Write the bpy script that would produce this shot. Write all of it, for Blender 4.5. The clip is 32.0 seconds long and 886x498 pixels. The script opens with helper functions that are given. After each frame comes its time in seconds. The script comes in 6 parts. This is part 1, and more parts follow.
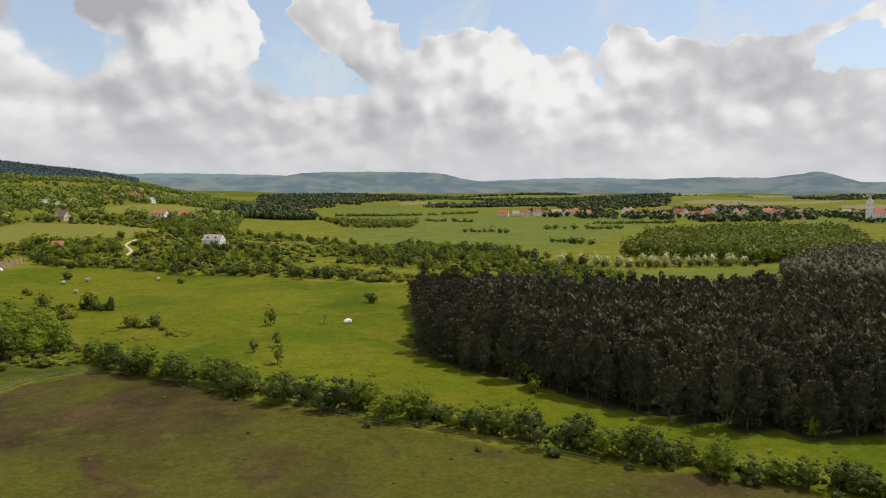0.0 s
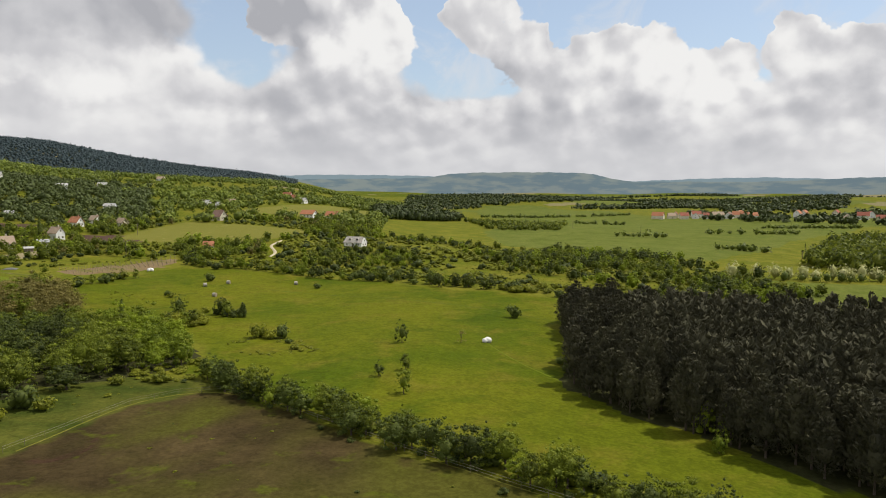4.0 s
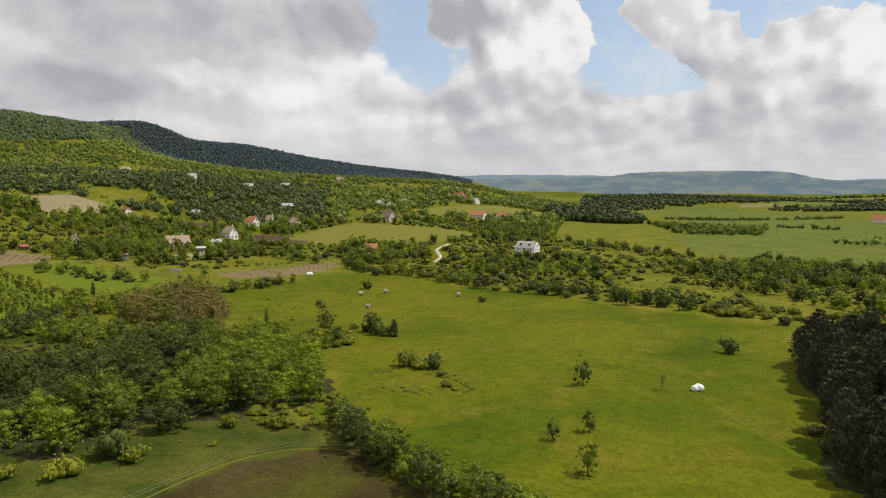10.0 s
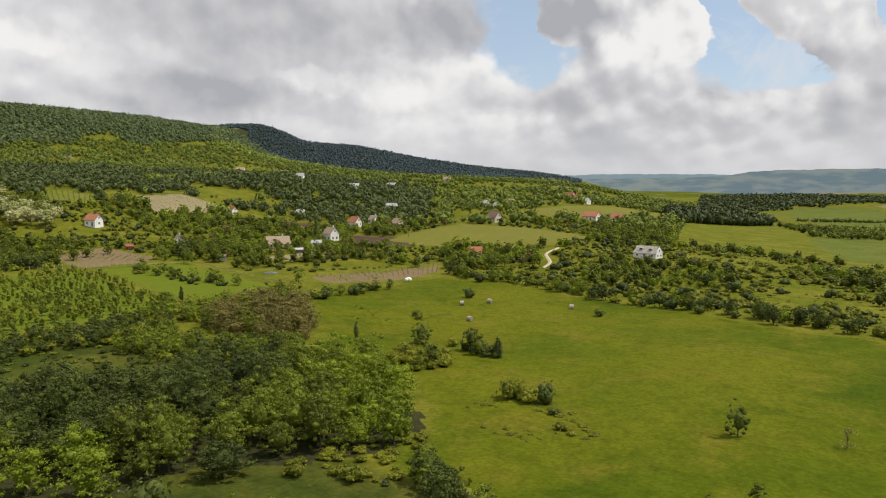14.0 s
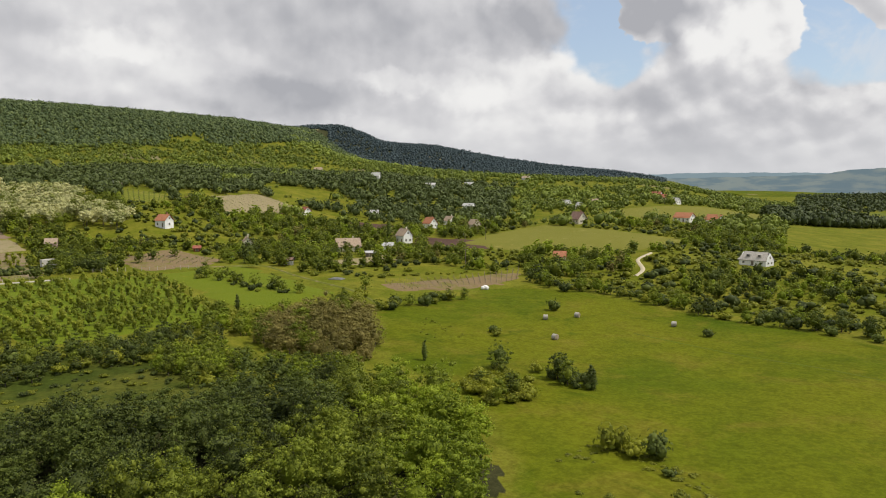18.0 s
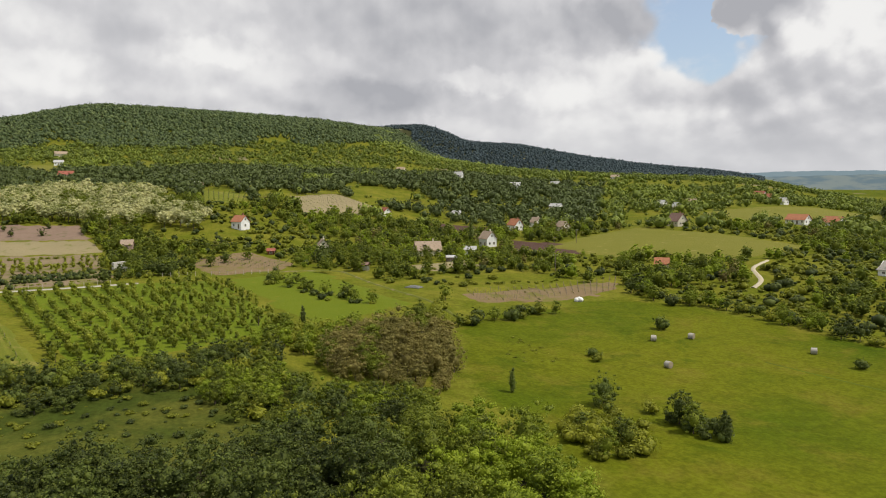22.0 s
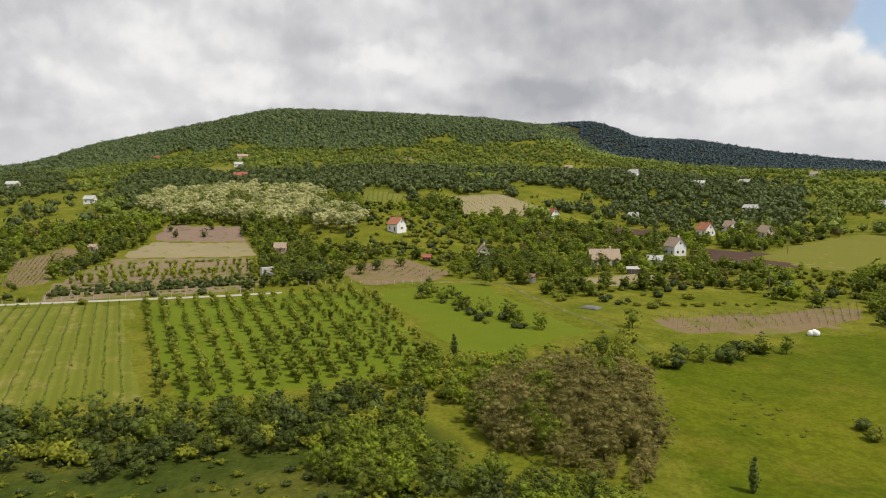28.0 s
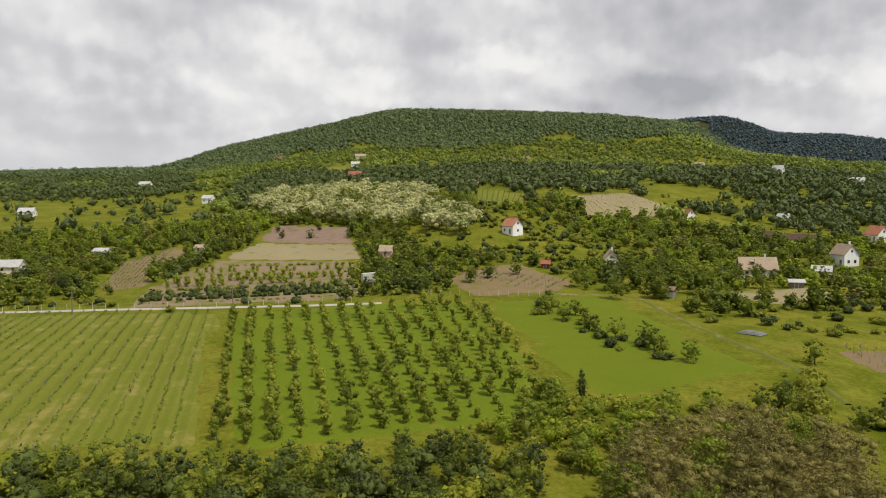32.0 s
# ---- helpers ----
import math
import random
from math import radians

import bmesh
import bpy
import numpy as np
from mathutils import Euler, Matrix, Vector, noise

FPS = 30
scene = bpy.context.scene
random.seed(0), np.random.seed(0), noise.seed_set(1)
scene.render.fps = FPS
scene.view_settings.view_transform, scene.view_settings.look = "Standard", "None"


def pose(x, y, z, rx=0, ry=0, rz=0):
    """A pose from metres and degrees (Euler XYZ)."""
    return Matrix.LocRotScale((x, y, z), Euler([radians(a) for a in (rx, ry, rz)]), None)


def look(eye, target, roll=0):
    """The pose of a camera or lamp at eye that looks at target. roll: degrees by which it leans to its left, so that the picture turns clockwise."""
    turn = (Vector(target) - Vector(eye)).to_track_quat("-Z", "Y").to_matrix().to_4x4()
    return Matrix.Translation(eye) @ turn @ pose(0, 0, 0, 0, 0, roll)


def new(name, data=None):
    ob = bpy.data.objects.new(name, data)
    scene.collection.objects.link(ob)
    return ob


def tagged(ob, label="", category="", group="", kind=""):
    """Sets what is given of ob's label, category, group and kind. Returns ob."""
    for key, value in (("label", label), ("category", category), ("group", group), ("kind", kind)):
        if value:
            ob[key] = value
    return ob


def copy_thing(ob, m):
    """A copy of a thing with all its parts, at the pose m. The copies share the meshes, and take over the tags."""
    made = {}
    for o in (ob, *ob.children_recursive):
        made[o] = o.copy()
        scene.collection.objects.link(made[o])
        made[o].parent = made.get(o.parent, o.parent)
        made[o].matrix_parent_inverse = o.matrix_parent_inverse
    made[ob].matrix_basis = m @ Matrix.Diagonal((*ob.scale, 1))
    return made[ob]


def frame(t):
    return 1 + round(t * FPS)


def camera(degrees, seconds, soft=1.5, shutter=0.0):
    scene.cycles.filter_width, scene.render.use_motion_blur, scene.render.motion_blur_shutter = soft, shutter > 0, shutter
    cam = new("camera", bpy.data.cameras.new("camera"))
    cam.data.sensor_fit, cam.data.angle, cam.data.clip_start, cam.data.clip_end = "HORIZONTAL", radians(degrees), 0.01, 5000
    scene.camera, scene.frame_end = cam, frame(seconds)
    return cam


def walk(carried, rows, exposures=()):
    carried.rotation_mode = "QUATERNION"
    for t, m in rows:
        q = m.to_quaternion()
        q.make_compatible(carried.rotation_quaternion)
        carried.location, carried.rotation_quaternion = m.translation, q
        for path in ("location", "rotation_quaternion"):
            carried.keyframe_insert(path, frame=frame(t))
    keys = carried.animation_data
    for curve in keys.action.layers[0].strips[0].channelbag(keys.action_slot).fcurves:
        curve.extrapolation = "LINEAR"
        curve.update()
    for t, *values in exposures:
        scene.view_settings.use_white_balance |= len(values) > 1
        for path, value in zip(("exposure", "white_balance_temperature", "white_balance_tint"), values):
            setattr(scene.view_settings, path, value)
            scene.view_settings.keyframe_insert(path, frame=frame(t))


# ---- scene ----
cam = camera(63.8, 32.0, soft=1.0)
# seconds, eye, pitch, lean, heading (to the left of +y)
PATH = [
    (0, (-0.02, -0.09, 37.96), -4.733, 0.260, 0.002),
    (0.5, (0.03, 3.14, 38.05), -4.734, 0.262, 1.392),
    (1, (-0.01, 6.36, 38.13), -4.735, 0.263, 2.812),
    (1.5, (-0.14, 9.58, 38.19), -4.736, 0.264, 4.260),
    (2, (-0.36, 12.79, 38.24), -4.737, 0.264, 5.737),
    (2.5, (-0.67, 15.99, 38.27), -4.738, 0.263, 7.247),
    (3, (-1.06, 19.18, 38.30), -4.740, 0.262, 8.777),
    (3.5, (-1.53, 22.36, 38.31), -4.742, 0.260, 10.287),
    (4, (-2.08, 25.52, 38.31), -4.744, 0.258, 11.748),
    (5, (-3.40, 31.80, 38.29), -4.748, 0.251, 14.622),
    (5.5, (-4.16, 34.91, 38.27), -4.751, 0.246, 16.100),
    (6, (-4.98, 37.99, 38.24), -4.754, 0.242, 17.608),
    (6.5, (-5.88, 41.06, 38.21), -4.756, 0.236, 19.076),
    (7, (-6.83, 44.10, 38.17), -4.759, 0.230, 20.376),
    (7.5, (-7.84, 47.11, 38.13), -4.762, 0.224, 21.450),
    (8, (-8.91, 50.10, 38.09), -4.765, 0.217, 22.355),
    (8.5, (-10.04, 53.06, 38.04), -4.768, 0.209, 23.168),
    (9, (-11.22, 56.00, 38.00), -4.772, 0.202, 23.950),
    (9.5, (-12.45, 58.90, 37.95), -4.775, 0.193, 24.763),
    (10, (-13.73, 61.77, 37.90), -4.778, 0.184, 25.671),
    (10.5, (-15.06, 64.60, 37.85), -4.781, 0.175, 26.714),
    (11, (-16.43, 67.41, 37.80), -4.785, 0.165, 27.872),
    (11.5, (-17.85, 70.18, 37.75), -4.788, 0.155, 29.062),
    (12, (-19.32, 72.91, 37.70), -4.791, 0.145, 30.207),
    (12.5, (-20.83, 75.61, 37.65), -4.794, 0.134, 31.277),
    (13, (-22.38, 78.28, 37.61), -4.798, 0.123, 32.295),
    (13.5, (-23.97, 80.90, 37.57), -4.801, 0.111, 33.289),
    (14, (-25.60, 83.50, 37.53), -4.804, 0.099, 34.263),
    (14.5, (-27.27, 86.05, 37.49), -4.807, 0.087, 35.192),
    (15, (-28.98, 88.56, 37.45), -4.810, 0.074, 36.056),
    (16, (-32.51, 93.48, 37.39), -4.815, 0.048, 37.613),
    (16.5, (-34.33, 95.88, 37.37), -4.818, 0.035, 38.346),
    (17, (-36.19, 98.24, 37.34), -4.820, 0.021, 39.073),
    (17.5, (-38.09, 100.57, 37.32), -4.822, 0.007, 39.796),
    (18, (-40.02, 102.86, 37.31), -4.824, -0.007, 40.517),
    (18.5, (-41.99, 105.10, 37.29), -4.826, -0.022, 41.249),
    (19, (-43.99, 107.31, 37.28), -4.828, -0.037, 42.006),
    (19.5, (-46.04, 109.49, 37.27), -4.830, -0.051, 42.794),
    (20, (-48.12, 111.62, 37.27), -4.831, -0.067, 43.607),
    (20.5, (-50.23, 113.72, 37.26), -4.832, -0.082, 44.439),
    (21, (-52.39, 115.79, 37.26), -4.833, -0.097, 45.298),
    (21.5, (-54.58, 117.81, 37.26), -4.833, -0.113, 46.204),
    (22, (-56.82, 119.81, 37.26), -4.834, -0.128, 47.174),
    (22.5, (-59.09, 121.77, 37.26), -4.834, -0.144, 48.208),
    (23, (-61.41, 123.69, 37.26), -4.834, -0.160, 49.288),
    (23.5, (-63.77, 125.58, 37.26), -4.833, -0.176, 50.393),
    (24, (-66.17, 127.44, 37.26), -4.832, -0.192, 51.502),
    (24.5, (-68.62, 129.27, 37.26), -4.831, -0.208, 52.607),
    (25, (-71.11, 131.07, 37.26), -4.829, -0.225, 53.710),
    (25.5, (-73.65, 132.85, 37.26), -4.827, -0.241, 54.818),
    (26, (-76.24, 134.59, 37.25), -4.825, -0.257, 55.932),
    (27, (-81.57, 138.00, 37.22), -4.819, -0.290, 58.158),
    (27.5, (-84.32, 139.67, 37.20), -4.816, -0.306, 59.259),
    (28, (-87.12, 141.32, 37.17), -4.812, -0.322, 60.349),
    (28.5, (-89.99, 142.95, 37.13), -4.808, -0.338, 61.439),
    (29, (-92.91, 144.56, 37.09), -4.803, -0.355, 62.557),
    (29.5, (-95.89, 146.15, 37.04), -4.798, -0.371, 63.713),
    (30, (-98.94, 147.73, 36.98), -4.792, -0.387, 64.904),
    (30.5, (-102.06, 149.30, 36.90), -4.786, -0.403, 66.116),
    (31, (-105.24, 150.85, 36.82), -4.780, -0.418, 67.335),
    (31.5, (-108.50, 152.39, 36.72), -4.772, -0.434, 68.548),
    (32, (-111.84, 153.93, 36.61), -4.765, -0.450, 69.750),
]
walk(cam, [(t, pose(*eye, 90 + pitch, 0, turn) @ pose(0, 0, 0, 0, 0, lean)) for t, eye, pitch, lean, turn in PATH])

# ---- light ----
SUN_AZ, SUN_EL = 60.0, 59.0
sun_data = bpy.data.lights.new("sun", "SUN")
sun_data.energy, sun_data.angle, sun_data.color = 3.8, radians(0.53), (1.0, 0.935, 0.83)
sun = new("sun", sun_data)
sun_way = Vector((math.sin(radians(SUN_AZ)) * math.cos(radians(SUN_EL)), math.cos(radians(SUN_AZ)) * math.cos(radians(SUN_EL)), math.sin(radians(SUN_EL))))
sun.matrix_world = look(tuple(sun_way * 900), (0, 0, 0))
scene.view_settings.exposure = -0.04


class Nodes:
    """Short hand for building a node tree."""

    def __init__(self, tree):
        self.tree = tree
        tree.nodes.clear()

    def add(self, kind, **settings):
        node = self.tree.nodes.new(kind)
        for key, value in settings.items():
            if key == "op":
                node.operation = value
            elif key == "blend":
                node.blend_type = value
            elif key == "data":
                node.data_type = value
        return node

    def put(self, node, slot, value):
        if isinstance(value, bpy.types.NodeSocket):
            self.tree.links.new(value, node.inputs[slot])
        else:
            node.inputs[slot].default_value = value

    def math(self, op, a, b=0.0, c=None, clamp=False):
        node = self.add("ShaderNodeMath", op=op)
        node.use_clamp = clamp
        self.put(node, 0, a)
        self.put(node, 1, b)
        if c is not None:
            self.put(node, 2, c)
        return node.outputs[0]

    def vec(self, op, a, b=(0, 0, 0)):
        node = self.add("ShaderNodeVectorMath", op=op)
        self.put(node, 0, a)
        self.put(node, 1, b)
        return node.outputs["Value" if op in ("DOT_PRODUCT", "LENGTH", "DISTANCE") else "Vector"]

    def noise(self, place, scale, detail=4.0, rough=0.55, warp=0.0):
        node = self.add("ShaderNodeTexNoise")
        self.put(node, "Vector", place)
        self.put(node, "Scale", scale)
        self.put(node, "Detail", detail)
        self.put(node, "Roughness", rough)
        self.put(node, "Distortion", warp)
        return node.outputs[0]

    def ramp(self, value, low, high, to_low=0.0, to_high=1.0, smooth=True):
        node = self.add("ShaderNodeMapRange")
        node.interpolation_type = "SMOOTHSTEP" if smooth else "LINEAR"
        for slot, v in (("Value", value), ("From Min", low), ("From Max", high), ("To Min", to_low), ("To Max", to_high)):
            self.put(node, slot, v)
        return node.outputs[0]

    def mix(self, factor, a, b, blend="MIX"):
        node = self.add("ShaderNodeMix", data="RGBA", blend=blend)
        self.put(node, 0, factor)
        self.put(node, 6, a if isinstance(a, bpy.types.NodeSocket) else (*a[:3], 1))
        self.put(node, 7, b if isinstance(b, bpy.types.NodeSocket) else (*b[:3], 1))
        return node.outputs[2]


def toward(az, el):
    """Unit vector to a place in the sky: degrees to the left of +y, and degrees up."""
    a, e = radians(az), radians(el)
    return (-math.sin(a) * math.cos(e), math.cos(a) * math.cos(e), math.sin(e))


def make_sky():
    world = bpy.data.worlds.new("sky")
    scene.world = world
    world.use_nodes = True
    n = Nodes(world.node_tree)
    sky = n.add("ShaderNodeTexSky")
    sky.sky_type, sky.sun_disc = "NISHITA", False
    sky.sun_elevation, sky.sun_rotation = radians(SUN_EL), radians(SUN_AZ)
    sky.air_density, sky.dust_density, sky.ozone_density = 1.0, 1.2, 1.4
    way = n.add("ShaderNodeTexCoord").outputs["Generated"]
    up = n.add("ShaderNodeSeparateXYZ")
    n.put(up, 0, way)
    z = up.outputs[2]
    # bearing to the left of +y and height above the horizon, in degrees
    az = n.math("MULTIPLY", n.math("ARCTAN2", n.math("MULTIPLY", up.outputs[0], -1.0), up.outputs[1]), 180 / math.pi)
    el = n.math("MULTIPLY", n.math("ARCSINE", z), 180 / math.pi)

    def plane(da=0.0, de=0.0):
        place = n.add("ShaderNodeCombineXYZ")
        n.put(place, 0, n.math("MULTIPLY_ADD", az, 0.1, da))
        rise = n.math("POWER", n.math("MAXIMUM", el, 0.0), 0.72)
        n.put(place, 1, n.math("MULTIPLY_ADD", rise, 0.27, de))
        return place.outputs[0]

    def billow(spot):
        """Heaped lumps: large swells, cauliflower puffs and a fine fringe."""
        big = n.noise(spot, 1.05, 3.0, 0.5, 0.1)
        puff = None
        for scale, share in ((0.95, 0.34), (2.5, 0.16), (5.6, 0.085)):
            cell = n.add("ShaderNodeTexVoronoi")
            cell.feature = "SMOOTH_F1"
            n.put(cell, "Vector", spot)
            n.put(cell, "Scale", scale)
            n.put(cell, "Detail", 1.0)
            n.put(cell, "Roughness", 0.45)
            n.put(cell, "Lacunarity", 2.2)
            n.put(cell, "Smoothness", 0.5)
            lump = n.math("MULTIPLY", n.math("SUBTRACT", 0.45, cell.outputs[0]), share)
            puff = lump if puff is None else n.math("ADD", puff, lump)
        fine = n.math("MULTIPLY", n.math("SUBTRACT", n.noise(spot, 5.0, 6.0, 0.6, 0.2), 0.5), 0.13)
        return n.math("ADD", n.math("MULTIPLY_ADD", n.math("SUBTRACT", big, 0.5), 0.8, puff), fine)

    here = billow(plane())
    lit = billow(plane(-0.07, 0.11))
    az_s = n.math("MULTIPLY_ADD", n.math("SUBTRACT", n.noise(plane(3.0, 1.0), 2.2, 4.0, 0.6), 0.5), 5.0, az)
    el_s = n.math("MULTIPLY_ADD", n.math("SUBTRACT", n.noise(plane(7.0, 4.0), 2.6, 4.0, 0.6), 0.5), 3.4, el)

    def patch(a, e, wide, tall):
        """A soft round patch of the sky: 1 at its middle, 0 outside."""
        da = n.math("POWER", n.math("MULTIPLY", n.math("ADD", az_s, -a), 1 / wide), 2.0)
        de = n.math("POWER", n.math("MULTIPLY", n.math("ADD", el_s, -e), 1 / tall), 2.0)
        return n.ramp(n.math("ADD", da, de), 1.0, 0.0)

    def total(value, rows):
        for a, e, wide, tall, much in rows:
            value = n.math("MULTIPLY_ADD", patch(a, e, wide, tall), much, value)
        return value

    # where blue shows, and the heaps that stand before it
    GAPS = ((27.2, 11.6, 1.5, 2.6, -0.45), (13.4, 15.6, 3.4, 3.0, -0.8), (-0.8, 15.2, 7.0, 3.6, -1.0), (2.4, 12.2, 1.5, 2.4, -0.4), (-9.6, 13.2, 4.6, 3.4, -0.8), (-21.0, 13.6, 12.0, 3.0, -0.75), (-22.0, 18.4, 18.0, 5.0, -0.8), (-30.5, 9.6, 4.4, 1.8, -0.5))
    HEAPS = ((17.2, 12.8, 3.8, 4.0, 0.55), (23.6, 13.6, 3.4, 3.0, 0.6), (9.4, 14.0, 3.8, 3.8, 0.6), (5.0, 10.4, 4.0, 3.2, 0.4), (-2.8, 9.8, 5.0, 3.2, 0.5), (-8.9, 8.6, 3.4, 3.0, 0.4), (-14.0, 10.8, 3.0, 3.2, 0.5), (-20.5, 8.4, 8.0, 3.4, 0.45))
    cover = n.math("MULTIPLY_ADD", here, 0.75, 0.62)
    cover = total(total(cover, GAPS), HEAPS)
    cover = n.math("ADD", cover, n.ramp(el, 9.0, 4.0, 0.0, 0.45))
    cover = n.math("ADD", cover, n.ramp(az, 30.0, 38.0, 0.0, 0.35))
    mask = n.ramp(cover, 0.46, 0.55)
    # sunlit tops and grey undersides
    DULL = ((12.0, 6.0, 26.0, 7.0, -0.12), (31.0, 13.4, 6.0, 4.0, -0.45), (23.0, 12.6, 6.0, 4.0, -0.45), (11.5, 8.6, 6.5, 2.4, -0.5), (34.4, 12.2, 8.0, 2.8, -0.42), (52.5, 6.8, 8.5, 2.2, -0.42), (47.0, 13.0, 14.0, 3.6, -0.3), (28.0, 7.4, 6.0, 2.4, -0.3), (88.0, 13.5, 10.0, 3.0, -0.2))
    WHITE = ((16.5, 12.6, 3.4, 3.4, 0.35), (8.8, 13.6, 4.0, 3.2, 0.35), (4.6, 10.0, 3.4, 2.6, 0.35), (-2.6, 9.6, 5.0, 2.8, 0.4), (-9.0, 8.4, 3.6, 2.6, 0.3), (-14.0, 10.4, 3.2, 3.0, 0.2), (28.8, 10.4, 3.0, 1.0, 0.4), (84.0, 9.0, 9.0, 6.0, 0.3), (64.5, 10.3, 5.4, 1.3, 0.3), (44.6, 8.4, 3.6, 1.2, 0.34), (38.8, 7.4, 3.6, 1.9, 0.3), (75.0, 7.8, 5.0, 2.4, 0.25), (20.6, 10.4, 2.4, 1.6, 0.4))
    rim = n.ramp(n.math("SUBTRACT", here, lit), -0.17, 0.19)
    crisp = n.math("MULTIPLY", n.ramp(az, 24.0, 36.0, 0.9, 0.5), n.ramp(el, 0.5, 7.0, 0.45, 1.0))
    soft = n.ramp(n.noise(plane(1.0, 5.0), 0.75, 5.0, 0.55, 0.4), 0.3, 0.7, -0.2, 0.2)
    tone = n.math("ADD", n.math("MULTIPLY_ADD", n.math("SUBTRACT", rim, 0.5), crisp, 0.6), soft)
    tone = total(total(tone, DULL), WHITE)
    tone = n.math("ADD", tone, n.ramp(cover, 0.5, 0.75, 0.22, 0.0))
    body = n.mix(n.ramp(tone, -0.05, 0.6, smooth=False), (0.43, 0.435, 0.465), (0.68, 0.675, 0.69))
    body = n.mix(n.ramp(tone, 0.5, 1.1), body, (0.90, 0.892, 0.88))
    haze = n.ramp(el, 6.0, 0.0, 0.0, 0.6)
    body = n.mix(haze, body, (0.64, 0.645, 0.665))
    blue = n.vec("SCALE", sky.outputs[0])
    blue.node.inputs["Scale"].default_value = 0.15
    blue = n.mix(0.35, blue, (0.60, 0.66, 0.72))
    veil = n.ramp(n.noise(plane(5.0, 2.0), 1.6, 5.0, 0.6, 0.8), 0.45, 0.7, 0.0, 0.6)
    blue = n.mix(veil, blue, (0.72, 0.74, 0.77))
    whole = n.mix(mask, blue, body)
    back = n.add("ShaderNodeBackground")
    n.put(back, "Color", whole)
    n.put(back, "Strength", 1.0)
    out = n.add("ShaderNodeOutputWorld")
    n.tree.links.new(back.outputs[0], out.inputs[0])


make_sky()

# ---- materials ----
MATS = {}


def surface(name, colour, rough=0.85, bump=None, bump_size=0.05, gloss=0.25, metal=0.0, through_leaf=0.0):
    """A material whose colour and relief are made by functions of (Nodes)."""
    mat = bpy.data.materials.new(name)
    mat.use_nodes = True
    n = Nodes(mat.node_tree)
    out = n.add("ShaderNodeOutputMaterial")
    bsdf = n.add("ShaderNodeBsdfPrincipled")
    tint = colour(n) if callable(colour) else (*colour, 1)
    n.put(bsdf, "Base Color", tint)
    n.put(bsdf, "Roughness", rough)
    n.put(bsdf, "Metallic", metal)
    n.put(bsdf, "Specular IOR Level", gloss)
    if bump:
        node = n.add("ShaderNodeBump")
        n.put(node, "Strength", 0.7)
        n.put(node, "Distance", bump_size)
        n.put(node, "Height", bump(n))
        n.tree.links.new(node.outputs[0], bsdf.inputs["Normal"])
    last = bsdf.outputs[0]
    if through_leaf:
        leaf = n.add("ShaderNodeBsdfTranslucent")
        n.put(leaf, "Color", tint)
        both = n.add("ShaderNodeMixShader")
        n.put(both, 0, through_leaf)
        n.tree.links.new(last, both.inputs[1])
        n.tree.links.new(leaf.outputs[0], both.inputs[2])
        last = both.outputs[0]
    n.tree.links.new(last, out.inputs[0])
    MATS[name] = mat
    return mat


def spot(n):
    return n.add("ShaderNodeNewGeometry").outputs["Position"]


def own_random(n):
    return n.add("ShaderNodeObjectInfo").outputs["Random"]


def island_random(n):
    return n.add("ShaderNodeNewGeometry").outputs["Random Per Island"]


def foliage(name, dark, mid, light, spread=0.85, glow=0.34, rough=0.6, fleck=0.75):
    def colour(n):
        per_plant, per_leaf = own_random(n), island_random(n)
        near = n.math("MULTIPLY_ADD", n.noise(spot(n), 0.11, 2.0, 0.6), 0.7, n.math("MULTIPLY", n.noise(spot(n), 0.03, 2.0, 0.6), 0.5))
        a = n.mix(n.ramp(n.math("MULTIPLY_ADD", near, 1.1, n.math("MULTIPLY_ADD", per_plant, spread, -0.6)), 0.15, 0.85), dark, mid)
        deep = n.mix(0.4, a, tuple(0.5 * c for c in dark))
        return n.mix(n.ramp(per_leaf, 0.3, 1.0, 0.0, fleck, False), n.mix(n.ramp(per_leaf, 0.0, 0.3), deep, a), n.mix(0.65, a, light))
    return surface(name, colour, rough=rough, gloss=0.18, through_leaf=glow)


foliage("leaf_green", (0.067, 0.088, 0.01), (0.164, 0.205, 0.018), (0.358, 0.394, 0.04))
foliage("leaf_bright", (0.125, 0.173, 0.012), (0.226, 0.293, 0.017), (0.381, 0.432, 0.038))
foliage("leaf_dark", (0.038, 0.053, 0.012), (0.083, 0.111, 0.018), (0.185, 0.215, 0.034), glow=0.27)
foliage("leaf_scrub", (0.117, 0.136, 0.011), (0.233, 0.247, 0.02), (0.370, 0.367, 0.038))
foliage("leaf_rust", (0.151, 0.132, 0.033), (0.254, 0.210, 0.059), (0.389, 0.360, 0.097))
foliage("leaf_blossom", (0.220, 0.248, 0.050), (0.506, 0.495, 0.209), (0.836, 0.792, 0.484))
foliage("needle", (0.048, 0.047, 0.028), (0.080, 0.077, 0.043), (0.125, 0.116, 0.058), glow=0.06, rough=0.85, fleck=0.5)
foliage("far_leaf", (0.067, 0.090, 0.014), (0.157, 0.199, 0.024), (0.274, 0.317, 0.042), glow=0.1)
# far_dark: real dark woods, and cloud shade put into the hillside leaves
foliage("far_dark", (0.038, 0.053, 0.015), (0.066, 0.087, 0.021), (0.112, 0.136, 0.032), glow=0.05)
# hill leaves paler and greyer: some distance haze painted into the colour
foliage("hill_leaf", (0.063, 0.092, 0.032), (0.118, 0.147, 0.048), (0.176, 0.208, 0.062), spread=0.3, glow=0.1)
# ridge leaves: cloud shade and blue distance haze painted into the colour
foliage("hazed_ridge_leaf", (0.029, 0.047, 0.053), (0.041, 0.063, 0.068), (0.056, 0.081, 0.077), glow=0.05)
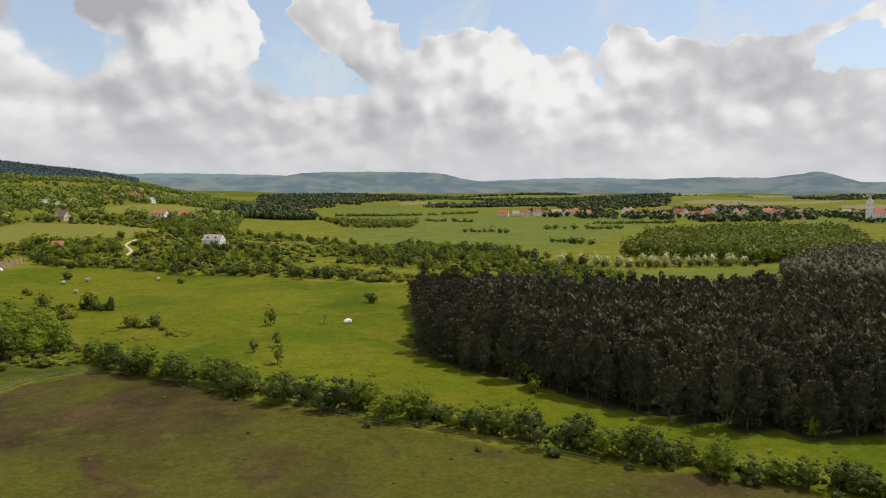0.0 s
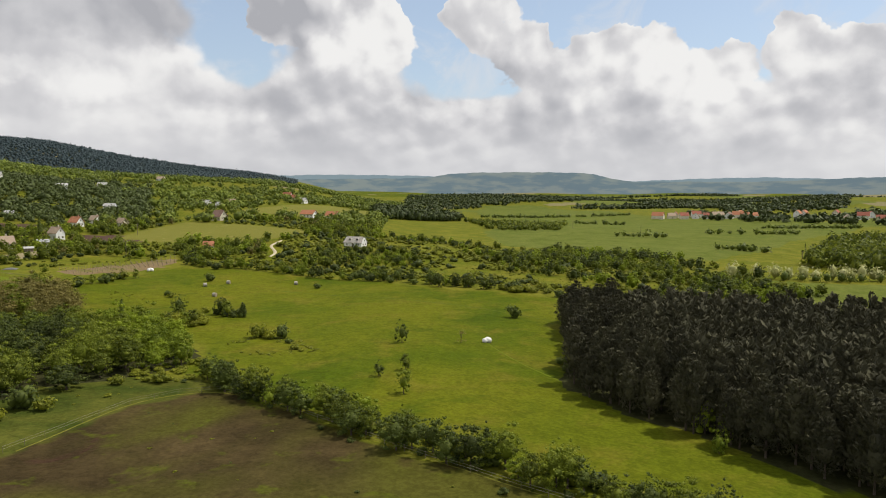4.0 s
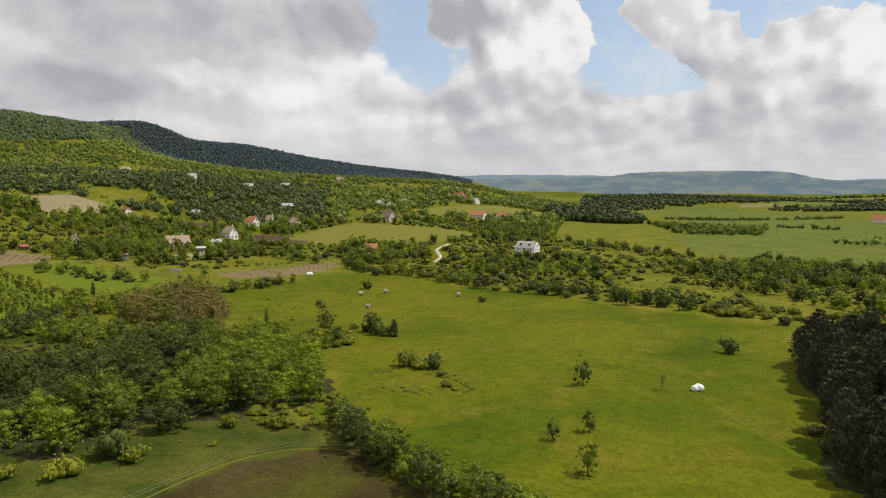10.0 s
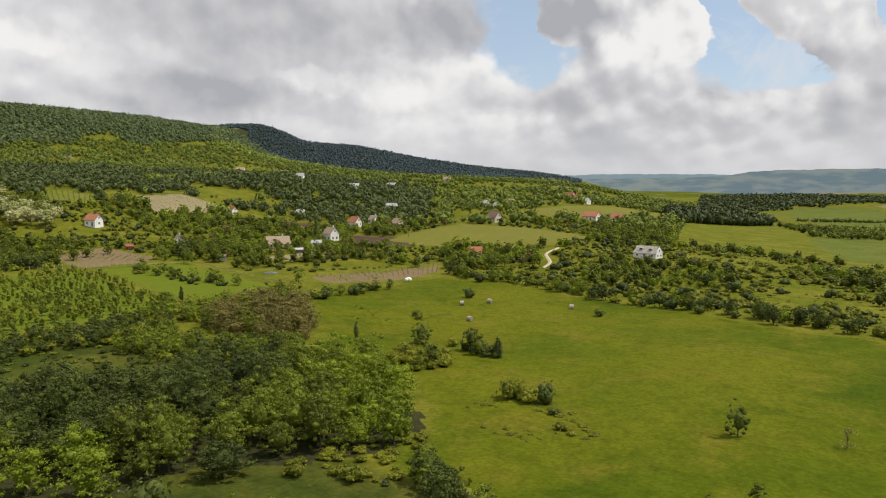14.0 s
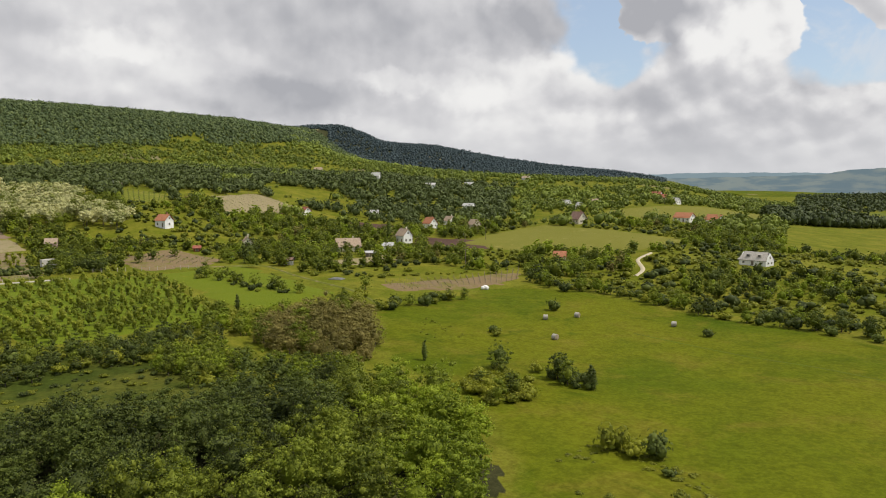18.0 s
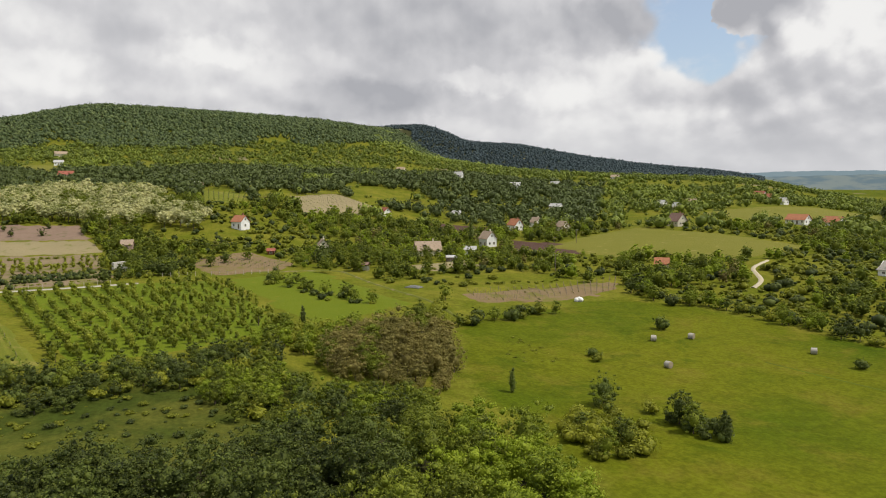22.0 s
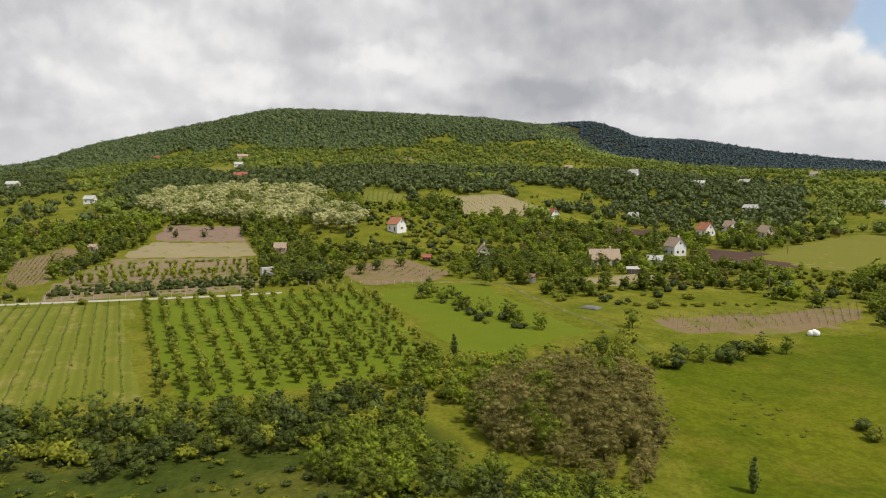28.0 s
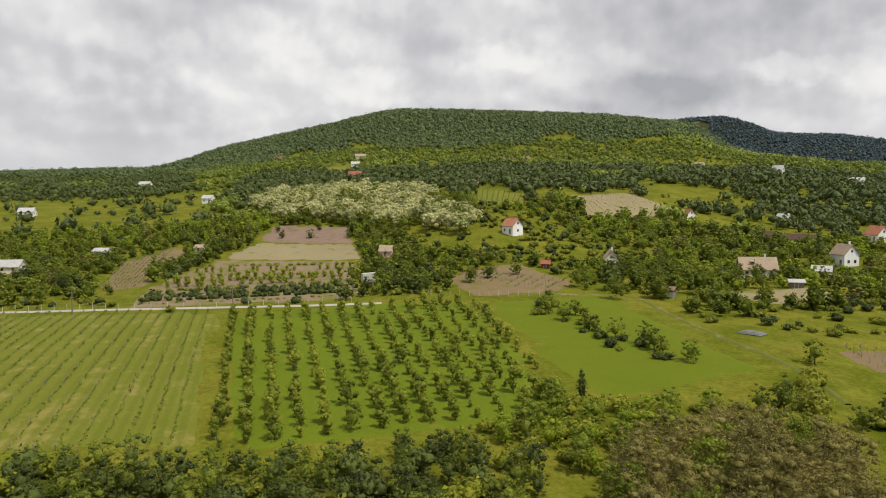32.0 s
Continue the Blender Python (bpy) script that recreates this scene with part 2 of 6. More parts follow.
foliage("vine_leaf", (0.096, 0.137, 0.012), (0.167, 0.219, 0.020), (0.262, 0.317, 0.040))
foliage("orchard_leaf", (0.119, 0.149, 0.011), (0.220, 0.246, 0.02), (0.370, 0.377, 0.042))
foliage("purple_leaf", (0.03, 0.016, 0.018), (0.06, 0.03, 0.03), (0.1, 0.05, 0.05))


def bark_colour(n):
    p = spot(n)
    return n.mix(n.noise(n.vec("MULTIPLY", p, (9, 9, 2)), 1.0, 4.0), (0.035, 0.026, 0.018), (0.13, 0.10, 0.075))


surface("bark", bark_colour, bump=lambda n: n.noise(n.vec("MULTIPLY", spot(n), (9, 9, 2)), 1.0, 4.0))


def ground_colour(n):
    p = spot(n)
    cover = n.add("ShaderNodeAttribute")
    cover.attribute_name = "cover"
    parts = n.add("ShaderNodeSeparateColor")
    n.put(parts, 0, cover.outputs["Color"])
    other = n.add("ShaderNodeAttribute")
    other.attribute_name = "crop"
    rest = n.add("ShaderNodeSeparateColor")
    n.put(rest, 0, other.outputs["Color"])
    large, mid, fine = n.noise(p, 0.013, 3.0, 0.6, 0.6), n.noise(p, 0.07, 5.0, 0.65, 0.4), n.noise(p, 1.3, 5.0, 0.7)
    streak = n.noise(p, 0.04, 5.0, 0.62, 1.2)
    meadow = n.mix(n.ramp(large, 0.36, 0.66), (0.074, 0.104, 0.005), (0.128, 0.138, 0.008))
    meadow = n.mix(n.ramp(mid, 0.48, 0.74, 0.0, 0.8), meadow, (0.158, 0.140, 0.016))
    meadow = n.mix(n.ramp(streak, 0.52, 0.72, 0.0, 0.7), meadow, (0.044, 0.076, 0.004))
    scrub = n.mix(n.ramp(mid, 0.32, 0.7), (0.108, 0.128, 0.009), (0.188, 0.178, 0.022))
    brown = n.mix(n.ramp(mid, 0.35, 0.7), (0.046, 0.033, 0.014), (0.084, 0.060, 0.024))
    brown = n.mix(n.ramp(large, 0.40, 0.56, 0.0, 0.9), brown, (0.082, 0.084, 0.012))
    brown = n.mix(n.ramp(n.noise(p, 0.16, 4.0, 0.6, 0.5), 0.56, 0.7, 0.0, 0.7), brown, (0.086, 0.100, 0.010))
    brown = n.mix(n.ramp(streak, 0.55, 0.7, 0.0, 0.8), brown, (0.064, 0.032, 0.022))
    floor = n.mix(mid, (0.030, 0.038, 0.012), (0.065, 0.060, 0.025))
    crop = n.mix(n.ramp(streak, 0.3, 0.7), (0.100, 0.128, 0.018), (0.146, 0.164, 0.032))
    dry = n.mix(mid, (0.17, 0.15, 0.07), (0.26, 0.23, 0.12))
    tone = n.mix(n.ramp(n.math("ADD", n.math("MULTIPLY_ADD", fine, 0.3, n.math("MULTIPLY", mid, 0.5)), parts.outputs[1]), 0.55, 1.05), meadow, scrub)
    wild = n.mix(n.ramp(mid, 0.36, 0.68), (0.048, 0.066, 0.010), (0.104, 0.108, 0.018))
    ragged = n.math("MULTIPLY_ADD", fine, 0.3, n.math("MULTIPLY", mid, 0.5))
    tone = n.mix(n.ramp(n.math("ADD", ragged, rest.outputs[2]), 0.6, 1.1), tone, wild)
    tone = n.mix(n.ramp(n.math("ADD", ragged, parts.outputs[0]), 0.65, 1.05), tone, brown)
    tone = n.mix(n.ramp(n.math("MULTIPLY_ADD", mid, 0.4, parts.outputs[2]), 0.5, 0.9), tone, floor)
    tone = n.mix(n.ramp(rest.outputs[0], 0.3, 0.7), tone, crop)
    tone = n.mix(n.ramp(n.math("MULTIPLY_ADD", mid, 0.4, rest.outputs[1]), 0.5, 0.9), tone, dry)
    patch = n.ramp(n.noise(p, 0.33, 6.0, 0.72, 0.6), 0.34, 0.62, 0.78, 1.0)
    return n.mix(n.math("MULTIPLY", n.ramp(fine, 0.3, 0.75, 0.74, 1.15), patch), (0, 0, 0), tone, "MIX")


def grass_relief(n):
    p = spot(n)
    return n.math("ADD", n.noise(p, 0.6, 6.0, 0.75), n.math("MULTIPLY", n.noise(p, 0.09, 3.0), 2.0))


surface("grassland", ground_colour, rough=0.95, bump=grass_relief, bump_size=0.2, gloss=0.03)


def earth(name, dark, light, scale=0.2, row=None, grass=None, amount=0.0):
    """Bare or partly grown field: clods, and furrows along a bearing."""
    def colour(n):
        p = spot(n)
        tone = n.mix(n.noise(p, scale, 5.0, 0.7), dark, light)
        tone = n.mix(n.ramp(n.noise(p, 1.7, 5.0, 0.7), 0.3, 0.7, 0.0, 0.4), tone, dark)
        if grass:
            tone = n.mix(n.ramp(n.noise(p, 0.16, 5.0, 0.7), 0.62 - amount * 0.4, 0.8 - amount * 0.4), tone, grass)
        if row:
            away, gap, strip, strength = row
            across = n.vec("DOT_PRODUCT", p, (math.cos(away), math.sin(away), 0))
            wave = n.math("SINE", n.math("MULTIPLY", across, 2 * math.pi / gap))
            wave = n.math("MULTIPLY_ADD", n.math("SUBTRACT", n.noise(p, 0.5, 4.0), 0.5), 1.6, wave)
            tone = n.mix(n.ramp(wave, 0.0, 0.9, 0.0, strength), tone, strip)
        return tone
    return surface(name, colour, rough=0.95, bump=lambda n: n.noise(spot(n), 1.1, 6.0, 0.75), bump_size=0.3, gloss=0.08)


VINE_ACROSS = math.atan2(92, 9.5)
earth("plough_soil", (0.060, 0.034, 0.026), (0.105, 0.062, 0.046))
earth("bare_vineyard_soil", (0.15, 0.105, 0.055), (0.24, 0.175, 0.095), grass=(0.14, 0.13, 0.03), amount=0.35)
earth("terrace_soil", (0.16, 0.115, 0.07), (0.27, 0.21, 0.13), grass=(0.14, 0.14, 0.03), amount=0.4)
earth("bank_soil", (0.16, 0.105, 0.075), (0.27, 0.20, 0.145), grass=(0.10, 0.10, 0.035), amount=0.2)
earth("track_soil", (0.20, 0.165, 0.09), (0.28, 0.235, 0.14), grass=(0.12, 0.13, 0.025), amount=0.8)
earth("sand", (0.36, 0.31, 0.21), (0.52, 0.46, 0.34))
earth("road_gravel", (0.30, 0.28, 0.23), (0.42, 0.40, 0.34))
earth("pale_meadow", (0.120, 0.125, 0.014), (0.180, 0.165, 0.034), scale=0.03, grass=(0.273, 0.225, 0.085), amount=0.1)
earth("green_meadow", (0.087, 0.124, 0.006), (0.142, 0.160, 0.010), scale=0.09, grass=(0.180, 0.155, 0.018), amount=0.1)
earth("orchard_grass", (0.089, 0.130, 0.007), (0.142, 0.170, 0.011), scale=0.09, grass=(0.164, 0.150, 0.016), amount=0.1)
earth("vineyard_grass", (0.113, 0.132, 0.012), (0.174, 0.174, 0.026), scale=0.05, grass=(0.223, 0.190, 0.050), amount=0.3, row=(VINE_ACROSS, 2.757, (0.098, 0.116, 0.012), 0.5))
earth("rut_grass", (0.062, 0.086, 0.008), (0.110, 0.112, 0.016), scale=0.3, grass=(0.085, 0.115, 0.008), amount=0.5)
earth("stubble", (0.20, 0.165, 0.085), (0.30, 0.25, 0.14), scale=0.05, grass=(0.14, 0.145, 0.035), amount=0.2)


def plaster(name, colour):
    def tint(n):
        p = spot(n)
        dirt = n.ramp(n.noise(n.vec("MULTIPLY", p, (1, 1, 0.25)), 0.9, 5.0, 0.65), 0.35, 0.8)
        return n.mix(n.math("MULTIPLY", dirt, 0.45), colour, tuple(c * 0.62 for c in colour))
    return surface(name, tint, rough=0.9, bump=lambda n: n.noise(spot(n), 14.0, 3.0), bump_size=0.01, gloss=0.2)


plaster("white_plaster", (0.80, 0.79, 0.75))
plaster("cream_plaster", (0.68, 0.62, 0.48))
plaster("grey_plaster", (0.46, 0.45, 0.43))
plaster("pink_plaster", (0.62, 0.42, 0.36))


def roofing(name, colour, spread=0.5):
    def tint(n):
        p = spot(n)
        worn = n.noise(p, 0.9, 5.0, 0.7)
        tile = n.noise(p, 6.0, 2.0, 0.5)
        tone = n.mix(n.ramp(worn, 0.3, 0.75, 0.0, spread), colour, tuple(c * 0.5 + 0.02 for c in colour))
        return n.mix(n.ramp(tile, 0.3, 0.7, 0.0, 0.35), tone, tuple(min(1, c * 1.3) for c in colour))
    return surface(name, tint, rough=0.85, bump=lambda n: n.math("SINE", n.math("MULTIPLY", n.noise(spot(n), 2.0, 2.0), 40.0)), bump_size=0.02, gloss=0.25)


roofing("orange_tile", (0.40, 0.165, 0.085))
roofing("red_tile", (0.30, 0.10, 0.065))
roofing("old_tile", (0.35, 0.265, 0.185))
roofing("brown_tile", (0.23, 0.14, 0.11))
roofing("grey_roof", (0.42, 0.41, 0.39))
roofing("thatch", (0.40, 0.37, 0.32), 0.7)
surface("window_glass", (0.02, 0.025, 0.03), rough=0.08, gloss=0.6)
surface("window_frame_paint", (0.55, 0.50, 0.42), rough=0.6)
surface("brick_chimney", lambda n: n.mix(n.noise(spot(n), 5.0, 4.0), (0.22, 0.09, 0.06), (0.42, 0.24, 0.17)), rough=0.9)
surface("old_wood", lambda n: n.mix(n.noise(n.vec("MULTIPLY", spot(n), (6, 6, 1)), 1.0, 4.0), (0.09, 0.07, 0.05), (0.26, 0.215, 0.16)), rough=0.9)
surface("red_wood", lambda n: n.mix(n.noise(spot(n), 3.0, 4.0), (0.13, 0.035, 0.02), (0.24, 0.075, 0.04)), rough=0.8)
surface("pale_post", lambda n: n.mix(n.noise(spot(n), 4.0, 3.0), (0.34, 0.30, 0.24), (0.56, 0.52, 0.44)), rough=0.85)
surface("white_tape", (0.24, 0.22, 0.15), rough=0.6)
surface("cement", lambda n: n.mix(n.noise(spot(n), 1.4, 5.0, 0.7), (0.36, 0.34, 0.29), (0.55, 0.52, 0.46)), rough=0.9)
surface("tarpaulin", lambda n: n.mix(n.noise(spot(n), 1.6, 4.0), (0.085, 0.085, 0.08), (0.18, 0.18, 0.165)), rough=0.5, bump=lambda n: n.noise(spot(n), 2.2, 4.0), bump_size=0.1)
surface("metal_sheet", lambda n: n.mix(n.noise(spot(n), 1.1, 4.0), (0.38, 0.40, 0.42), (0.58, 0.60, 0.62)), rough=0.45, metal=0.4)
surface("hay", lambda n: n.mix(n.noise(n.vec("MULTIPLY", spot(n), (2, 2, 9)), 1.3, 6.0, 0.75), (0.24, 0.20, 0.13), (0.50, 0.45, 0.36)), rough=0.95, bump=lambda n: n.noise(spot(n), 9.0, 5.0, 0.7), bump_size=0.06)
surface("hay_end", lambda n: n.mix(n.noise(spot(n), 4.0, 5.0, 0.7), (0.19, 0.15, 0.09), (0.40, 0.34, 0.24)), rough=0.95, bump=lambda n: n.noise(spot(n), 9.0, 5.0, 0.7), bump_size=0.06)
surface("bale_wrap", lambda n: n.mix(n.noise(spot(n), 3.0, 4.0), (0.66, 0.64, 0.60), (0.84, 0.82, 0.78)), rough=0.45, bump=lambda n: n.noise(spot(n), 5.0, 3.0), bump_size=0.03)
surface("net_wrap", lambda n: n.mix(n.noise(n.vec("MULTIPLY", spot(n), (1, 1, 3)), 3.0, 5.0, 0.7), (0.24, 0.22, 0.18), (0.46, 0.43, 0.37)), rough=0.8)


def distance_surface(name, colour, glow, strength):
    """Plain backdrop of far land, many kilometres of haze painted as bluish glow."""
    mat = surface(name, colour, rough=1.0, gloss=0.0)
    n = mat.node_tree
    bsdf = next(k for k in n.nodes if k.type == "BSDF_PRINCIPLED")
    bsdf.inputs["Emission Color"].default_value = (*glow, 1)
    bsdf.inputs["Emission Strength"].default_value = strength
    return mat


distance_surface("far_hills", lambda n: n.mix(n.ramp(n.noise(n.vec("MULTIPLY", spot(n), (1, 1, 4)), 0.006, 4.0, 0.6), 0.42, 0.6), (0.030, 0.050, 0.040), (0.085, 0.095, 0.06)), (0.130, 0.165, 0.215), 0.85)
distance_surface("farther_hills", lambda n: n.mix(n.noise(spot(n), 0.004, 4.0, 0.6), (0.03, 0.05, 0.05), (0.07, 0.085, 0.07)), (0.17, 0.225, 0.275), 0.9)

# ---- building helpers ----
rng = np.random.default_rng(7)


def mesh_of(name, verts, faces, material=None, smooth=False):
    """A mesh from arrays: faces all of one size."""
    verts, faces = np.asarray(verts, np.float32), np.asarray(faces, np.int32)
    mesh = bpy.data.meshes.new(name)
    mesh.vertices.add(len(verts))
    mesh.vertices.foreach_set("co", verts.ravel())
    k = faces.shape[1]
    mesh.loops.add(faces.size)
    mesh.loops.foreach_set("vertex_index", faces.ravel())
    mesh.polygons.add(len(faces))
    mesh.polygons.foreach_set("loop_start", np.arange(0, faces.size, k, dtype=np.int32))
    mesh.polygons.foreach_set("loop_total", np.full(len(faces), k, np.int32))
    if smooth:
        mesh.polygons.foreach_set("use_smooth", np.ones(len(faces), bool))
    mesh.update(calc_edges=True)
    if material:
        mesh.materials.append(MATS[material])
    return mesh


def part(name, bm, material, parent=None, label=""):
    """Links a bmesh as one mesh object under a thing or a part."""
    mesh = bpy.data.meshes.new(name)
    bm.to_mesh(mesh)
    bm.free()
    mesh.materials.append(MATS[material])
    ob = new(name, mesh)
    ob.parent = parent
    if label:
        tagged(ob, label)
    return ob


def piece(name, mesh, parent=None, at=None):
    ob = new(name, mesh)
    ob.parent = parent
    if at is not None:
        ob.matrix_basis = at
    return ob


def box(bm, size, at=(0, 0, 0), bevel=0.0, rot=0.0):
    made = bmesh.ops.create_cube(bm, size=1.0, matrix=Matrix.Translation(at) @ Matrix.Rotation(rot, 4, "Z") @ Matrix.Diagonal((*size, 1)))
    if bevel:
        edges = list({e for v in made["verts"] for e in v.link_edges})
        bmesh.ops.bevel(bm, geom=edges, offset=bevel, segments=1, affect="EDGES")
    return bm


def boxes(*rows):
    bm = bmesh.new()
    for row in rows:
        box(bm, *row)
    return bm


def prism(bm, outline, low, high):
    """Upright extrusion of an outline in the plan."""
    a = [bm.verts.new((x, y, low)) for x, y in outline]
    b = [bm.verts.new((x, y, high)) for x, y in outline]
    bm.faces.new(a[::-1])
    bm.faces.new(b)
    for i in range(len(a)):
        j = (i + 1) % len(a)
        bm.faces.new((a[i], a[j], b[j], b[i]))
    return bm


def inside(poly, x, y):
    """Whether plan points lie in a polygon."""
    x, y = np.asarray(x, float), np.asarray(y, float)
    hit = np.zeros(x.shape, bool)
    px, py = np.array(poly, float).T
    for i in range(len(poly)):
        j = i - 1
        with np.errstate(divide="ignore", invalid="ignore"):
            cross = (px[j] - px[i]) * (y - py[i]) / (py[j] - py[i]) + px[i]
        hit ^= ((py[i] > y) != (py[j] > y)) & (x < cross)
    return hit


def from_line(line, x, y):
    """Distance of plan points from a polyline."""
    x, y = np.asarray(x, float), np.asarray(y, float)
    best = np.full(x.shape, 1e9)
    for (ax, ay), (bx, by) in zip(line, line[1:]):
        dx, dy = bx - ax, by - ay
        t = np.clip(((x - ax) * dx + (y - ay) * dy) / (dx * dx + dy * dy), 0, 1)
        best = np.minimum(best, np.hypot(x - ax - t * dx, y - ay - t * dy))
    return best


def wobble(x, y, scale, seed=0.0):
    """Cheap smooth noise in -1..1."""
    x, y = np.asarray(x, float) / scale, np.asarray(y, float) / scale
    s = np.sin(x * 1.0 + 1.7 * np.sin(y * 0.73 + seed) + seed) + np.sin(y * 1.13 + 1.9 * np.sin(x * 0.61 - seed) + 2 * seed)
    return 0.5 * s * 0.7 + 0.3 * np.sin(x * 2.3 - y * 1.9 + 3 * seed) * np.cos(y * 2.7 + x * 1.1)

# ---- relief of the land ----
CX, CY = -40.0, 80.0
RINGS = [0, 120, 250, 320, 400, 500, 700, 1000, 1300, 1700, 2300, 3500, 4600]
RELIEF = {
    -180: [-2, -2, -2, -2, -2, -2, 0, 2, 4, 8, 12, 20, 20],
    -60: [-1, -3, -3, -3, -3, -3, -2, 0, 3, 8, 14, 20, 20],
    -28: [-1, -2.5, -3, -3, -3, -2, -1, 1, 5, 10, 16, 22, 20],
    -36: [-1, -3, -3, -3, -3, -2, -1, 1, 5, 10, 16, 22, 20],
    -18: [-1, -2, -1, 0, 0, 0, 0, 1, 3, 8, 14, 20, 20],
    -4: [-1, -0.5, 1.5, 2, 1, 0, 0, 0, 1, 2, 8, 15, 18],
    1: [-1, 0.3, 1.5, 2, 1, 0, 0, 0, 1, 2, 8, 15, 18],
    10: [-1, 0.3, 2.5, 7, 6, 5, 4, 2, 2, 3, 8, 15, 18],
    16: [-1, -0.5, 2.5, 8.5, 10, 12, 12, 11, 12, 12, 12, 18, 20],
    24: [-1, -0.5, 2.5, 8, 13, 17, 24, 36, 42, 46, 64, 40, 25],
    30.3: [-1, -0.5, 2.8, 7.3, 12, 16, 26, 44, 52, 58, 98, 50, 30],
    34.5: [-1, -0.5, 3.2, 7, 11.4, 15, 29, 49, 58, 66, 128, 60, 30],
    38.5: [-1, -0.4, 4.2, 7.1, 11.1, 15.3, 35, 52, 64, 76, 158, 70, 40],
    41.2: [-1, -0.2, 5, 7.3, 10.8, 16, 40, 55, 70, 84, 174, 70, 50],
    44.6: [-1, 0, 6, 7.5, 10.5, 17, 46, 60, 78, 98, 178, 80, 60],
    46.5: [-1, 0, 6, 7.6, 11, 19, 47, 60, 82, 110, 206, 90, 60],
    48.2: [-1, 0.1, 6, 7.7, 12, 21, 47, 61, 86, 130, 224, 90, 60],
    50.2: [-1, 0.3, 6, 8, 14, 25, 48, 62, 95, 163, 210, 90, 60],
    53.5: [-1, 0.6, 6, 8.4, 17, 30, 50, 64, 101, 178, 190, 90, 60],
    60: [-1, 1, 6, 9, 22, 37, 52, 66, 108, 194, 180, 100, 60],
    71: [-1, 1, 6, 8, 15, 30, 47, 68, 115, 208, 180, 100, 60],
    77: [-1, 1, 6, 7.5, 14, 26, 43, 62, 98, 176, 160, 100, 60],
    83: [-1, 1, 5.5, 7, 12, 21, 36, 52, 76, 132, 120, 80, 60],
    90: [-1, 1, 5, 6, 10, 18, 31, 46, 56, 72, 80, 60, 60],
    105: [-1, 0, 4, 5, 9, 16, 30, 47, 60, 72, 70, 60, 60],
    130: [-1, 0, 2, 3, 5, 9, 16, 26, 36, 46, 50, 50, 50],
    180: [-2, -2, -2, -2, -2, -2, 0, 2, 4, 8, 12, 20, 20],
}
AZ = sorted(RELIEF)
TABLE = np.array([RELIEF[a] for a in AZ], float)


def spline(knots, rows, at):
    """Smooth curve through the rows (values along the first axis) at the places given: a Hermite curve with limited slopes."""
    k = np.asarray(knots, float)
    i = np.clip(np.searchsorted(k, at, side="right") - 1, 0, len(k) - 2)
    d = np.diff(rows, axis=0) / np.diff(k)[:, None]
    m = np.zeros_like(rows)
    m[1:-1] = np.where(d[1:] * d[:-1] > 0, 2 * d[1:] * d[:-1] / np.where(np.abs(d[1:] + d[:-1]) < 1e-9, 1, d[1:] + d[:-1]), 0)
    return k, i, m


def height(x, y):
    """Ground level at plan points (arrays or numbers)."""
    x, y = np.atleast_1d(np.asarray(x, float)), np.atleast_1d(np.asarray(y, float))
    r = np.minimum(np.hypot(x - CX, y - CY), 4599.0)
    a = np.degrees(np.arctan2(-(x - CX), y - CY))
    k, i, m = spline(AZ, TABLE, a)
    h = k[i + 1] - k[i]
    t = ((a - k[i]) / h)[:, None]
    s = (2 * t**3 - 3 * t**2 + 1) * TABLE[i] + (t**3 - 2 * t**2 + t) * h[:, None] * m[i] + (-2 * t**3 + 3 * t**2) * TABLE[i + 1] + (t**3 - t**2) * h[:, None] * m[i + 1]
    q = np.asarray(RINGS, float)
    j = np.clip(np.searchsorted(q, r, side="right") - 1, 0, len(q) - 2)
    d = np.diff(s, axis=1) / np.diff(q)
    mm = np.zeros_like(s)
    mm[:, 1:-1] = np.where(d[:, 1:] * d[:, :-1] > 0, 2 * d[:, 1:] * d[:, :-1] / np.where(np.abs(d[:, 1:] + d[:, :-1]) < 1e-9, 1, d[:, 1:] + d[:, :-1]), 0)
    n = np.arange(len(r))
    g = q[j + 1] - q[j]
    u = (r - q[j]) / g
    z = (2 * u**3 - 3 * u**2 + 1) * s[n, j] + (u**3 - 2 * u**2 + u) * g * mm[n, j] + (-2 * u**3 + 3 * u**2) * s[n, j + 1] + (u**3 - u**2) * g * mm[n, j + 1]
    roll = np.sin(x * 0.021 + 1.3) * np.sin(y * 0.017 + 0.4) + 0.5 * np.sin(x * 0.053 - y * 0.031)
    roll2 = np.sin(x * 0.0071 + y * 0.0043) + np.sin(y * 0.0097 - x * 0.0031 + 2.0)
    return z + 0.25 * roll * np.clip(r / 200, 0, 1) + roll2 * np.clip((r - 500) / 250, 0, 5)


def ground(x, y):
    return float(height(x, y)[0])


# ---- plan of the fields ----
PADDOCK = [(-84, 112), (-83, 138), (-78, 145), (-71, 149), (-63, 145), (-40, 132), (-18, 121), (-3, 114), (15, 105.5), (60, 90), (90, 60), (60, -40), (-60, -40)]
HEDGE = [(-79, 156), (-64, 147), (-50, 139), (-36, 131.5), (-18, 124.5), (-2, 117.5), (10, 111), (26, 104), (41, 98), (54, 93), (72, 86), (92, 78)]
PINES = [(-4, 168), (3, 158), (14, 150), (24, 140), (41, 123), (58, 116), (76, 115), (100, 112), (130, 108), (175, 200), (160, 238), (120, 246), (70, 246), (28, 246), (-8, 247), (-11, 236), (-6, 211), (-5, 195), (-7, 182)]
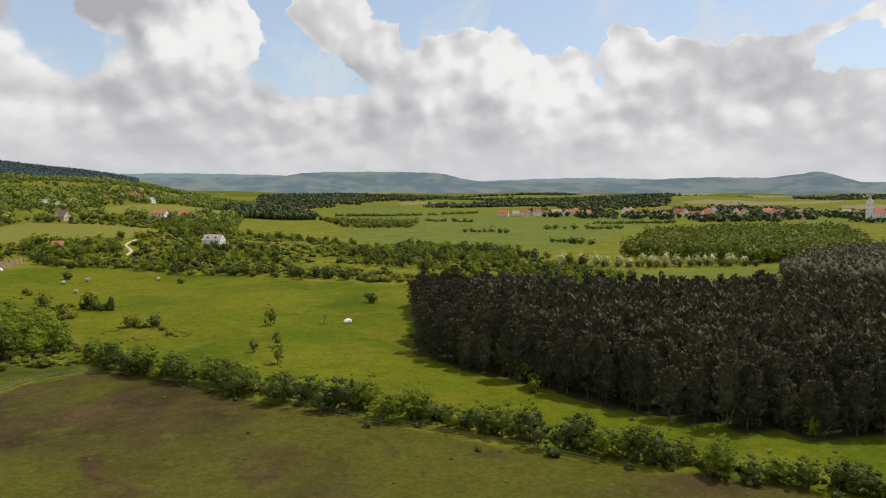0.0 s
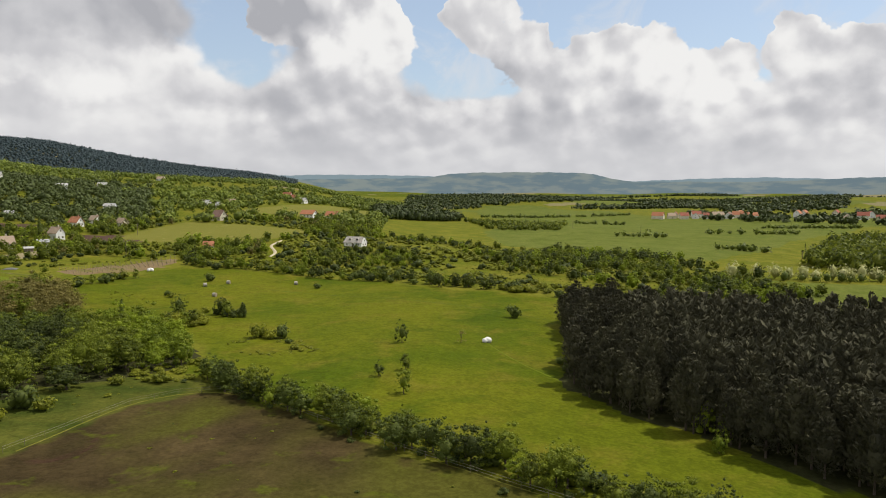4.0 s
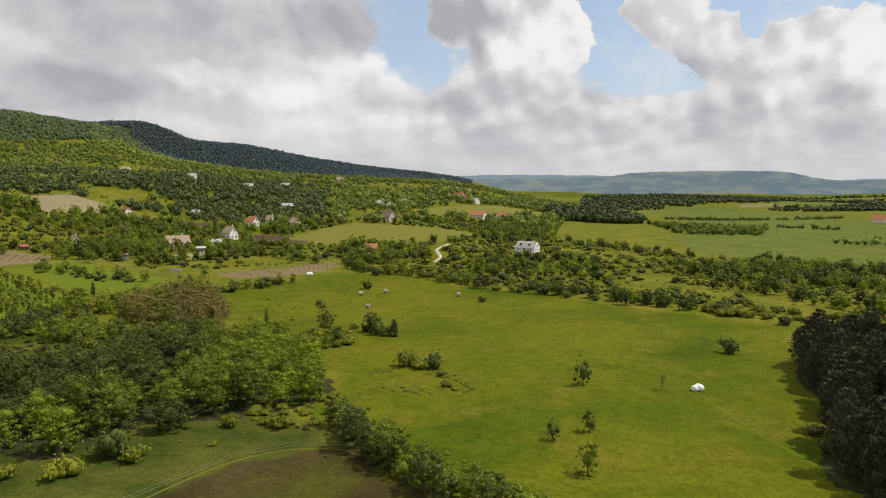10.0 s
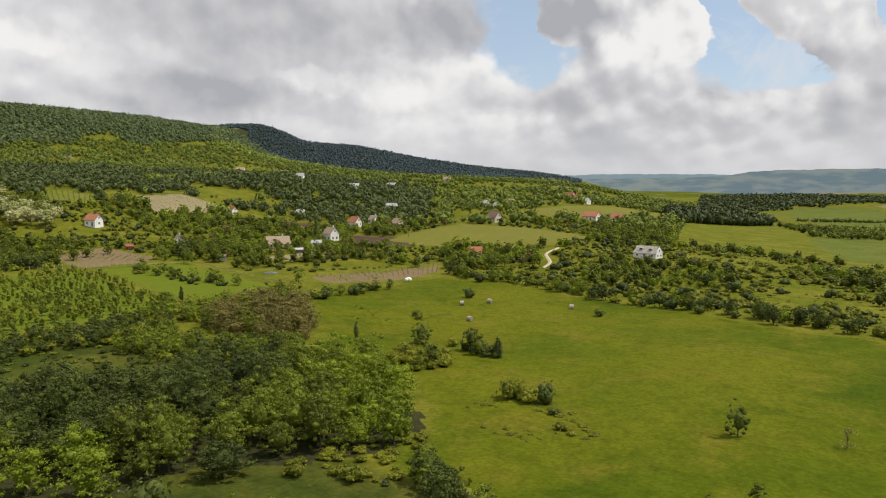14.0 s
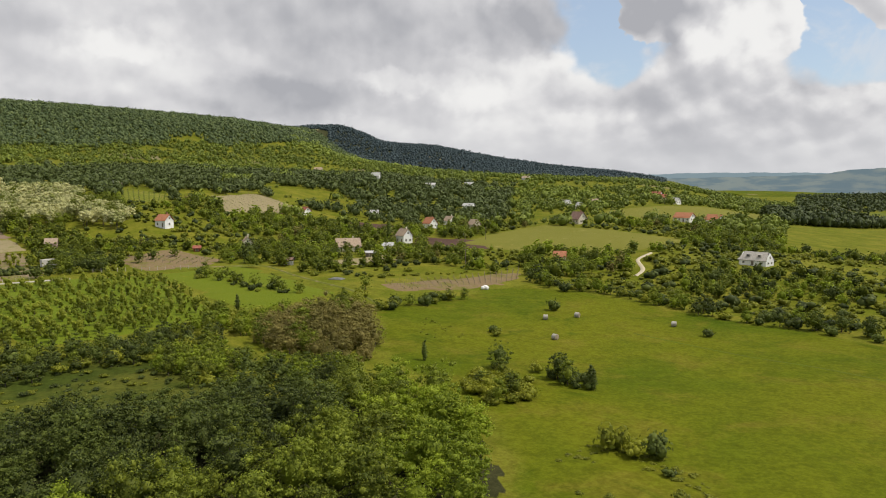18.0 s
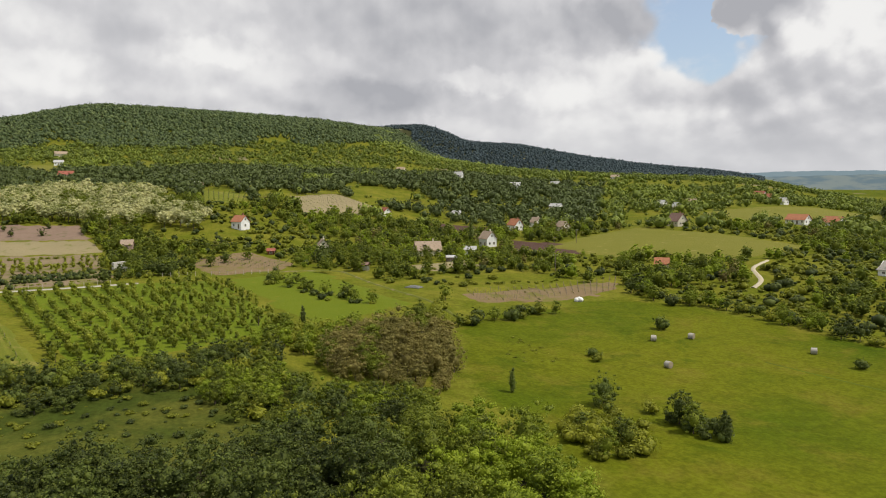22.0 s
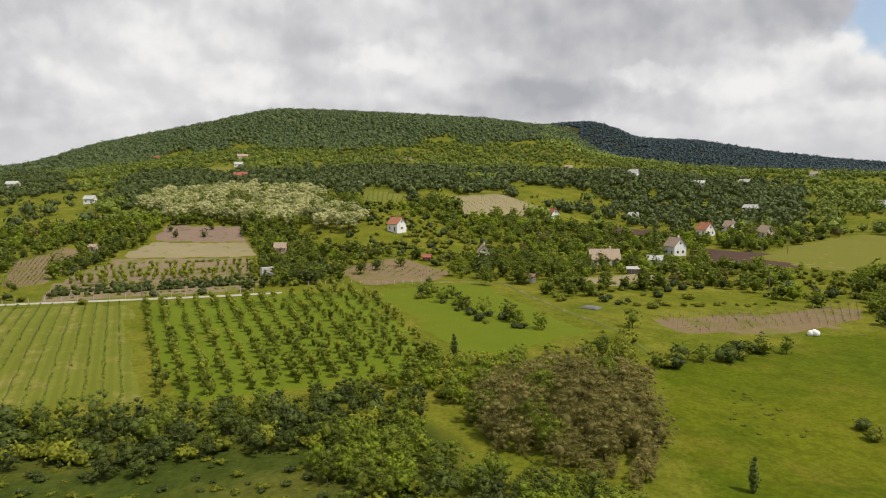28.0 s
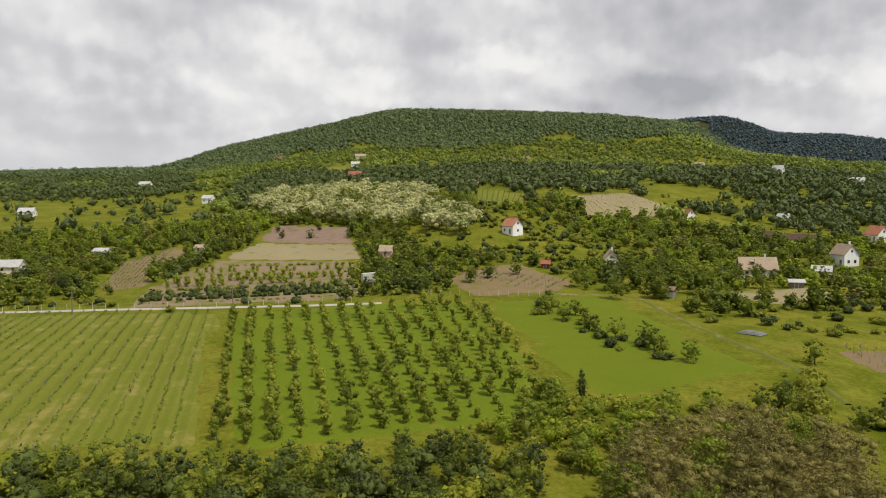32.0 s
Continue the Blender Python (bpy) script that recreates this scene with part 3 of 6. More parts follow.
MEADOW = [(-72, 152), (-40, 138), (-10, 126), (20, 112), (60, 98), (110, 82), (130, 108), (58, 116), (24, 140), (-8, 180), (-10, 245), (-14, 279), (-46, 284), (-91, 297), (-130, 302), (-160, 309), (-180, 308), (-181, 280), (-186, 250), (-172, 232), (-152, 212), (-128, 203), (-108, 196), (-92, 178), (-84, 160)]
ORCHARD = [(-296, 164), (-293, 205), (-281, 226), (-203, 208), (-198, 193), (-206, 157)]
VINEYARD = [(-321, 96), (-297, 163), (-207, 155), (-216, 128), (-224, 84)]
TRIANGLE = [(-284, 227), (-280, 262), (-255, 259), (-205, 247), (-200, 225), (-203, 211)]
BARE_VINES = [(-213, 270), (-197, 336), (-185, 317), (-186, 290), (-197, 263)]
PLOUGHED = [(-304, 392), (-255, 394), (-238, 371), (-268, 358)]
PLOUGHED_UPPER = [(-386, 420), (-354, 434), (-330, 408), (-352, 392)]
PALE = [(-271, 379), (-285, 484), (-228, 470), (-174, 448), (-176, 396), (-222, 368)]
LIGHT = [(-305, 594), (-300, 800), (-230, 860), (-205, 700), (-236, 535)]
TERRACE = [(-312, 138), (-300, 199), (-366, 216), (-396, 167), (-357, 146)]
TERRACE_TOP = [(-395, 167), (-366, 216), (-399, 222), (-428, 184)]
BANK = [(-428, 184), (-399, 222), (-440, 228), (-466, 197)]
SLOPE_FIELD = [(-450, 352), (-474, 404), (-430, 404), (-394, 366), (-392, 328)]
HILL_VINES = [(-486, 312), (-446, 325), (-420, 309), (-438, 290)]
ACACIA = [(-541, 190), (-474, 200), (-456, 220), (-407, 243), (-376, 258), (-386, 272), (-421, 285), (-465, 290), (-535, 272), (-578, 244), (-590, 212)]
SMALL_VINES = [(-324, 232), (-334, 262), (-300, 268), (-285, 252), (-290, 226)]
LEFT_FIELD = [(-352, 128), (-405, 132), (-436, 152), (-420, 158), (-372, 148), (-340, 140)]
YARD = [(-272, 294), (-265, 326), (-250, 322), (-240, 304), (-254, 290)]
ROUGH = [(-80, 60), (-80, 112), (-79, 138), (-74, 145), (-66, 149), (-76, 154), (-90, 156), (-103, 152), (-112, 142), (-110, 128), (-120, 118), (-150, 112), (-150, 60)]
HOLLOW = [(-206, 104), (-205, 140), (-196, 158), (-190, 178), (-176, 190), (-160, 186), (-148, 172), (-146, 150), (-150, 132), (-160, 110), (-180, 96)]
GROVE = [(-106, 126), (-118, 120), (-142, 128), (-150, 138), (-148, 150), (-143, 162), (-142, 178), (-137, 189), (-126, 195), (-114, 192), (-102, 184), (-92, 174), (-88, 163), (-97, 152), (-107, 143), (-107, 133)]
THICKET = [(-174, 194), (-185, 206), (-188, 223), (-179, 230), (-167, 225), (-152, 212), (-145, 202), (-153, 197), (-165, 193)]
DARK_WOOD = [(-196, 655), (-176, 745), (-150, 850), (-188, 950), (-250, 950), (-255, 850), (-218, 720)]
FAR_COPSE = [(-144, 834), (-93, 675), (-31, 704), (-30, 839)]
HILL_MEADOW = [(-839, 281), (-744, 291), (-822, 319), (-940, 348), (-980, 322)]
SCRUB_NEAR = [(-182, 312), (-150, 318), (-115, 306), (-91, 304), (-46, 292), (-12, 284), (40, 262), (90, 330), (60, 420), (-20, 470), (-90, 480), (-150, 440), (-175, 390), (-160, 352)]
PLAIN = [(-60, 500), (60, 430), (110, 520), (240, 780), (330, 950), (120, 1070), (-120, 1700), (-260, 1700), (-170, 1100), (-100, 900), (-90, 650)]
CLEARING = [(55, 262), (180, 290), (195, 385), (60, 362), (40, 300)]
ROAD = [(-330, 84), (-318, 116), (-310, 140), (-303, 164), (-297, 183), (-292, 203)]
MEADOW_LINE = [(-118, 268), (-60, 257), (-26, 246), (-12, 240)]
TRACK = [(-290, 240), (-279, 262), (-273, 269), (-258, 265), (-245, 261), (-222, 256), (-202, 252), (-188, 246)]
SAND_TRACK = [(-155, 346), (-157, 358), (-164, 369), (-170, 378), (-171, 388), (-172, 397)]

# ---- ground ----


def make_ground():
    bearings = np.concatenate([np.arange(-52, 118, 0.4), np.arange(118, 308, 4.0)])
    rings = np.concatenate([[0.5], 14 * 1.0155 ** np.arange(0, 382)])
    rings = np.append(rings[rings < 4550], 4600.0)
    a, r = np.meshgrid(np.radians(bearings), rings)
    x, y = CX - np.sin(a) * r, CY + np.cos(a) * r
    z = height(x.ravel(), y.ravel())
    x, y = x.ravel(), y.ravel()
    n, m = len(bearings), len(rings)
    i, j = np.meshgrid(np.arange(n), np.arange(m - 1))
    k, nxt = (i + j * n).ravel(), ((i + 1) % n + j * n).ravel()
    mesh = mesh_of("ground", np.stack([x, y, z], 1), np.stack([k, nxt, nxt + n, k + n], 1), "grassland", True)
    jx, jy = x + 2.5 * wobble(x, y, 5.0, 1.0), y + 2.5 * wobble(x, y, 5.5, 2.0)
    reach = np.hypot(x - CX, y - CY)
    bearing = np.degrees(np.arctan2(-(x - CX), y - CY))
    def within(outline, soft):
        """1 well inside an outline, 0 well outside, a soft change between."""
        side = np.where(inside(outline, jx, jy), 1.0, -1.0)
        return np.clip(0.5 + side * from_line(outline + outline[:1], jx, jy) / soft, 0, 1)
    brown = within(PADDOCK, 5.0)
    meadow = within(MEADOW, 7.0)
    # rough growth; over HOLLOW its dark tone also stands in for cloud shade
    rough = np.maximum(within(ROUGH, 9.0), within(HOLLOW, 9.0))
    scrub_level = np.where(reach < 2600, (0.75 + 0.3 * wobble(x, y, 30, 4.0)) * (1 - meadow) * (1 - brown), 0.0)
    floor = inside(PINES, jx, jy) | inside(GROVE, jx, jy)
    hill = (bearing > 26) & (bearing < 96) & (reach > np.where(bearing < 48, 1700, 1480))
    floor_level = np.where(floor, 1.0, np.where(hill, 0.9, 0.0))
    plain = inside(PLAIN, x + 8 * wobble(x, y, 40, 5.0), y) | inside(CLEARING, jx, jy)
    far_field = (reach > 900) & (bearing < 14) & (wobble(x, y, 170, 6.0) > 0.1)
    crop = np.where(plain | (far_field & (reach < 3000)), 1.0, 0.0)
    dry = np.where((reach > 650) & (wobble(x, y, 75, 8.0) > 0.72) & (bearing > 14), 0.9, 0.0)
    dry = np.where((reach > 1400) & (bearing < 12) & (wobble(x, y, 210, 9.0) > 0.45), 0.8, dry)
    one = np.ones_like(x)
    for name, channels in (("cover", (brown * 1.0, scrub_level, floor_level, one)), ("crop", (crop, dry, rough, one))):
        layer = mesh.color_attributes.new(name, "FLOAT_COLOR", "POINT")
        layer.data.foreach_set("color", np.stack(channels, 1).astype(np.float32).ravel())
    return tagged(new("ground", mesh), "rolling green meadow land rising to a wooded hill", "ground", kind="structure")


make_ground()


def field(name, outline, material, label, lift=0.16, cell=7.0, rough_edge=1.2):
    """A field laid on the ground: its outline, cut into cells that follow the relief."""
    rim = []
    for (ax, ay), (bx, by) in zip(outline, outline[1:] + outline[:1]):
        steps = max(1, int(math.hypot(bx - ax, by - ay) / 3.0))
        for s in range(steps):
            px, py = ax + (bx - ax) * s / steps, ay + (by - ay) * s / steps
            k = rough_edge * (1 if s else 0.4)
            rim.append((px + k * float(wobble(px, py, 3.0, 1.0)), py + k * float(wobble(px, py, 3.3, 4.0))))
    bm = bmesh.new()
    face = bm.faces.new([bm.verts.new((px, py, 0)) for px, py in rim])
    if face.normal.z < 0 or sum(a[0] * b[1] - b[0] * a[1] for a, b in zip(rim, rim[1:] + rim[:1])) < 0:
        face.normal_flip()
    xs, ys = [p[0] for p in rim], [p[1] for p in rim]
    for axis, low, high in ((0, min(xs), max(xs)), (1, min(ys), max(ys))):
        for c in np.arange(low + cell, high, cell):
            spot_, way = (c, 0, 0) if axis == 0 else (0, c, 0), (1, 0, 0) if axis == 0 else (0, 1, 0)
            bmesh.ops.bisect_plane(bm, geom=bm.verts[:] + bm.edges[:] + bm.faces[:], dist=1e-4, plane_co=spot_, plane_no=way)
    bmesh.ops.triangulate(bm, faces=bm.faces[:])
    zs = height([v.co.x for v in bm.verts], [v.co.y for v in bm.verts])
    for v, z in zip(bm.verts, zs):
        v.co.z = z + (-0.12 if v.is_boundary else lift)
    for f in bm.faces:
        f.smooth = True
    ob = part(name, bm, material)
    return tagged(ob, label, "field", kind="structure")


field("orchard_ground", ORCHARD, "orchard_grass", "bright mown grass between orchard rows", 0.18)
field("vineyard_ground", VINEYARD, "vineyard_grass", "pale green vineyard ground with grassy strips", 0.19)
field("small_meadow", TRIANGLE, "green_meadow", "smooth bright green meadow beside the orchard", 0.15)
field("bare_vineyard", BARE_VINES, "bare_vineyard_soil", "bare brownish vineyard strip with posts", 0.2)
field("ploughed_field", PLOUGHED, "plough_soil", "dark reddish-brown ploughed field", 0.2, rough_edge=0.5)
field("ploughed_plot", PLOUGHED_UPPER, "plough_soil", "brown ploughed plot on the slope", 0.2, rough_edge=0.5)
field("hay_meadow", PALE, "pale_meadow", "large mown pale green hay meadow", 0.22, 10)
field("far_hay_meadow", LIGHT, "pale_meadow", "pale yellowish mown meadow", 0.35, 14)
field("hill_meadow", HILL_MEADOW, "pale_meadow", "pale mown meadow high on the hillside", 0.4, 14)
field("garden_terrace", TERRACE, "terrace_soil", "brown terraced garden with shrub rows", 0.2)
field("upper_terrace", TERRACE_TOP, "stubble", "pale stubble terrace below a bank", 0.24)
field("earth_bank", BANK, "bank_soil", "eroded brown earth bank", 0.3)
field("slope_vineyard", SLOPE_FIELD, "stubble", "pale bare vineyard on the hillside", 0.3, 9)
field("hill_vineyard", HILL_VINES, "vineyard_grass", "small green vineyard on the slope", 0.3)
field("garden_vineyard", SMALL_VINES, "bare_vineyard_soil", "small brown vineyard with pale posts", 0.2)
field("slope_plot", LEFT_FIELD, "bare_vineyard_soil", "brownish vineyard plot on the slope", 0.25)
field("farmyard", YARD, "stubble", "dry grassy farmyard", 0.15)


def strip(name, line, width, material, label, lift=0.26, step=3.0):
    """A road or track: a ribbon laid on the ground."""
    pts = []
    for (ax, ay), (bx, by) in zip(line, line[1:]):
        n = max(1, int(math.hypot(bx - ax, by - ay) / step))
        pts += [(ax + (bx - ax) * s / n, ay + (by - ay) * s / n) for s in range(n)]
    pts.append(line[-1])
    pts = np.array(pts, float)
    for _ in range(3):
        pts[1:-1] = (pts[:-2] + 2 * pts[1:-1] + pts[2:]) / 4
    way = np.gradient(pts, axis=0)
    way /= np.linalg.norm(way, axis=1)[:, None]
    side = np.stack([-way[:, 1], way[:, 0]], 1)
    across = np.linspace(-0.5, 0.5, 4)
    rows = []
    for c in across:
        w = width * (1 + 0.18 * wobble(pts[:, 0] + 40 * c, pts[:, 1], 4.0, 2.0)) if abs(c) == 0.5 else width
        p = pts + side * (c * w)[:, None] if isinstance(w, np.ndarray) else pts + side * c * w
        rows.append(np.column_stack([p, height(p[:, 0], p[:, 1]) + (lift if abs(c) < 0.4 else -0.06)]))
    v = np.concatenate(rows)
    n = len(pts)
    faces = [(k * n + i, k * n + i + 1, (k + 1) * n + i + 1, (k + 1) * n + i) for k in range(3) for i in range(n - 1)]
    ob = new(name, mesh_of(name, v, [f[::-1] for f in faces], material, True))
    return tagged(ob, label, "road", kind="structure")


strip("road", ROAD, 2.2, "road_gravel", "narrow pale gravel road along the vineyard")
strip("dirt_track", TRACK, 1.5, "track_soil", "worn brown dirt track across the grass")
strip("sand_track", SAND_TRACK, 1.9, "sand", "pale sandy track up the slope", 0.3)
strip("paddock_track", [(x - 0.9, y + 1.1) for x, y in [(-84, 112), (-83, 138), (-78, 145), (-71, 149), (-63, 145.5), (-40, 132.2), (-18, 121.2), (-3, 114.2), (15, 105.7), (23, 101)]], 0.3, "pale_meadow", "worn grassy path beside the paddock fence", 0.07)
strip("meadow_track", MEADOW_LINE, 0.9, "rut_grass", "faint wheel track in the meadow", 0.06)
strip("wheel_track", [(-27, 203), (-18, 188), (-8, 176)], 0.6, "green_meadow", "faint wheel rut in the meadow grass", 0.07)


def hill_line(name, far, rows, material, label):
    """Distant hills: a ridge at one distance, tops from (bearing, degrees up)."""
    bear = np.arange(rows[0][0], rows[-1][0] + 0.01, 0.2)
    up = np.interp(bear, [b for b, _ in rows], [u for _, u in rows])
    for _ in range(4):
        up[1:-1] = (up[:-2] + 2 * up[1:-1] + up[2:]) / 4
    up = up + 0.012 * np.sin(bear * 7.1) + 0.018 * np.sin(bear * 2.3 + 1)
    a = np.radians(bear)
    v = []
    for k, f in enumerate((0.0, 0.35, 0.7, 0.92, 1.0)):
        d = far + 260 * f
        z = -12 + (38 + far * np.tan(np.radians(up)) + 12) * f ** 0.8
        v.append(np.stack([CX - np.sin(a) * d, CY + np.cos(a) * d, z], 1))
    v.append(v[-1] + np.array([0, 0, -60]) + np.stack([-np.sin(a) * 180, np.cos(a) * 180, 0 * a], 1))
    n = len(bear)
    faces = [(k * n + i, k * n + i + 1, (k + 1) * n + i + 1, (k + 1) * n + i) for k in range(5) for i in range(n - 1)]
    ob = new(name, mesh_of(name, np.concatenate(v), [f[::-1] for f in faces], material, True))
    return tagged(ob, label, "hills", kind="structure")


hill_line("backdrop_hills", 4000, [(-60, 0.3), (-42, 0.5), (-34, 0.5), (-31.5, 0.72), (-30, 1.15), (-29.4, 1.38), (-28.6, 1.62), (-28.2, 1.56), (-27.6, 1.34), (-26.6, 1.26), (-25.2, 1.06), (-22, 1.15), (-19, 1.05), (-15, 0.85), (-12, 0.75), (-6, 0.78), (-4, 0.72), (-2.2, 0.95), (-0.8, 1.38), (1, 1.52), (5, 1.56), (9, 1.5), (10.6, 1.42), (12.2, 1.14), (14, 1.0), (20, 0.9), (30, 0.7), (40, 0.3)], "far_hills", "far wooded hills tinted by a painted bluish haze glow")
hill_line("backdrop_plateau", 4350, [(-60, 0.5), (-40, 0.6), (-28, 0.8), (-18, 0.95), (-13, 1.1), (-9, 1.02), (-4, 0.8), (4, 0.8), (10, 1.1), (13, 1.2), (17, 1.25), (21, 1.26), (26, 1.1), (36, 0.8), (60, 0.4), (92, 1.2), (97, 1.62), (104, 1.6), (112, 1.2)], "farther_hills", "plateau on the horizon in a painted pale blue haze")

# ---- plants ----
ICO_V, ICO_F = None, None


def ico():
    global ICO_V, ICO_F
    if ICO_V is None:
        bm = bmesh.new()
        bmesh.ops.create_icosphere(bm, subdivisions=1, radius=1.0)
        ICO_V = np.array([v.co[:] for v in bm.verts])
        ICO_F = np.array([[v.index for v in f.verts] for f in bm.faces])
        bm.free()
    return ICO_V, ICO_F


def leaves(gen, lobes, count, size, loose=0.6, flat=0.8):
    """Leaf clumps spread over rounded lobes (x, y, z, radius, flattening): folded four-sided sprays, as two triangles each."""
    lobes = np.asarray(lobes, float)
    share = lobes[:, 3] ** 2
    pick = gen.choice(len(lobes), count, p=share / share.sum())
    way = gen.normal(size=(count, 3))
    way[:, 2] = np.where(way[:, 2] < -0.35, -way[:, 2] * 0.6, way[:, 2])
    way /= np.linalg.norm(way, axis=1)[:, None]
    far = lobes[pick, 3] * (0.55 + 0.8 * gen.random(count) ** 1.3)
    mid = lobes[pick, :3] + way * far[:, None] * np.stack([np.ones(count), np.ones(count), lobes[pick, 4]], 1)
    normal = way + gen.normal(scale=loose, size=(count, 3)) + np.array([0, 0, 0.25])
    normal /= np.linalg.norm(normal, axis=1)[:, None]
    side = np.cross(normal, gen.normal(size=(count, 3)))
    side /= np.linalg.norm(side, axis=1)[:, None]
    along = np.cross(normal, side)
    s = (size * gen.uniform(0.6, 1.35, count))[:, None]
    bend = normal * s * 0.35
    a, b = mid - along * s * 0.9 - bend, mid + side * s * flat * 0.62
    c, d = mid + along * s * 0.9 - bend, mid - side * s * flat * 0.62
    v = np.stack([a, b, c, d], 1).reshape(-1, 3)
    k = np.arange(count)[:, None] * 4
    f = np.concatenate([k + [0, 1, 3], k + [1, 2, 3]])
    return v, f


def hulls(gen, lobes, shrink=0.78):
    """Dense inner foliage: a rough body in each lobe."""
    iv, jf = ico()
    vs, fs, n = [], [], 0
    for x, y, z, r, q in lobes:
        w = iv * (r * shrink * gen.uniform(0.86, 1.12, len(iv)))[:, None] * [1, 1, q]
        vs.append(w + [x, y, z])
        fs.append(jf + n)
        n += len(iv)
    return np.concatenate(vs), np.concatenate(fs)


def together(*pairs):
    n, vs, fs = 0, [], []
    for v, f in pairs:
        vs.append(v)
        fs.append(f + n)
        n += len(v)
    return np.concatenate(vs), np.concatenate(fs)


def stem(points, sides=5):
    """A tapering limb through (x, y, z, radius)."""
    vs, fs = [], []
    for x, y, z, r in points:
        for k in range(sides):
            t = 2 * math.pi * k / sides
            vs.append((x + r * math.cos(t), y + r * math.sin(t), z))
    for j in range(len(points) - 1):
        for k in range(sides):
            a, b = j * sides + k, j * sides + (k + 1) % sides
            fs += [(a, b, b + sides), (a, b + sides, a + sides)]
    return np.array(vs, float), np.array(fs)


def trunk_of(gen, tall, girth, limbs, spread, start=0.3):
    """Trunk with limbs that rise into the crown."""
    lean = gen.normal(scale=0.03 * tall, size=2)
    pairs = [stem([(0, 0, -0.4, girth * 1.35), (0, 0, 0.3, girth), (lean[0] * 0.5, lean[1] * 0.5, tall * 0.5, girth * 0.7), (lean[0], lean[1], tall * 0.85, girth * 0.2)], 6)]
    for k in range(limbs):
        t = 2 * math.pi * (k + gen.uniform(0, 0.6)) / limbs
        low, out = tall * gen.uniform(start, start + 0.25), spread * gen.uniform(0.5, 0.85)
        top = low + out * gen.uniform(0.5, 1.1)
        pairs.append(stem([(0, 0, low, girth * 0.45), (math.cos(t) * out * 0.5, math.sin(t) * out * 0.5, (low + top) / 2 + 0.2, girth * 0.28), (math.cos(t) * out, math.sin(t) * out, top, girth * 0.08)], 4))
    return together(*pairs)


def lobes_round(gen, tall, wide, base, count):
    """Leaf masses of unlike size over an uneven crown, branches that stand out, and the dense middle."""
    rows = []
    mid, half = base + (tall - base) * 0.48, (tall - base) / 2
    bulge, second = gen.uniform(0, 6.28), gen.uniform(0, 6.28)
    for k in range(count):
        t = k * 2.39996 + gen.uniform(-0.5, 0.5)
        u = 1 - 1.8 * (k + 0.5) / count
        ring = math.sqrt(max(0.0, 1 - u * u))
        reach = gen.uniform(0.66, 1.05) * (1 + 0.16 * math.sin(2 * t + bulge) + 0.1 * math.sin(3 * t + second))
        r = wide / math.sqrt(count) * (0.3 + 0.75 * gen.random() ** 2)
        out = (wide / 2 - r * 0.5) * ring * reach
        rows.append((out * math.cos(t), out * math.sin(t), mid + (half - r * 0.4) * u * reach, r, gen.uniform(0.65, 0.95)))
    rows.append((0, 0, mid, wide * 0.36, 0.95 * (tall - base) / wide))
    return rows


SPRAYS = {}


def plant(kind, name, material, label, category, gen, tall, wide, base, lobes, count, size, girth=0.16, limbs=5, trunk=True, loose=0.6, hull=0.78):
    """One plant as a thing: an empty with trunk and crown, or for low bushes the crown alone."""
    global LAST
    LAST, rows = count, lobes
    v, f = together(leaves(gen, rows, count, size, loose), hulls(gen, rows, hull))
    crown = mesh_of("crown", v, f, material)
    if not trunk:
        ob = new(name, crown)
        tagged(ob, label, category)
        return ob
    root = new(name)
    root.empty_display_size = 0.5
    tagged(root, label, category)
    tv, tf = trunk_of(gen, tall * 0.8, girth, limbs, wide * 0.4)
    piece("trunk", mesh_of("trunk", tv, tf, "bark", True), root)
    piece("crown", crown, root)
    return root


PROTO, LAST = {}, 0
STORE = Matrix.Translation((0, 0, -400))


def stock(kind, maker, variants):
    global LAST
    PROTO[kind] = [maker(np.random.default_rng(100 * len(PROTO) + k), k) for k in range(variants)]
    SPRAYS[kind] = LAST


KINDS = {
    "broad": ("broadleaf_tree", "leaf_green", "leafy green deciduous tree with a dense crown", 8.6, 6.8, -0.8),
    "bright": ("young_tree", "leaf_bright", "light green young-leaved deciduous tree", 7.2, 6.6, -0.9),
    "dark": ("dense_tree", "leaf_dark", "dark green dense deciduous tree", 8.2, 6.8, -0.9),
    "rust": ("thicket_tree", "leaf_rust", "brownish green tangled thicket tree", 7.8, 7.0, -1.2),
    "acacia": ("blossoming_tree", "leaf_blossom", "locust tree in creamy white blossom", 9, 7, 1.4),
}


def make_tree(kind, gen, lobes, count, size, **more):
    name, material, label, tall, wide, base = KINDS[kind]
    return plant(kind, name, material, label, "tree", gen, tall, wide, base, lobes_round(gen, tall, wide, base, lobes), count, size, 0.19, **more)


stock("broad", lambda g, k: make_tree("broad", g, 40, 1900, 0.19, loose=1.0, hull=0.66), 4)
stock("bright", lambda g, k: make_tree("bright", g, 40, 1900, 0.19, loose=1.0, hull=0.66), 4)
stock("dark", lambda g, k: make_tree("dark", g, 40, 1900, 0.19, loose=1.0, hull=0.66), 4)
stock("rust", lambda g, k: make_tree("rust", g, 40, 2200, 0.13, limbs=10, loose=1.3, hull=0.56), 4)
stock("acacia", lambda g, k: make_tree("acacia", g, 20, 420, 0.42, hull=0.74), 3)
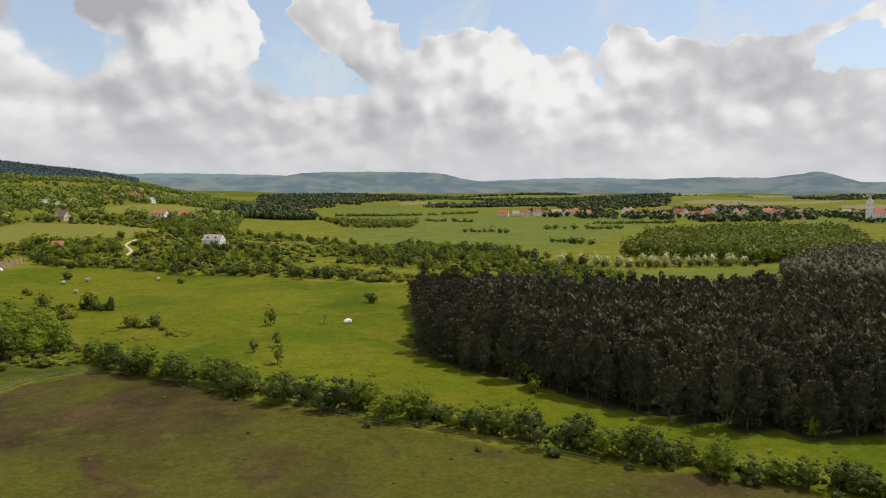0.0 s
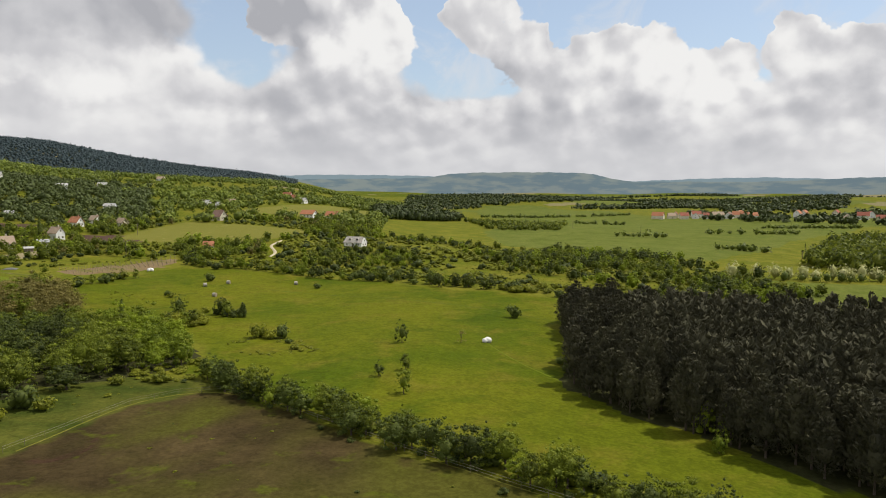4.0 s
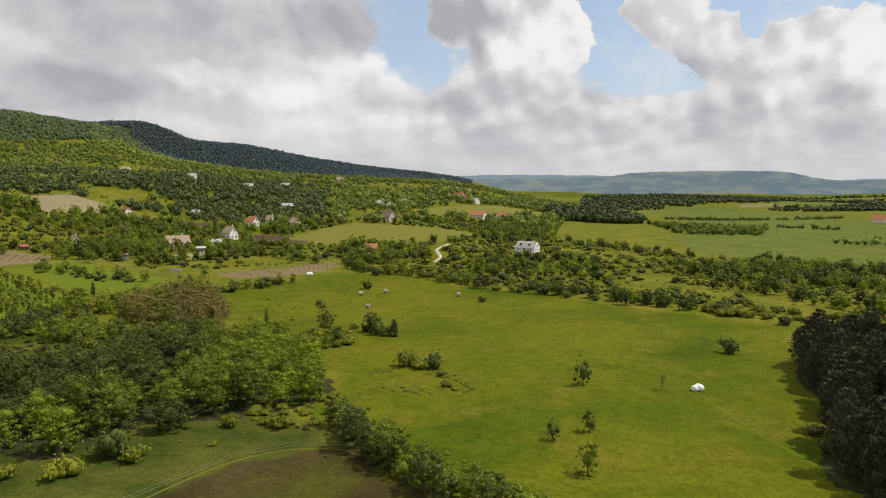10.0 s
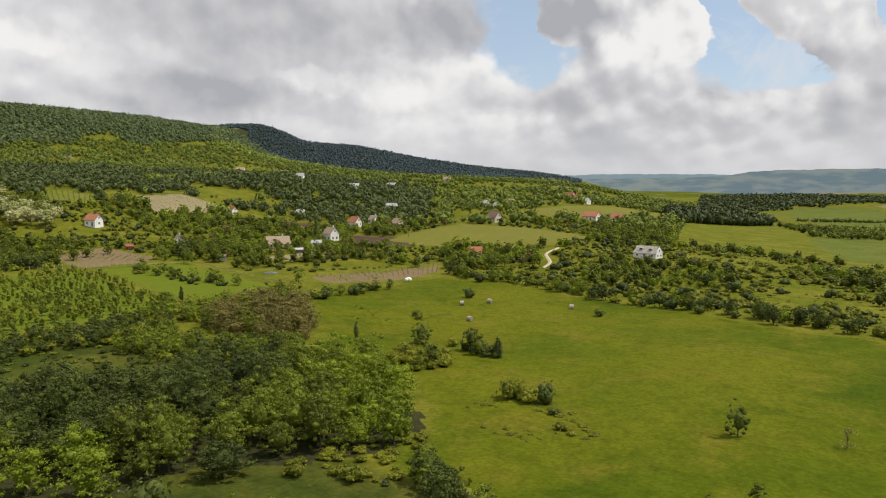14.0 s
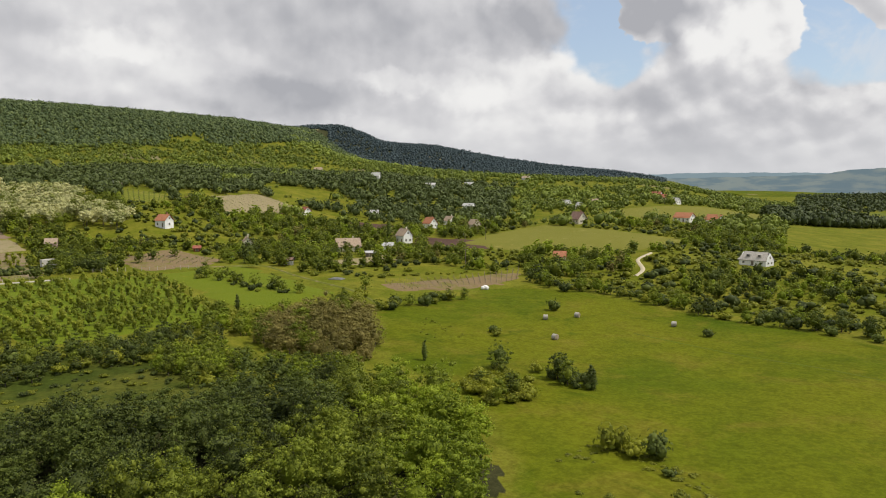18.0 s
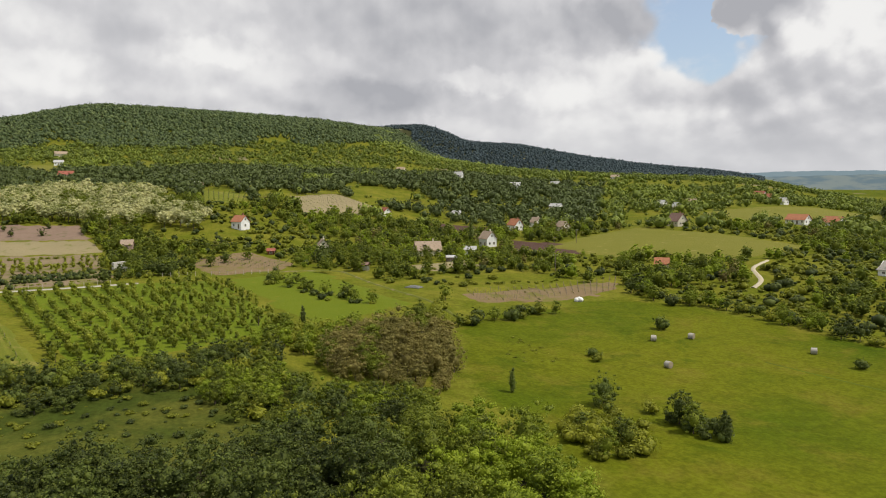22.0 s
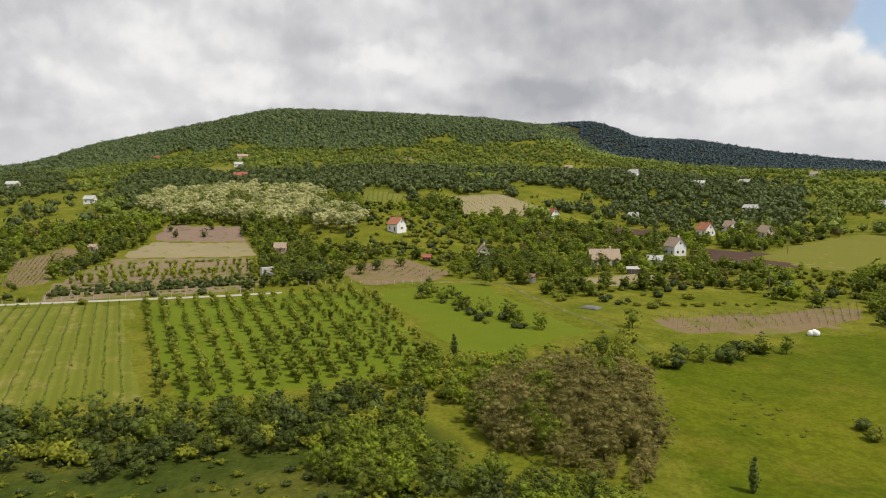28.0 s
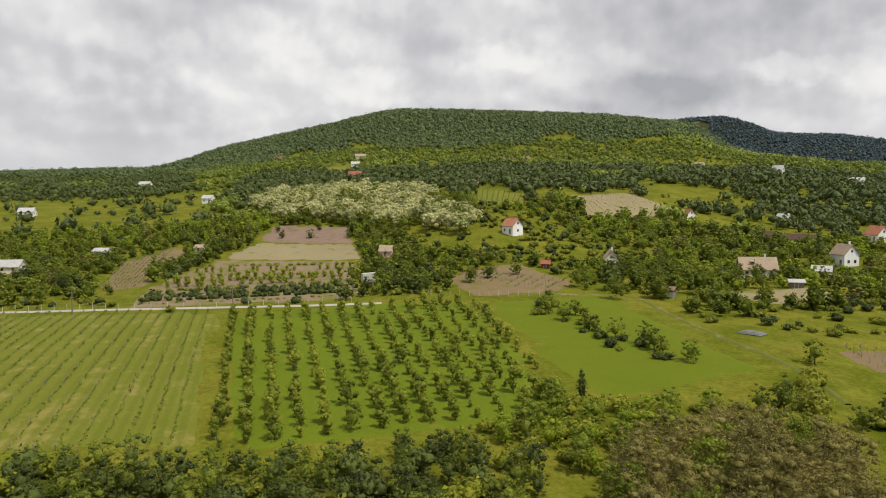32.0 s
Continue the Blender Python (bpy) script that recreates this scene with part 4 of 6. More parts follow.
# thinner crowns for smaller trees
stock("broad_low", lambda g, k: make_tree("broad", g, 22, 800, 0.23, loose=0.95, hull=0.66), 4)
stock("bright_low", lambda g, k: make_tree("bright", g, 22, 800, 0.23, loose=0.95, hull=0.66), 4)
stock("dark_low", lambda g, k: make_tree("dark", g, 22, 800, 0.23, loose=0.95, hull=0.66), 4)
stock("bush", lambda g, k: plant("bush", "shrub", "leaf_scrub", "low green scrub bush on rough grass", "shrub", g, 2.4, 3.6, 0, [(g.uniform(-0.9, 0.9), g.uniform(-0.9, 0.9), g.uniform(0.5, 1.2), g.uniform(0.7, 1.15), 0.85) for _ in range(7)], 190, 0.28, trunk=False, hull=0.7), 4)
stock("darkbush", lambda g, k: plant("darkbush", "shrub", "leaf_dark", "dark green dense shrub", "shrub", g, 3, 3.8, 0, [(g.uniform(-0.9, 0.9), g.uniform(-0.9, 0.9), g.uniform(0.6, 1.6), g.uniform(0.8, 1.25), 0.95) for _ in range(8)], 210, 0.29, trunk=False, hull=0.7), 3)
stock("small", lambda g, k: plant("small", "orchard_tree", "orchard_leaf", "small leafy orchard tree on a thin trunk", "tree", g, 3.0, 1.9, 0.6, [(g.uniform(-0.35, 0.35), g.uniform(-0.35, 0.35), z, g.uniform(0.5, 0.78), 0.95) for z in (0.8, 1.25, 1.75, 2.2)], 150, 0.19, 0.06, 3), 4)
stock("slim", lambda g, k: plant("slim", "columnar_tree", "leaf_dark", "slim dark columnar tree", "tree", g, 9, 2.4, 0.4, [(g.uniform(-0.2, 0.2), g.uniform(-0.2, 0.2), z, 1.4 * (1 - abs(z - 3.6) / 7.5), 1.3) for z in (0.9, 2.0, 3.2, 4.4, 5.6, 6.8, 8.0)], 560, 0.26, 0.14, 3), 2)
stock("bare", lambda g, k: plant("bare", "bare_shrub_tree", "leaf_rust", "thin half-bare shrub with grey twigs", "tree", g, 4.5, 3.4, 0.6, [(0, 0, 0.6, 1.1, 0.6), (0.4, 0.2, 2.8, 0.9, 1), (-0.5, 0, 2.4, 0.8, 1)], 130, 0.16, 0.06, 12, hull=0.25), 1)


def pine_mesh(gen, tall=11.5, wide=6.0, count=1700, size=0.18):
    """Crown of an old plantation pine: tiers of needle sprays, rounded above."""
    pick = gen.uniform(0, 1, count) ** 0.75
    z = tall * (0.12 + 0.88 * pick)
    reach = wide / 2 * np.sqrt(np.clip(1 - (np.abs(pick - 0.36) / np.where(pick > 0.36, 0.66, 0.42)) ** 2, 0.02, 1))
    t = gen.uniform(0, 2 * math.pi, count)
    tier = np.round(z / 1.3) * 1.3
    z = z * 0.75 + tier * 0.25
    out = reach * np.sqrt(gen.uniform(0.15, 1, count)) * (0.84 + 0.22 * np.sin(3 * t + 2.1 * tier) + 0.12 * np.sin(5 * t + z))
    mid = np.stack([out * np.cos(t), out * np.sin(t), z - 0.12 * out], 1)
    normal = np.stack([0.5 * np.cos(t), 0.5 * np.sin(t), np.full(count, 0.6)], 1) + gen.normal(scale=0.8, size=(count, 3))
    normal /= np.linalg.norm(normal, axis=1)[:, None]
    along = np.stack([np.cos(t), np.sin(t), np.full(count, 1.0)], 1) + gen.normal(scale=0.45, size=(count, 3))
    side = np.cross(normal, along)
    s = (size * gen.uniform(0.6, 1.4, count))[:, None]
    v = np.stack([mid - along * s, mid + side * s * 0.55 + normal * s * 0.2, mid + along * s * 1.1, mid - side * s * 0.55 + normal * s * 0.2], 1).reshape(-1, 3)
    k = np.arange(count)[:, None] * 4
    f = np.concatenate([k + [0, 1, 3], k + [1, 2, 3]])
    core = hulls(gen, [(0, 0, tall * q, wide * w, 1.6) for q, w in ((0.42, 0.30), (0.60, 0.27), (0.78, 0.18))], 0.72)
    return together((v, f), core)


def make_pine(gen, k):
    root = new("pine_tree")
    tagged(root, "tall dark plantation pine with a bare lower trunk", "tree", "pine plantation")
    tall = 11.5
    v, f = together(stem([(0, 0, -0.4, 0.2), (0, 0, 3, 0.16), (0.1, 0, 7, 0.12), (0, 0, 11, 0.04)], 6), *[stem([(0, 0, z, 0.05), (0.9 * math.cos(t), 0.9 * math.sin(t), z - 0.1, 0.015)], 3) for z, t in zip(gen.uniform(1.6, 4.2, 7), gen.uniform(0, 6.3, 7))])
    piece("trunk", mesh_of("trunk", v, f, "bark", True), root)
    cv, cf = pine_mesh(gen)
    piece("crown", mesh_of("crown", cv, cf, "needle"), root)
    return root


stock("pine", make_pine, 4)
for protos in PROTO.values():
    for ob in protos:
        ob.matrix_basis = STORE.copy()
USED, TALLY = set(), {}


def grow(kind, x, y, scale=1.0, tall=1.0, sink=0.05, variant=None, label="", group=""):
    """Plants one of a kind at a plan point."""
    if kind in ("broad", "bright", "dark") and scale < 0.66:
        kind += "_low"
    k = int(rng.integers(len(PROTO[kind]))) if variant is None else variant
    stem_name = PROTO[kind][0].name.split(".")[0]
    if TALLY.get(stem_name, 0) >= 300 and not label:
        grow_far(kind.replace("_low", ""), x, y, scale, tall, not kind.endswith("_low"))
        return None
    TALLY[stem_name] = TALLY.get(stem_name, 0) + 1
    src = PROTO[kind][k]
    m = Matrix.LocRotScale((x, y, ground(x, y) - sink), Euler((0, 0, float(rng.uniform(0, 6.28)))), (scale * float(rng.uniform(0.94, 1.06)), scale * float(rng.uniform(0.94, 1.06)), scale * tall))
    if (kind, k) not in USED:
        USED.add((kind, k))
        src.matrix_basis = m
        ob = src
    else:
        ob = copy_thing(src, m)
        ob.scale = m.to_scale()
    if label:
        tagged(ob, label)
    if group:
        tagged(ob, group=group)
    return ob


def scatter(poly, gap, jitter=0.42):
    """Uneven spread of plan points inside a polygon, about gap metres apart."""
    px, py = np.array(poly, float).T
    x, y = np.meshgrid(np.arange(px.min(), px.max(), gap), np.arange(py.min(), py.max(), gap * 0.87))
    x = x + gap * 0.5 * (np.arange(len(y))[:, None] % 2)
    x, y = x.ravel() + rng.uniform(-jitter, jitter, x.size) * gap, y.ravel() + rng.uniform(-jitter, jitter, x.size) * gap
    ok = inside(poly, x, y)
    return np.column_stack([x[ok], y[ok]])


def massed(name, material, rows, gen, label, category, tall=1.0, size=0.8, count=34, hull=True):
    """Many far plants in one mesh: each a rough body with some sprays on it. Rows: x, y, height, width."""
    iv, jf = ico()
    rows = np.asarray(rows, float)
    z = height(rows[:, 0], rows[:, 1])
    n = len(rows)
    parts = []
    body = iv[None] * gen.uniform(0.66, 1.2, (n, len(iv), 1)) * np.stack([rows[:, 3] * 0.33, rows[:, 3] * 0.33, rows[:, 2] * 0.40], 1)[:, None]
    body += np.column_stack([rows[:, :2], z + rows[:, 2] * 0.4])[:, None]
    parts.append((body.reshape(-1, 3), (jf[None] + (np.arange(n) * len(iv))[:, None, None]).reshape(-1, 3)))
    if count:
        way = gen.normal(size=(n, count, 3))
        way[..., 2] = np.abs(way[..., 2]) - 0.45
        way /= np.linalg.norm(way, axis=2, keepdims=True)
        mid = np.column_stack([rows[:, :2], z + rows[:, 2] * 0.4])[:, None] + way * np.stack([rows[:, 3] * 0.5, rows[:, 3] * 0.5, rows[:, 2] * 0.56], 1)[:, None] * gen.uniform(0.55, 1.1, (n, count, 1))
        normal = way + gen.normal(scale=0.55, size=way.shape)
        normal /= np.linalg.norm(normal, axis=2, keepdims=True)
        side = np.cross(normal, gen.normal(size=way.shape))
        side /= np.linalg.norm(side, axis=2, keepdims=True)
        along = np.cross(normal, side)
        s = size * gen.uniform(0.6, 1.3, (n, count, 1)) * np.clip(rows[:, 3] / 5.5, 0.5, 2.2)[:, None, None]
        tri = np.stack([mid - along * s * 0.8, mid + side * s * 0.6 + normal * s * 0.2, mid + along * s * 0.8 - side * s * 0.3], 2).reshape(-1, 3)
        parts.append((tri, np.arange(len(tri)).reshape(-1, 3)))
    v, f = together(*parts)
    return tagged(new(name, mesh_of(name, v, f, material)), label, category, kind="stuff")


CROWD = {}


def grow_far(kind, x, y, scale=1.0, tall=1.0, fine=False):
    CROWD.setdefault(kind, []).append((x, y, scale, tall, fine))


def plant_crowd(kind, name, label, category):
    """All far plants of a kind, with thinned crowns, joined in one mesh."""
    vs, fs, n = [], [], 0
    stock_ = []
    for ob in PROTO[kind]:
        crown = next((c for c in ob.children if c.name.startswith("crown")), ob)
        me = crown.data
        v = np.empty(len(me.vertices) * 3)
        me.vertices.foreach_get("co", v)
        f = np.empty(len(me.polygons) * 3, np.int32)
        me.loops.foreach_get("vertex_index", f)
        v, f = v.reshape(-1, 3), f.reshape(-1, 3)
        sprays = SPRAYS[kind]
        step = max(1, sprays // (24 if kind in ("bush", "darkbush", "small") else 70))
        quad = v[: 4 * sprays].reshape(-1, 4, 3)[::step]
        mid = quad.mean(1, keepdims=True)
        quad = mid + (quad - mid) * (0.62 * math.sqrt(step) + 0.4)
        k = np.arange(len(quad))[:, None] * 4
        every = 12 * 2
        bodies = v[4 * sprays :].reshape(-1, 12, 3)
        lumps = np.concatenate([bodies[:: every // 12], bodies[-1:]])
        mid = lumps.mean(1, keepdims=True)
        lumps = (mid + (lumps - mid) * 1.35).reshape(-1, 3)
        jf = ico()[1]
        lf = (jf[None] + (np.arange(len(lumps) // 12) * 12)[:, None, None]).reshape(-1, 3)
        thin = together((quad.reshape(-1, 3), np.concatenate([k + [0, 1, 3], k + [1, 2, 3]])), (lumps, lf))
        stock_.append(((v, f), thin))
    for x, y, scale, tall, fine in CROWD.get(kind, ()):
        v, f = stock_[int(rng.integers(len(stock_)))][0 if fine else 1]
        t = rng.uniform(0, 6.28)
        w = np.stack([(v[:, 0] * math.cos(t) - v[:, 1] * math.sin(t)) * scale + x, (v[:, 0] * math.sin(t) + v[:, 1] * math.cos(t)) * scale + y, v[:, 2] * scale * tall + ground(x, y) - 0.1], 1)
        vs.append(w)
        fs.append(f + n)
        n += len(v)
    if vs:
        mat = stock_ and next((c for c in PROTO[kind][0].children if c.name.startswith("crown")), PROTO[kind][0]).data.materials[0].name
        tagged(new(name, mesh_of(name, np.concatenate(vs), np.concatenate(fs), mat)), label, category, kind="stuff")


# houses that plants keep clear of: plan place and radius
CLEAR = []


def keep_clear(x, y, r):
    CLEAR.append((x, y, r))
    d = math.hypot(x + 80, y - 130)
    for k in (1.0, 1.9):
        CLEAR.append((x - (x + 80) / d * r * k, y - (y - 130) / d * r * k, r * 0.9))


def free(x, y, margin=0.0):
    c = np.array(CLEAR)
    return bool(np.all((x - c[:, 0]) ** 2 + (y - c[:, 1]) ** 2 > (c[:, 2] + margin) ** 2))


def free_all(x, y):
    ok = np.ones(len(x), bool)
    for cx, cy, r in CLEAR:
        ok &= (x - cx) ** 2 + (y - cy) ** 2 > r * r
    return ok

# ---- houses ----
# name, x, y, length, width, wall height, roof rise, turn of the ridge (degrees from +x), roof, wall, label, extras
HOUSES = [
    ("farmhouse", -125, 387, 12.4, 7.0, 2.4, 3.1, -11, "thatch", "white_plaster", "long white farmhouse with a grey thatched roof", "dormers"),
    ("house", -291, 366, 8, 6.4, 4.4, 3.6, -12, "old_tile", "white_plaster", "white gabled house with a pale tiled roof", "chimney"),
    ("house", -330, 430, 9, 6.5, 3.4, 3.8, -12, "orange_tile", "white_plaster", "white house with a bright orange tiled roof", "chimney"),
    ("house", -336, 456, 8, 6, 3.0, 3.2, -15, "old_tile", "white_plaster", "small white house with a pale tiled roof", "chimney"),
    ("house", -305, 442, 8, 6, 3.0, 3.2, -18, "old_tile", "cream_plaster", "cream house with an old tiled roof", ""),
    ("house", -266, 498, 11, 8, 3.4, 4.8, -22, "brown_tile", "cream_plaster", "large cream house with a steep brown roof", "chimney"),
    ("house", -221, 556, 14, 8.5, 3.0, 3.4, -12, "orange_tile", "white_plaster", "low white house with an orange roof", ""),
    ("house", -205, 566, 14, 8.5, 3.2, 3.6, -25, "orange_tile", "white_plaster", "low white house with an orange roof", ""),
    ("house", -368, 278, 8, 6, 3.8, 3.0, 12, "orange_tile", "white_plaster", "white hillside house with an orange roof", "chimney"),
    ("cabin", -502, 317, 7, 5, 3.2, 1.4, 30, "grey_roof", "pink_plaster", "reddish cabin with a flat grey roof", ""),
    ("cottage", -320, 292, 6.4, 6.0, 2.0, 3.6, -28, "old_tile", "cream_plaster", "small cottage with a steep old roof", "chimney"),
    ("farmhouse", -288, 325, 12.5, 7, 3.0, 3.8, 58, "old_tile", "cream_plaster", "long old farmhouse with a pale brown roof", "dormer chimney"),
    ("shed", -277, 340, 6, 4.5, 2.4, 1.6, 40, "grey_roof", "white_plaster", "whitewashed shed with a grey roof", ""),
    ("shed", -322, 268, 3.2, 2.4, 1.7, 0.9, 55, "red_tile", "red_wood", "small dark red wooden shed", ""),
    ("shed", -267, 319, 4.5, 3.0, 1.9, 0.7, 55, "grey_roof", "old_wood", "low weathered shed with a sagging roof", ""),
    ("house", -609, 172, 8, 6, 3.4, 2.2, 60, "grey_roof", "white_plaster", "white house with a grey roof on the slope", ""),
    ("house", -1110, 398, 17, 9, 4.5, 3.6, 70, "old_tile", "cream_plaster", "large cream house high on the hillside", ""),
    ("house", -930, 348, 11, 8, 3.6, 3.0, 70, "grey_roof", "white_plaster", "white house high on the hillside", ""),
    ("house", -704, 294, 13, 7, 2.8, 3.2, 65, "red_tile", "cream_plaster", "house with a dull red roof among trees", ""),
    ("house", -1330, 312, 15, 9, 3.5, 3.5, 75, "red_tile", "cream_plaster", "far house with a red roof", ""),
    ("house", -540, 588, 9, 7, 4.2, 4.0, 25, "grey_roof", "white_plaster", "white gabled house with a grey roof", "chimney"),
    ("house", -500, 622, 12, 7, 3.0, 2.4, 40, "grey_roof", "white_plaster", "low whitish house among trees", ""),
    ("house", -387, 540, 10, 7, 3.0, 2.4, 10, "grey_roof", "white_plaster", "white house with a grey roof", ""),
    ("cottage", -398, 448, 7, 5.5, 2.6, 2.6, 35, "grey_roof", "cream_plaster", "small grey-roofed cottage on the slope", ""),
    ("house", -402, 391, 8, 6, 3.2, 2.8, -8, "red_tile", "white_plaster", "white and blue house with a red roof", ""),
    ("house", -606, 67, 10, 8, 3.0, 2.6, 80, "grey_roof", "white_plaster", "white house with a shallow grey roof", ""),
    ("house", -900, 122, 13, 9, 4, 3, 65, "grey_roof", "white_plaster", "white villa among trees on the ridge", ""),
    ("shed", -428, 124, 7, 4, 2.4, 1.2, 60, "grey_roof", "white_plaster", "low white outbuilding with a grey roof", ""),
    ("house", -402, 97, 9, 6, 2.8, 2.4, 70, "grey_roof", "cream_plaster", "house with a grey roof behind trees", ""),
    ("house", -356, 634, 10, 7, 3, 2.8, -10, "grey_roof", "white_plaster", "white house at the edge of the meadow", ""),
    ("house", -345, 662, 9, 7, 3, 3.2, 20, "old_tile", "cream_plaster", "cream house beside gardens", ""),
    ("house", -330, 612, 11, 7, 2.8, 3.2, -40, "grey_roof", "cream_plaster", "house with a broad grey roof", ""),
    ("house", -368, 845, 12, 8, 3.2, 3.6, 0, "red_tile", "white_plaster", "far white house with a reddish roof", ""),
    ("house", -315, 764, 13, 8, 3.0, 3.4, -15, "grey_roof", "white_plaster", "white house with a pale grey roof", ""),
    ("house", -600, 1300, 14, 9, 4, 4, 10, "grey_roof", "white_plaster", "far white house on the ridge", ""),
    ("house", -609, 950, 12, 8, 3.4, 3.4, 10, "old_tile", "white_plaster", "far white house on the slope", ""),
    ("house", -540, 733, 11, 7, 3.2, 3.0, 20, "grey_roof", "white_plaster", "white house among dark trees", ""),
    ("house", -822, 750, 13, 8, 3.4, 3.4, 30, "old_tile", "cream_plaster", "far cream house on the hillside", ""),
    ("house", -560, 1330, 12, 8, 3.4, 3.4, 30, "old_tile", "white_plaster", "far whitish house on the ridge", ""),
    ("house", -345, 803, 12, 8, 3.0, 3.4, 15, "red_tile", "cream_plaster", "far cream house with a dull red roof", ""),
    ("shed", -196, 361, 5.5, 4.2, 2.0, 2.2, 25, "orange_tile", "cream_plaster", "small shed with an orange roof in bushes", ""),
    ("cabin", -365, 225, 5, 4, 2.6, 2.0, 60, "old_tile", "pink_plaster", "weathered pinkish garden cabin", ""),
    ("shed", -417, 161, 3.4, 2.8, 2.0, 1.0, 60, "old_tile", "cream_plaster", "small pale tool shed", ""),
]


def gable_roof(length, width, rise, over=0.45, thick=0.16, half_hip=0.0):
    """Two thick pitches with eaves, apex at rise above the walls' top."""
    bm = bmesh.new()
    slope = rise / (width / 2)
    drop = over * slope
    for s in (-1, 1):
        a = length / 2 + over
        low, high = (s * (width / 2 + over), -drop), (0.0, rise)
        up = thick
        ring = []
        for x in (-a, a):
            inset = half_hip if half_hip else 0.0
            hx = x - math.copysign(inset, x)
            ring.append([(x, low[0], low[1]), (hx, high[0], high[1]), (hx, high[0], high[1] + up), (x, low[0], low[1] + up)])
        v = [[bm.verts.new(p) for p in row] for row in ring]
        for i in range(4):
            j = (i + 1) % 4
            bm.faces.new((v[0][i], v[0][j], v[1][j], v[1][i]))
        bm.faces.new(v[0])
        bm.faces.new(v[1][::-1])
    bmesh.ops.recalc_face_normals(bm, faces=bm.faces[:])
    return bm


def house_walls(length, width, tall, rise, deep=0.25):
    """Walls with gables and thickness, standing 0.8 m into the ground."""
    bm = bmesh.new()
    for s in (-1, 1):
        box(bm, (length, deep, tall + 0.8), (0, s * (width / 2 - deep / 2), tall / 2 - 0.4))
        x = s * (length / 2 - deep / 2)
        w = width - 2 * deep - 0.004
        a = [bm.verts.new((x - deep / 2, yy, zz)) for yy, zz in ((-w / 2, -0.8), (w / 2, -0.8), (w / 2, tall + 0.02), (0, tall + rise * 0.97), (-w / 2, tall + 0.02))]
        b = [bm.verts.new((x + deep / 2, v.co.y, v.co.z)) for v in a]
        bm.faces.new(a[::-1])
        bm.faces.new(b)
        for i in range(5):
            j = (i + 1) % 5
            bm.faces.new((a[i], a[j], b[j], b[i]))
    bmesh.ops.recalc_face_normals(bm, faces=bm.faces[:])
    return bm


def window(parent, at, turn, w=0.9, h=1.1, name="window"):
    """A window set on a wall: frame and dark pane; turn is the way it faces."""
    root = part(name, boxes(((w + 0.16, 0.06, 0.08), (0, 0, h / 2 + 0.04)), ((w + 0.16, 0.06, 0.08), (0, 0, -h / 2 - 0.04)), ((0.08, 0.06, h), (-w / 2 - 0.04, 0, 0)), ((0.08, 0.06, h), (w / 2 + 0.04, 0, 0)), ((0.05, 0.05, h), (0, 0, 0))), "window_frame_paint", parent)
    root.matrix_basis = Matrix.Translation(at) @ Matrix.Rotation(turn, 4, "Z")
    part("pane", boxes(((w, 0.02, h), (0, 0.01, 0))), "window_glass", root)
    return root


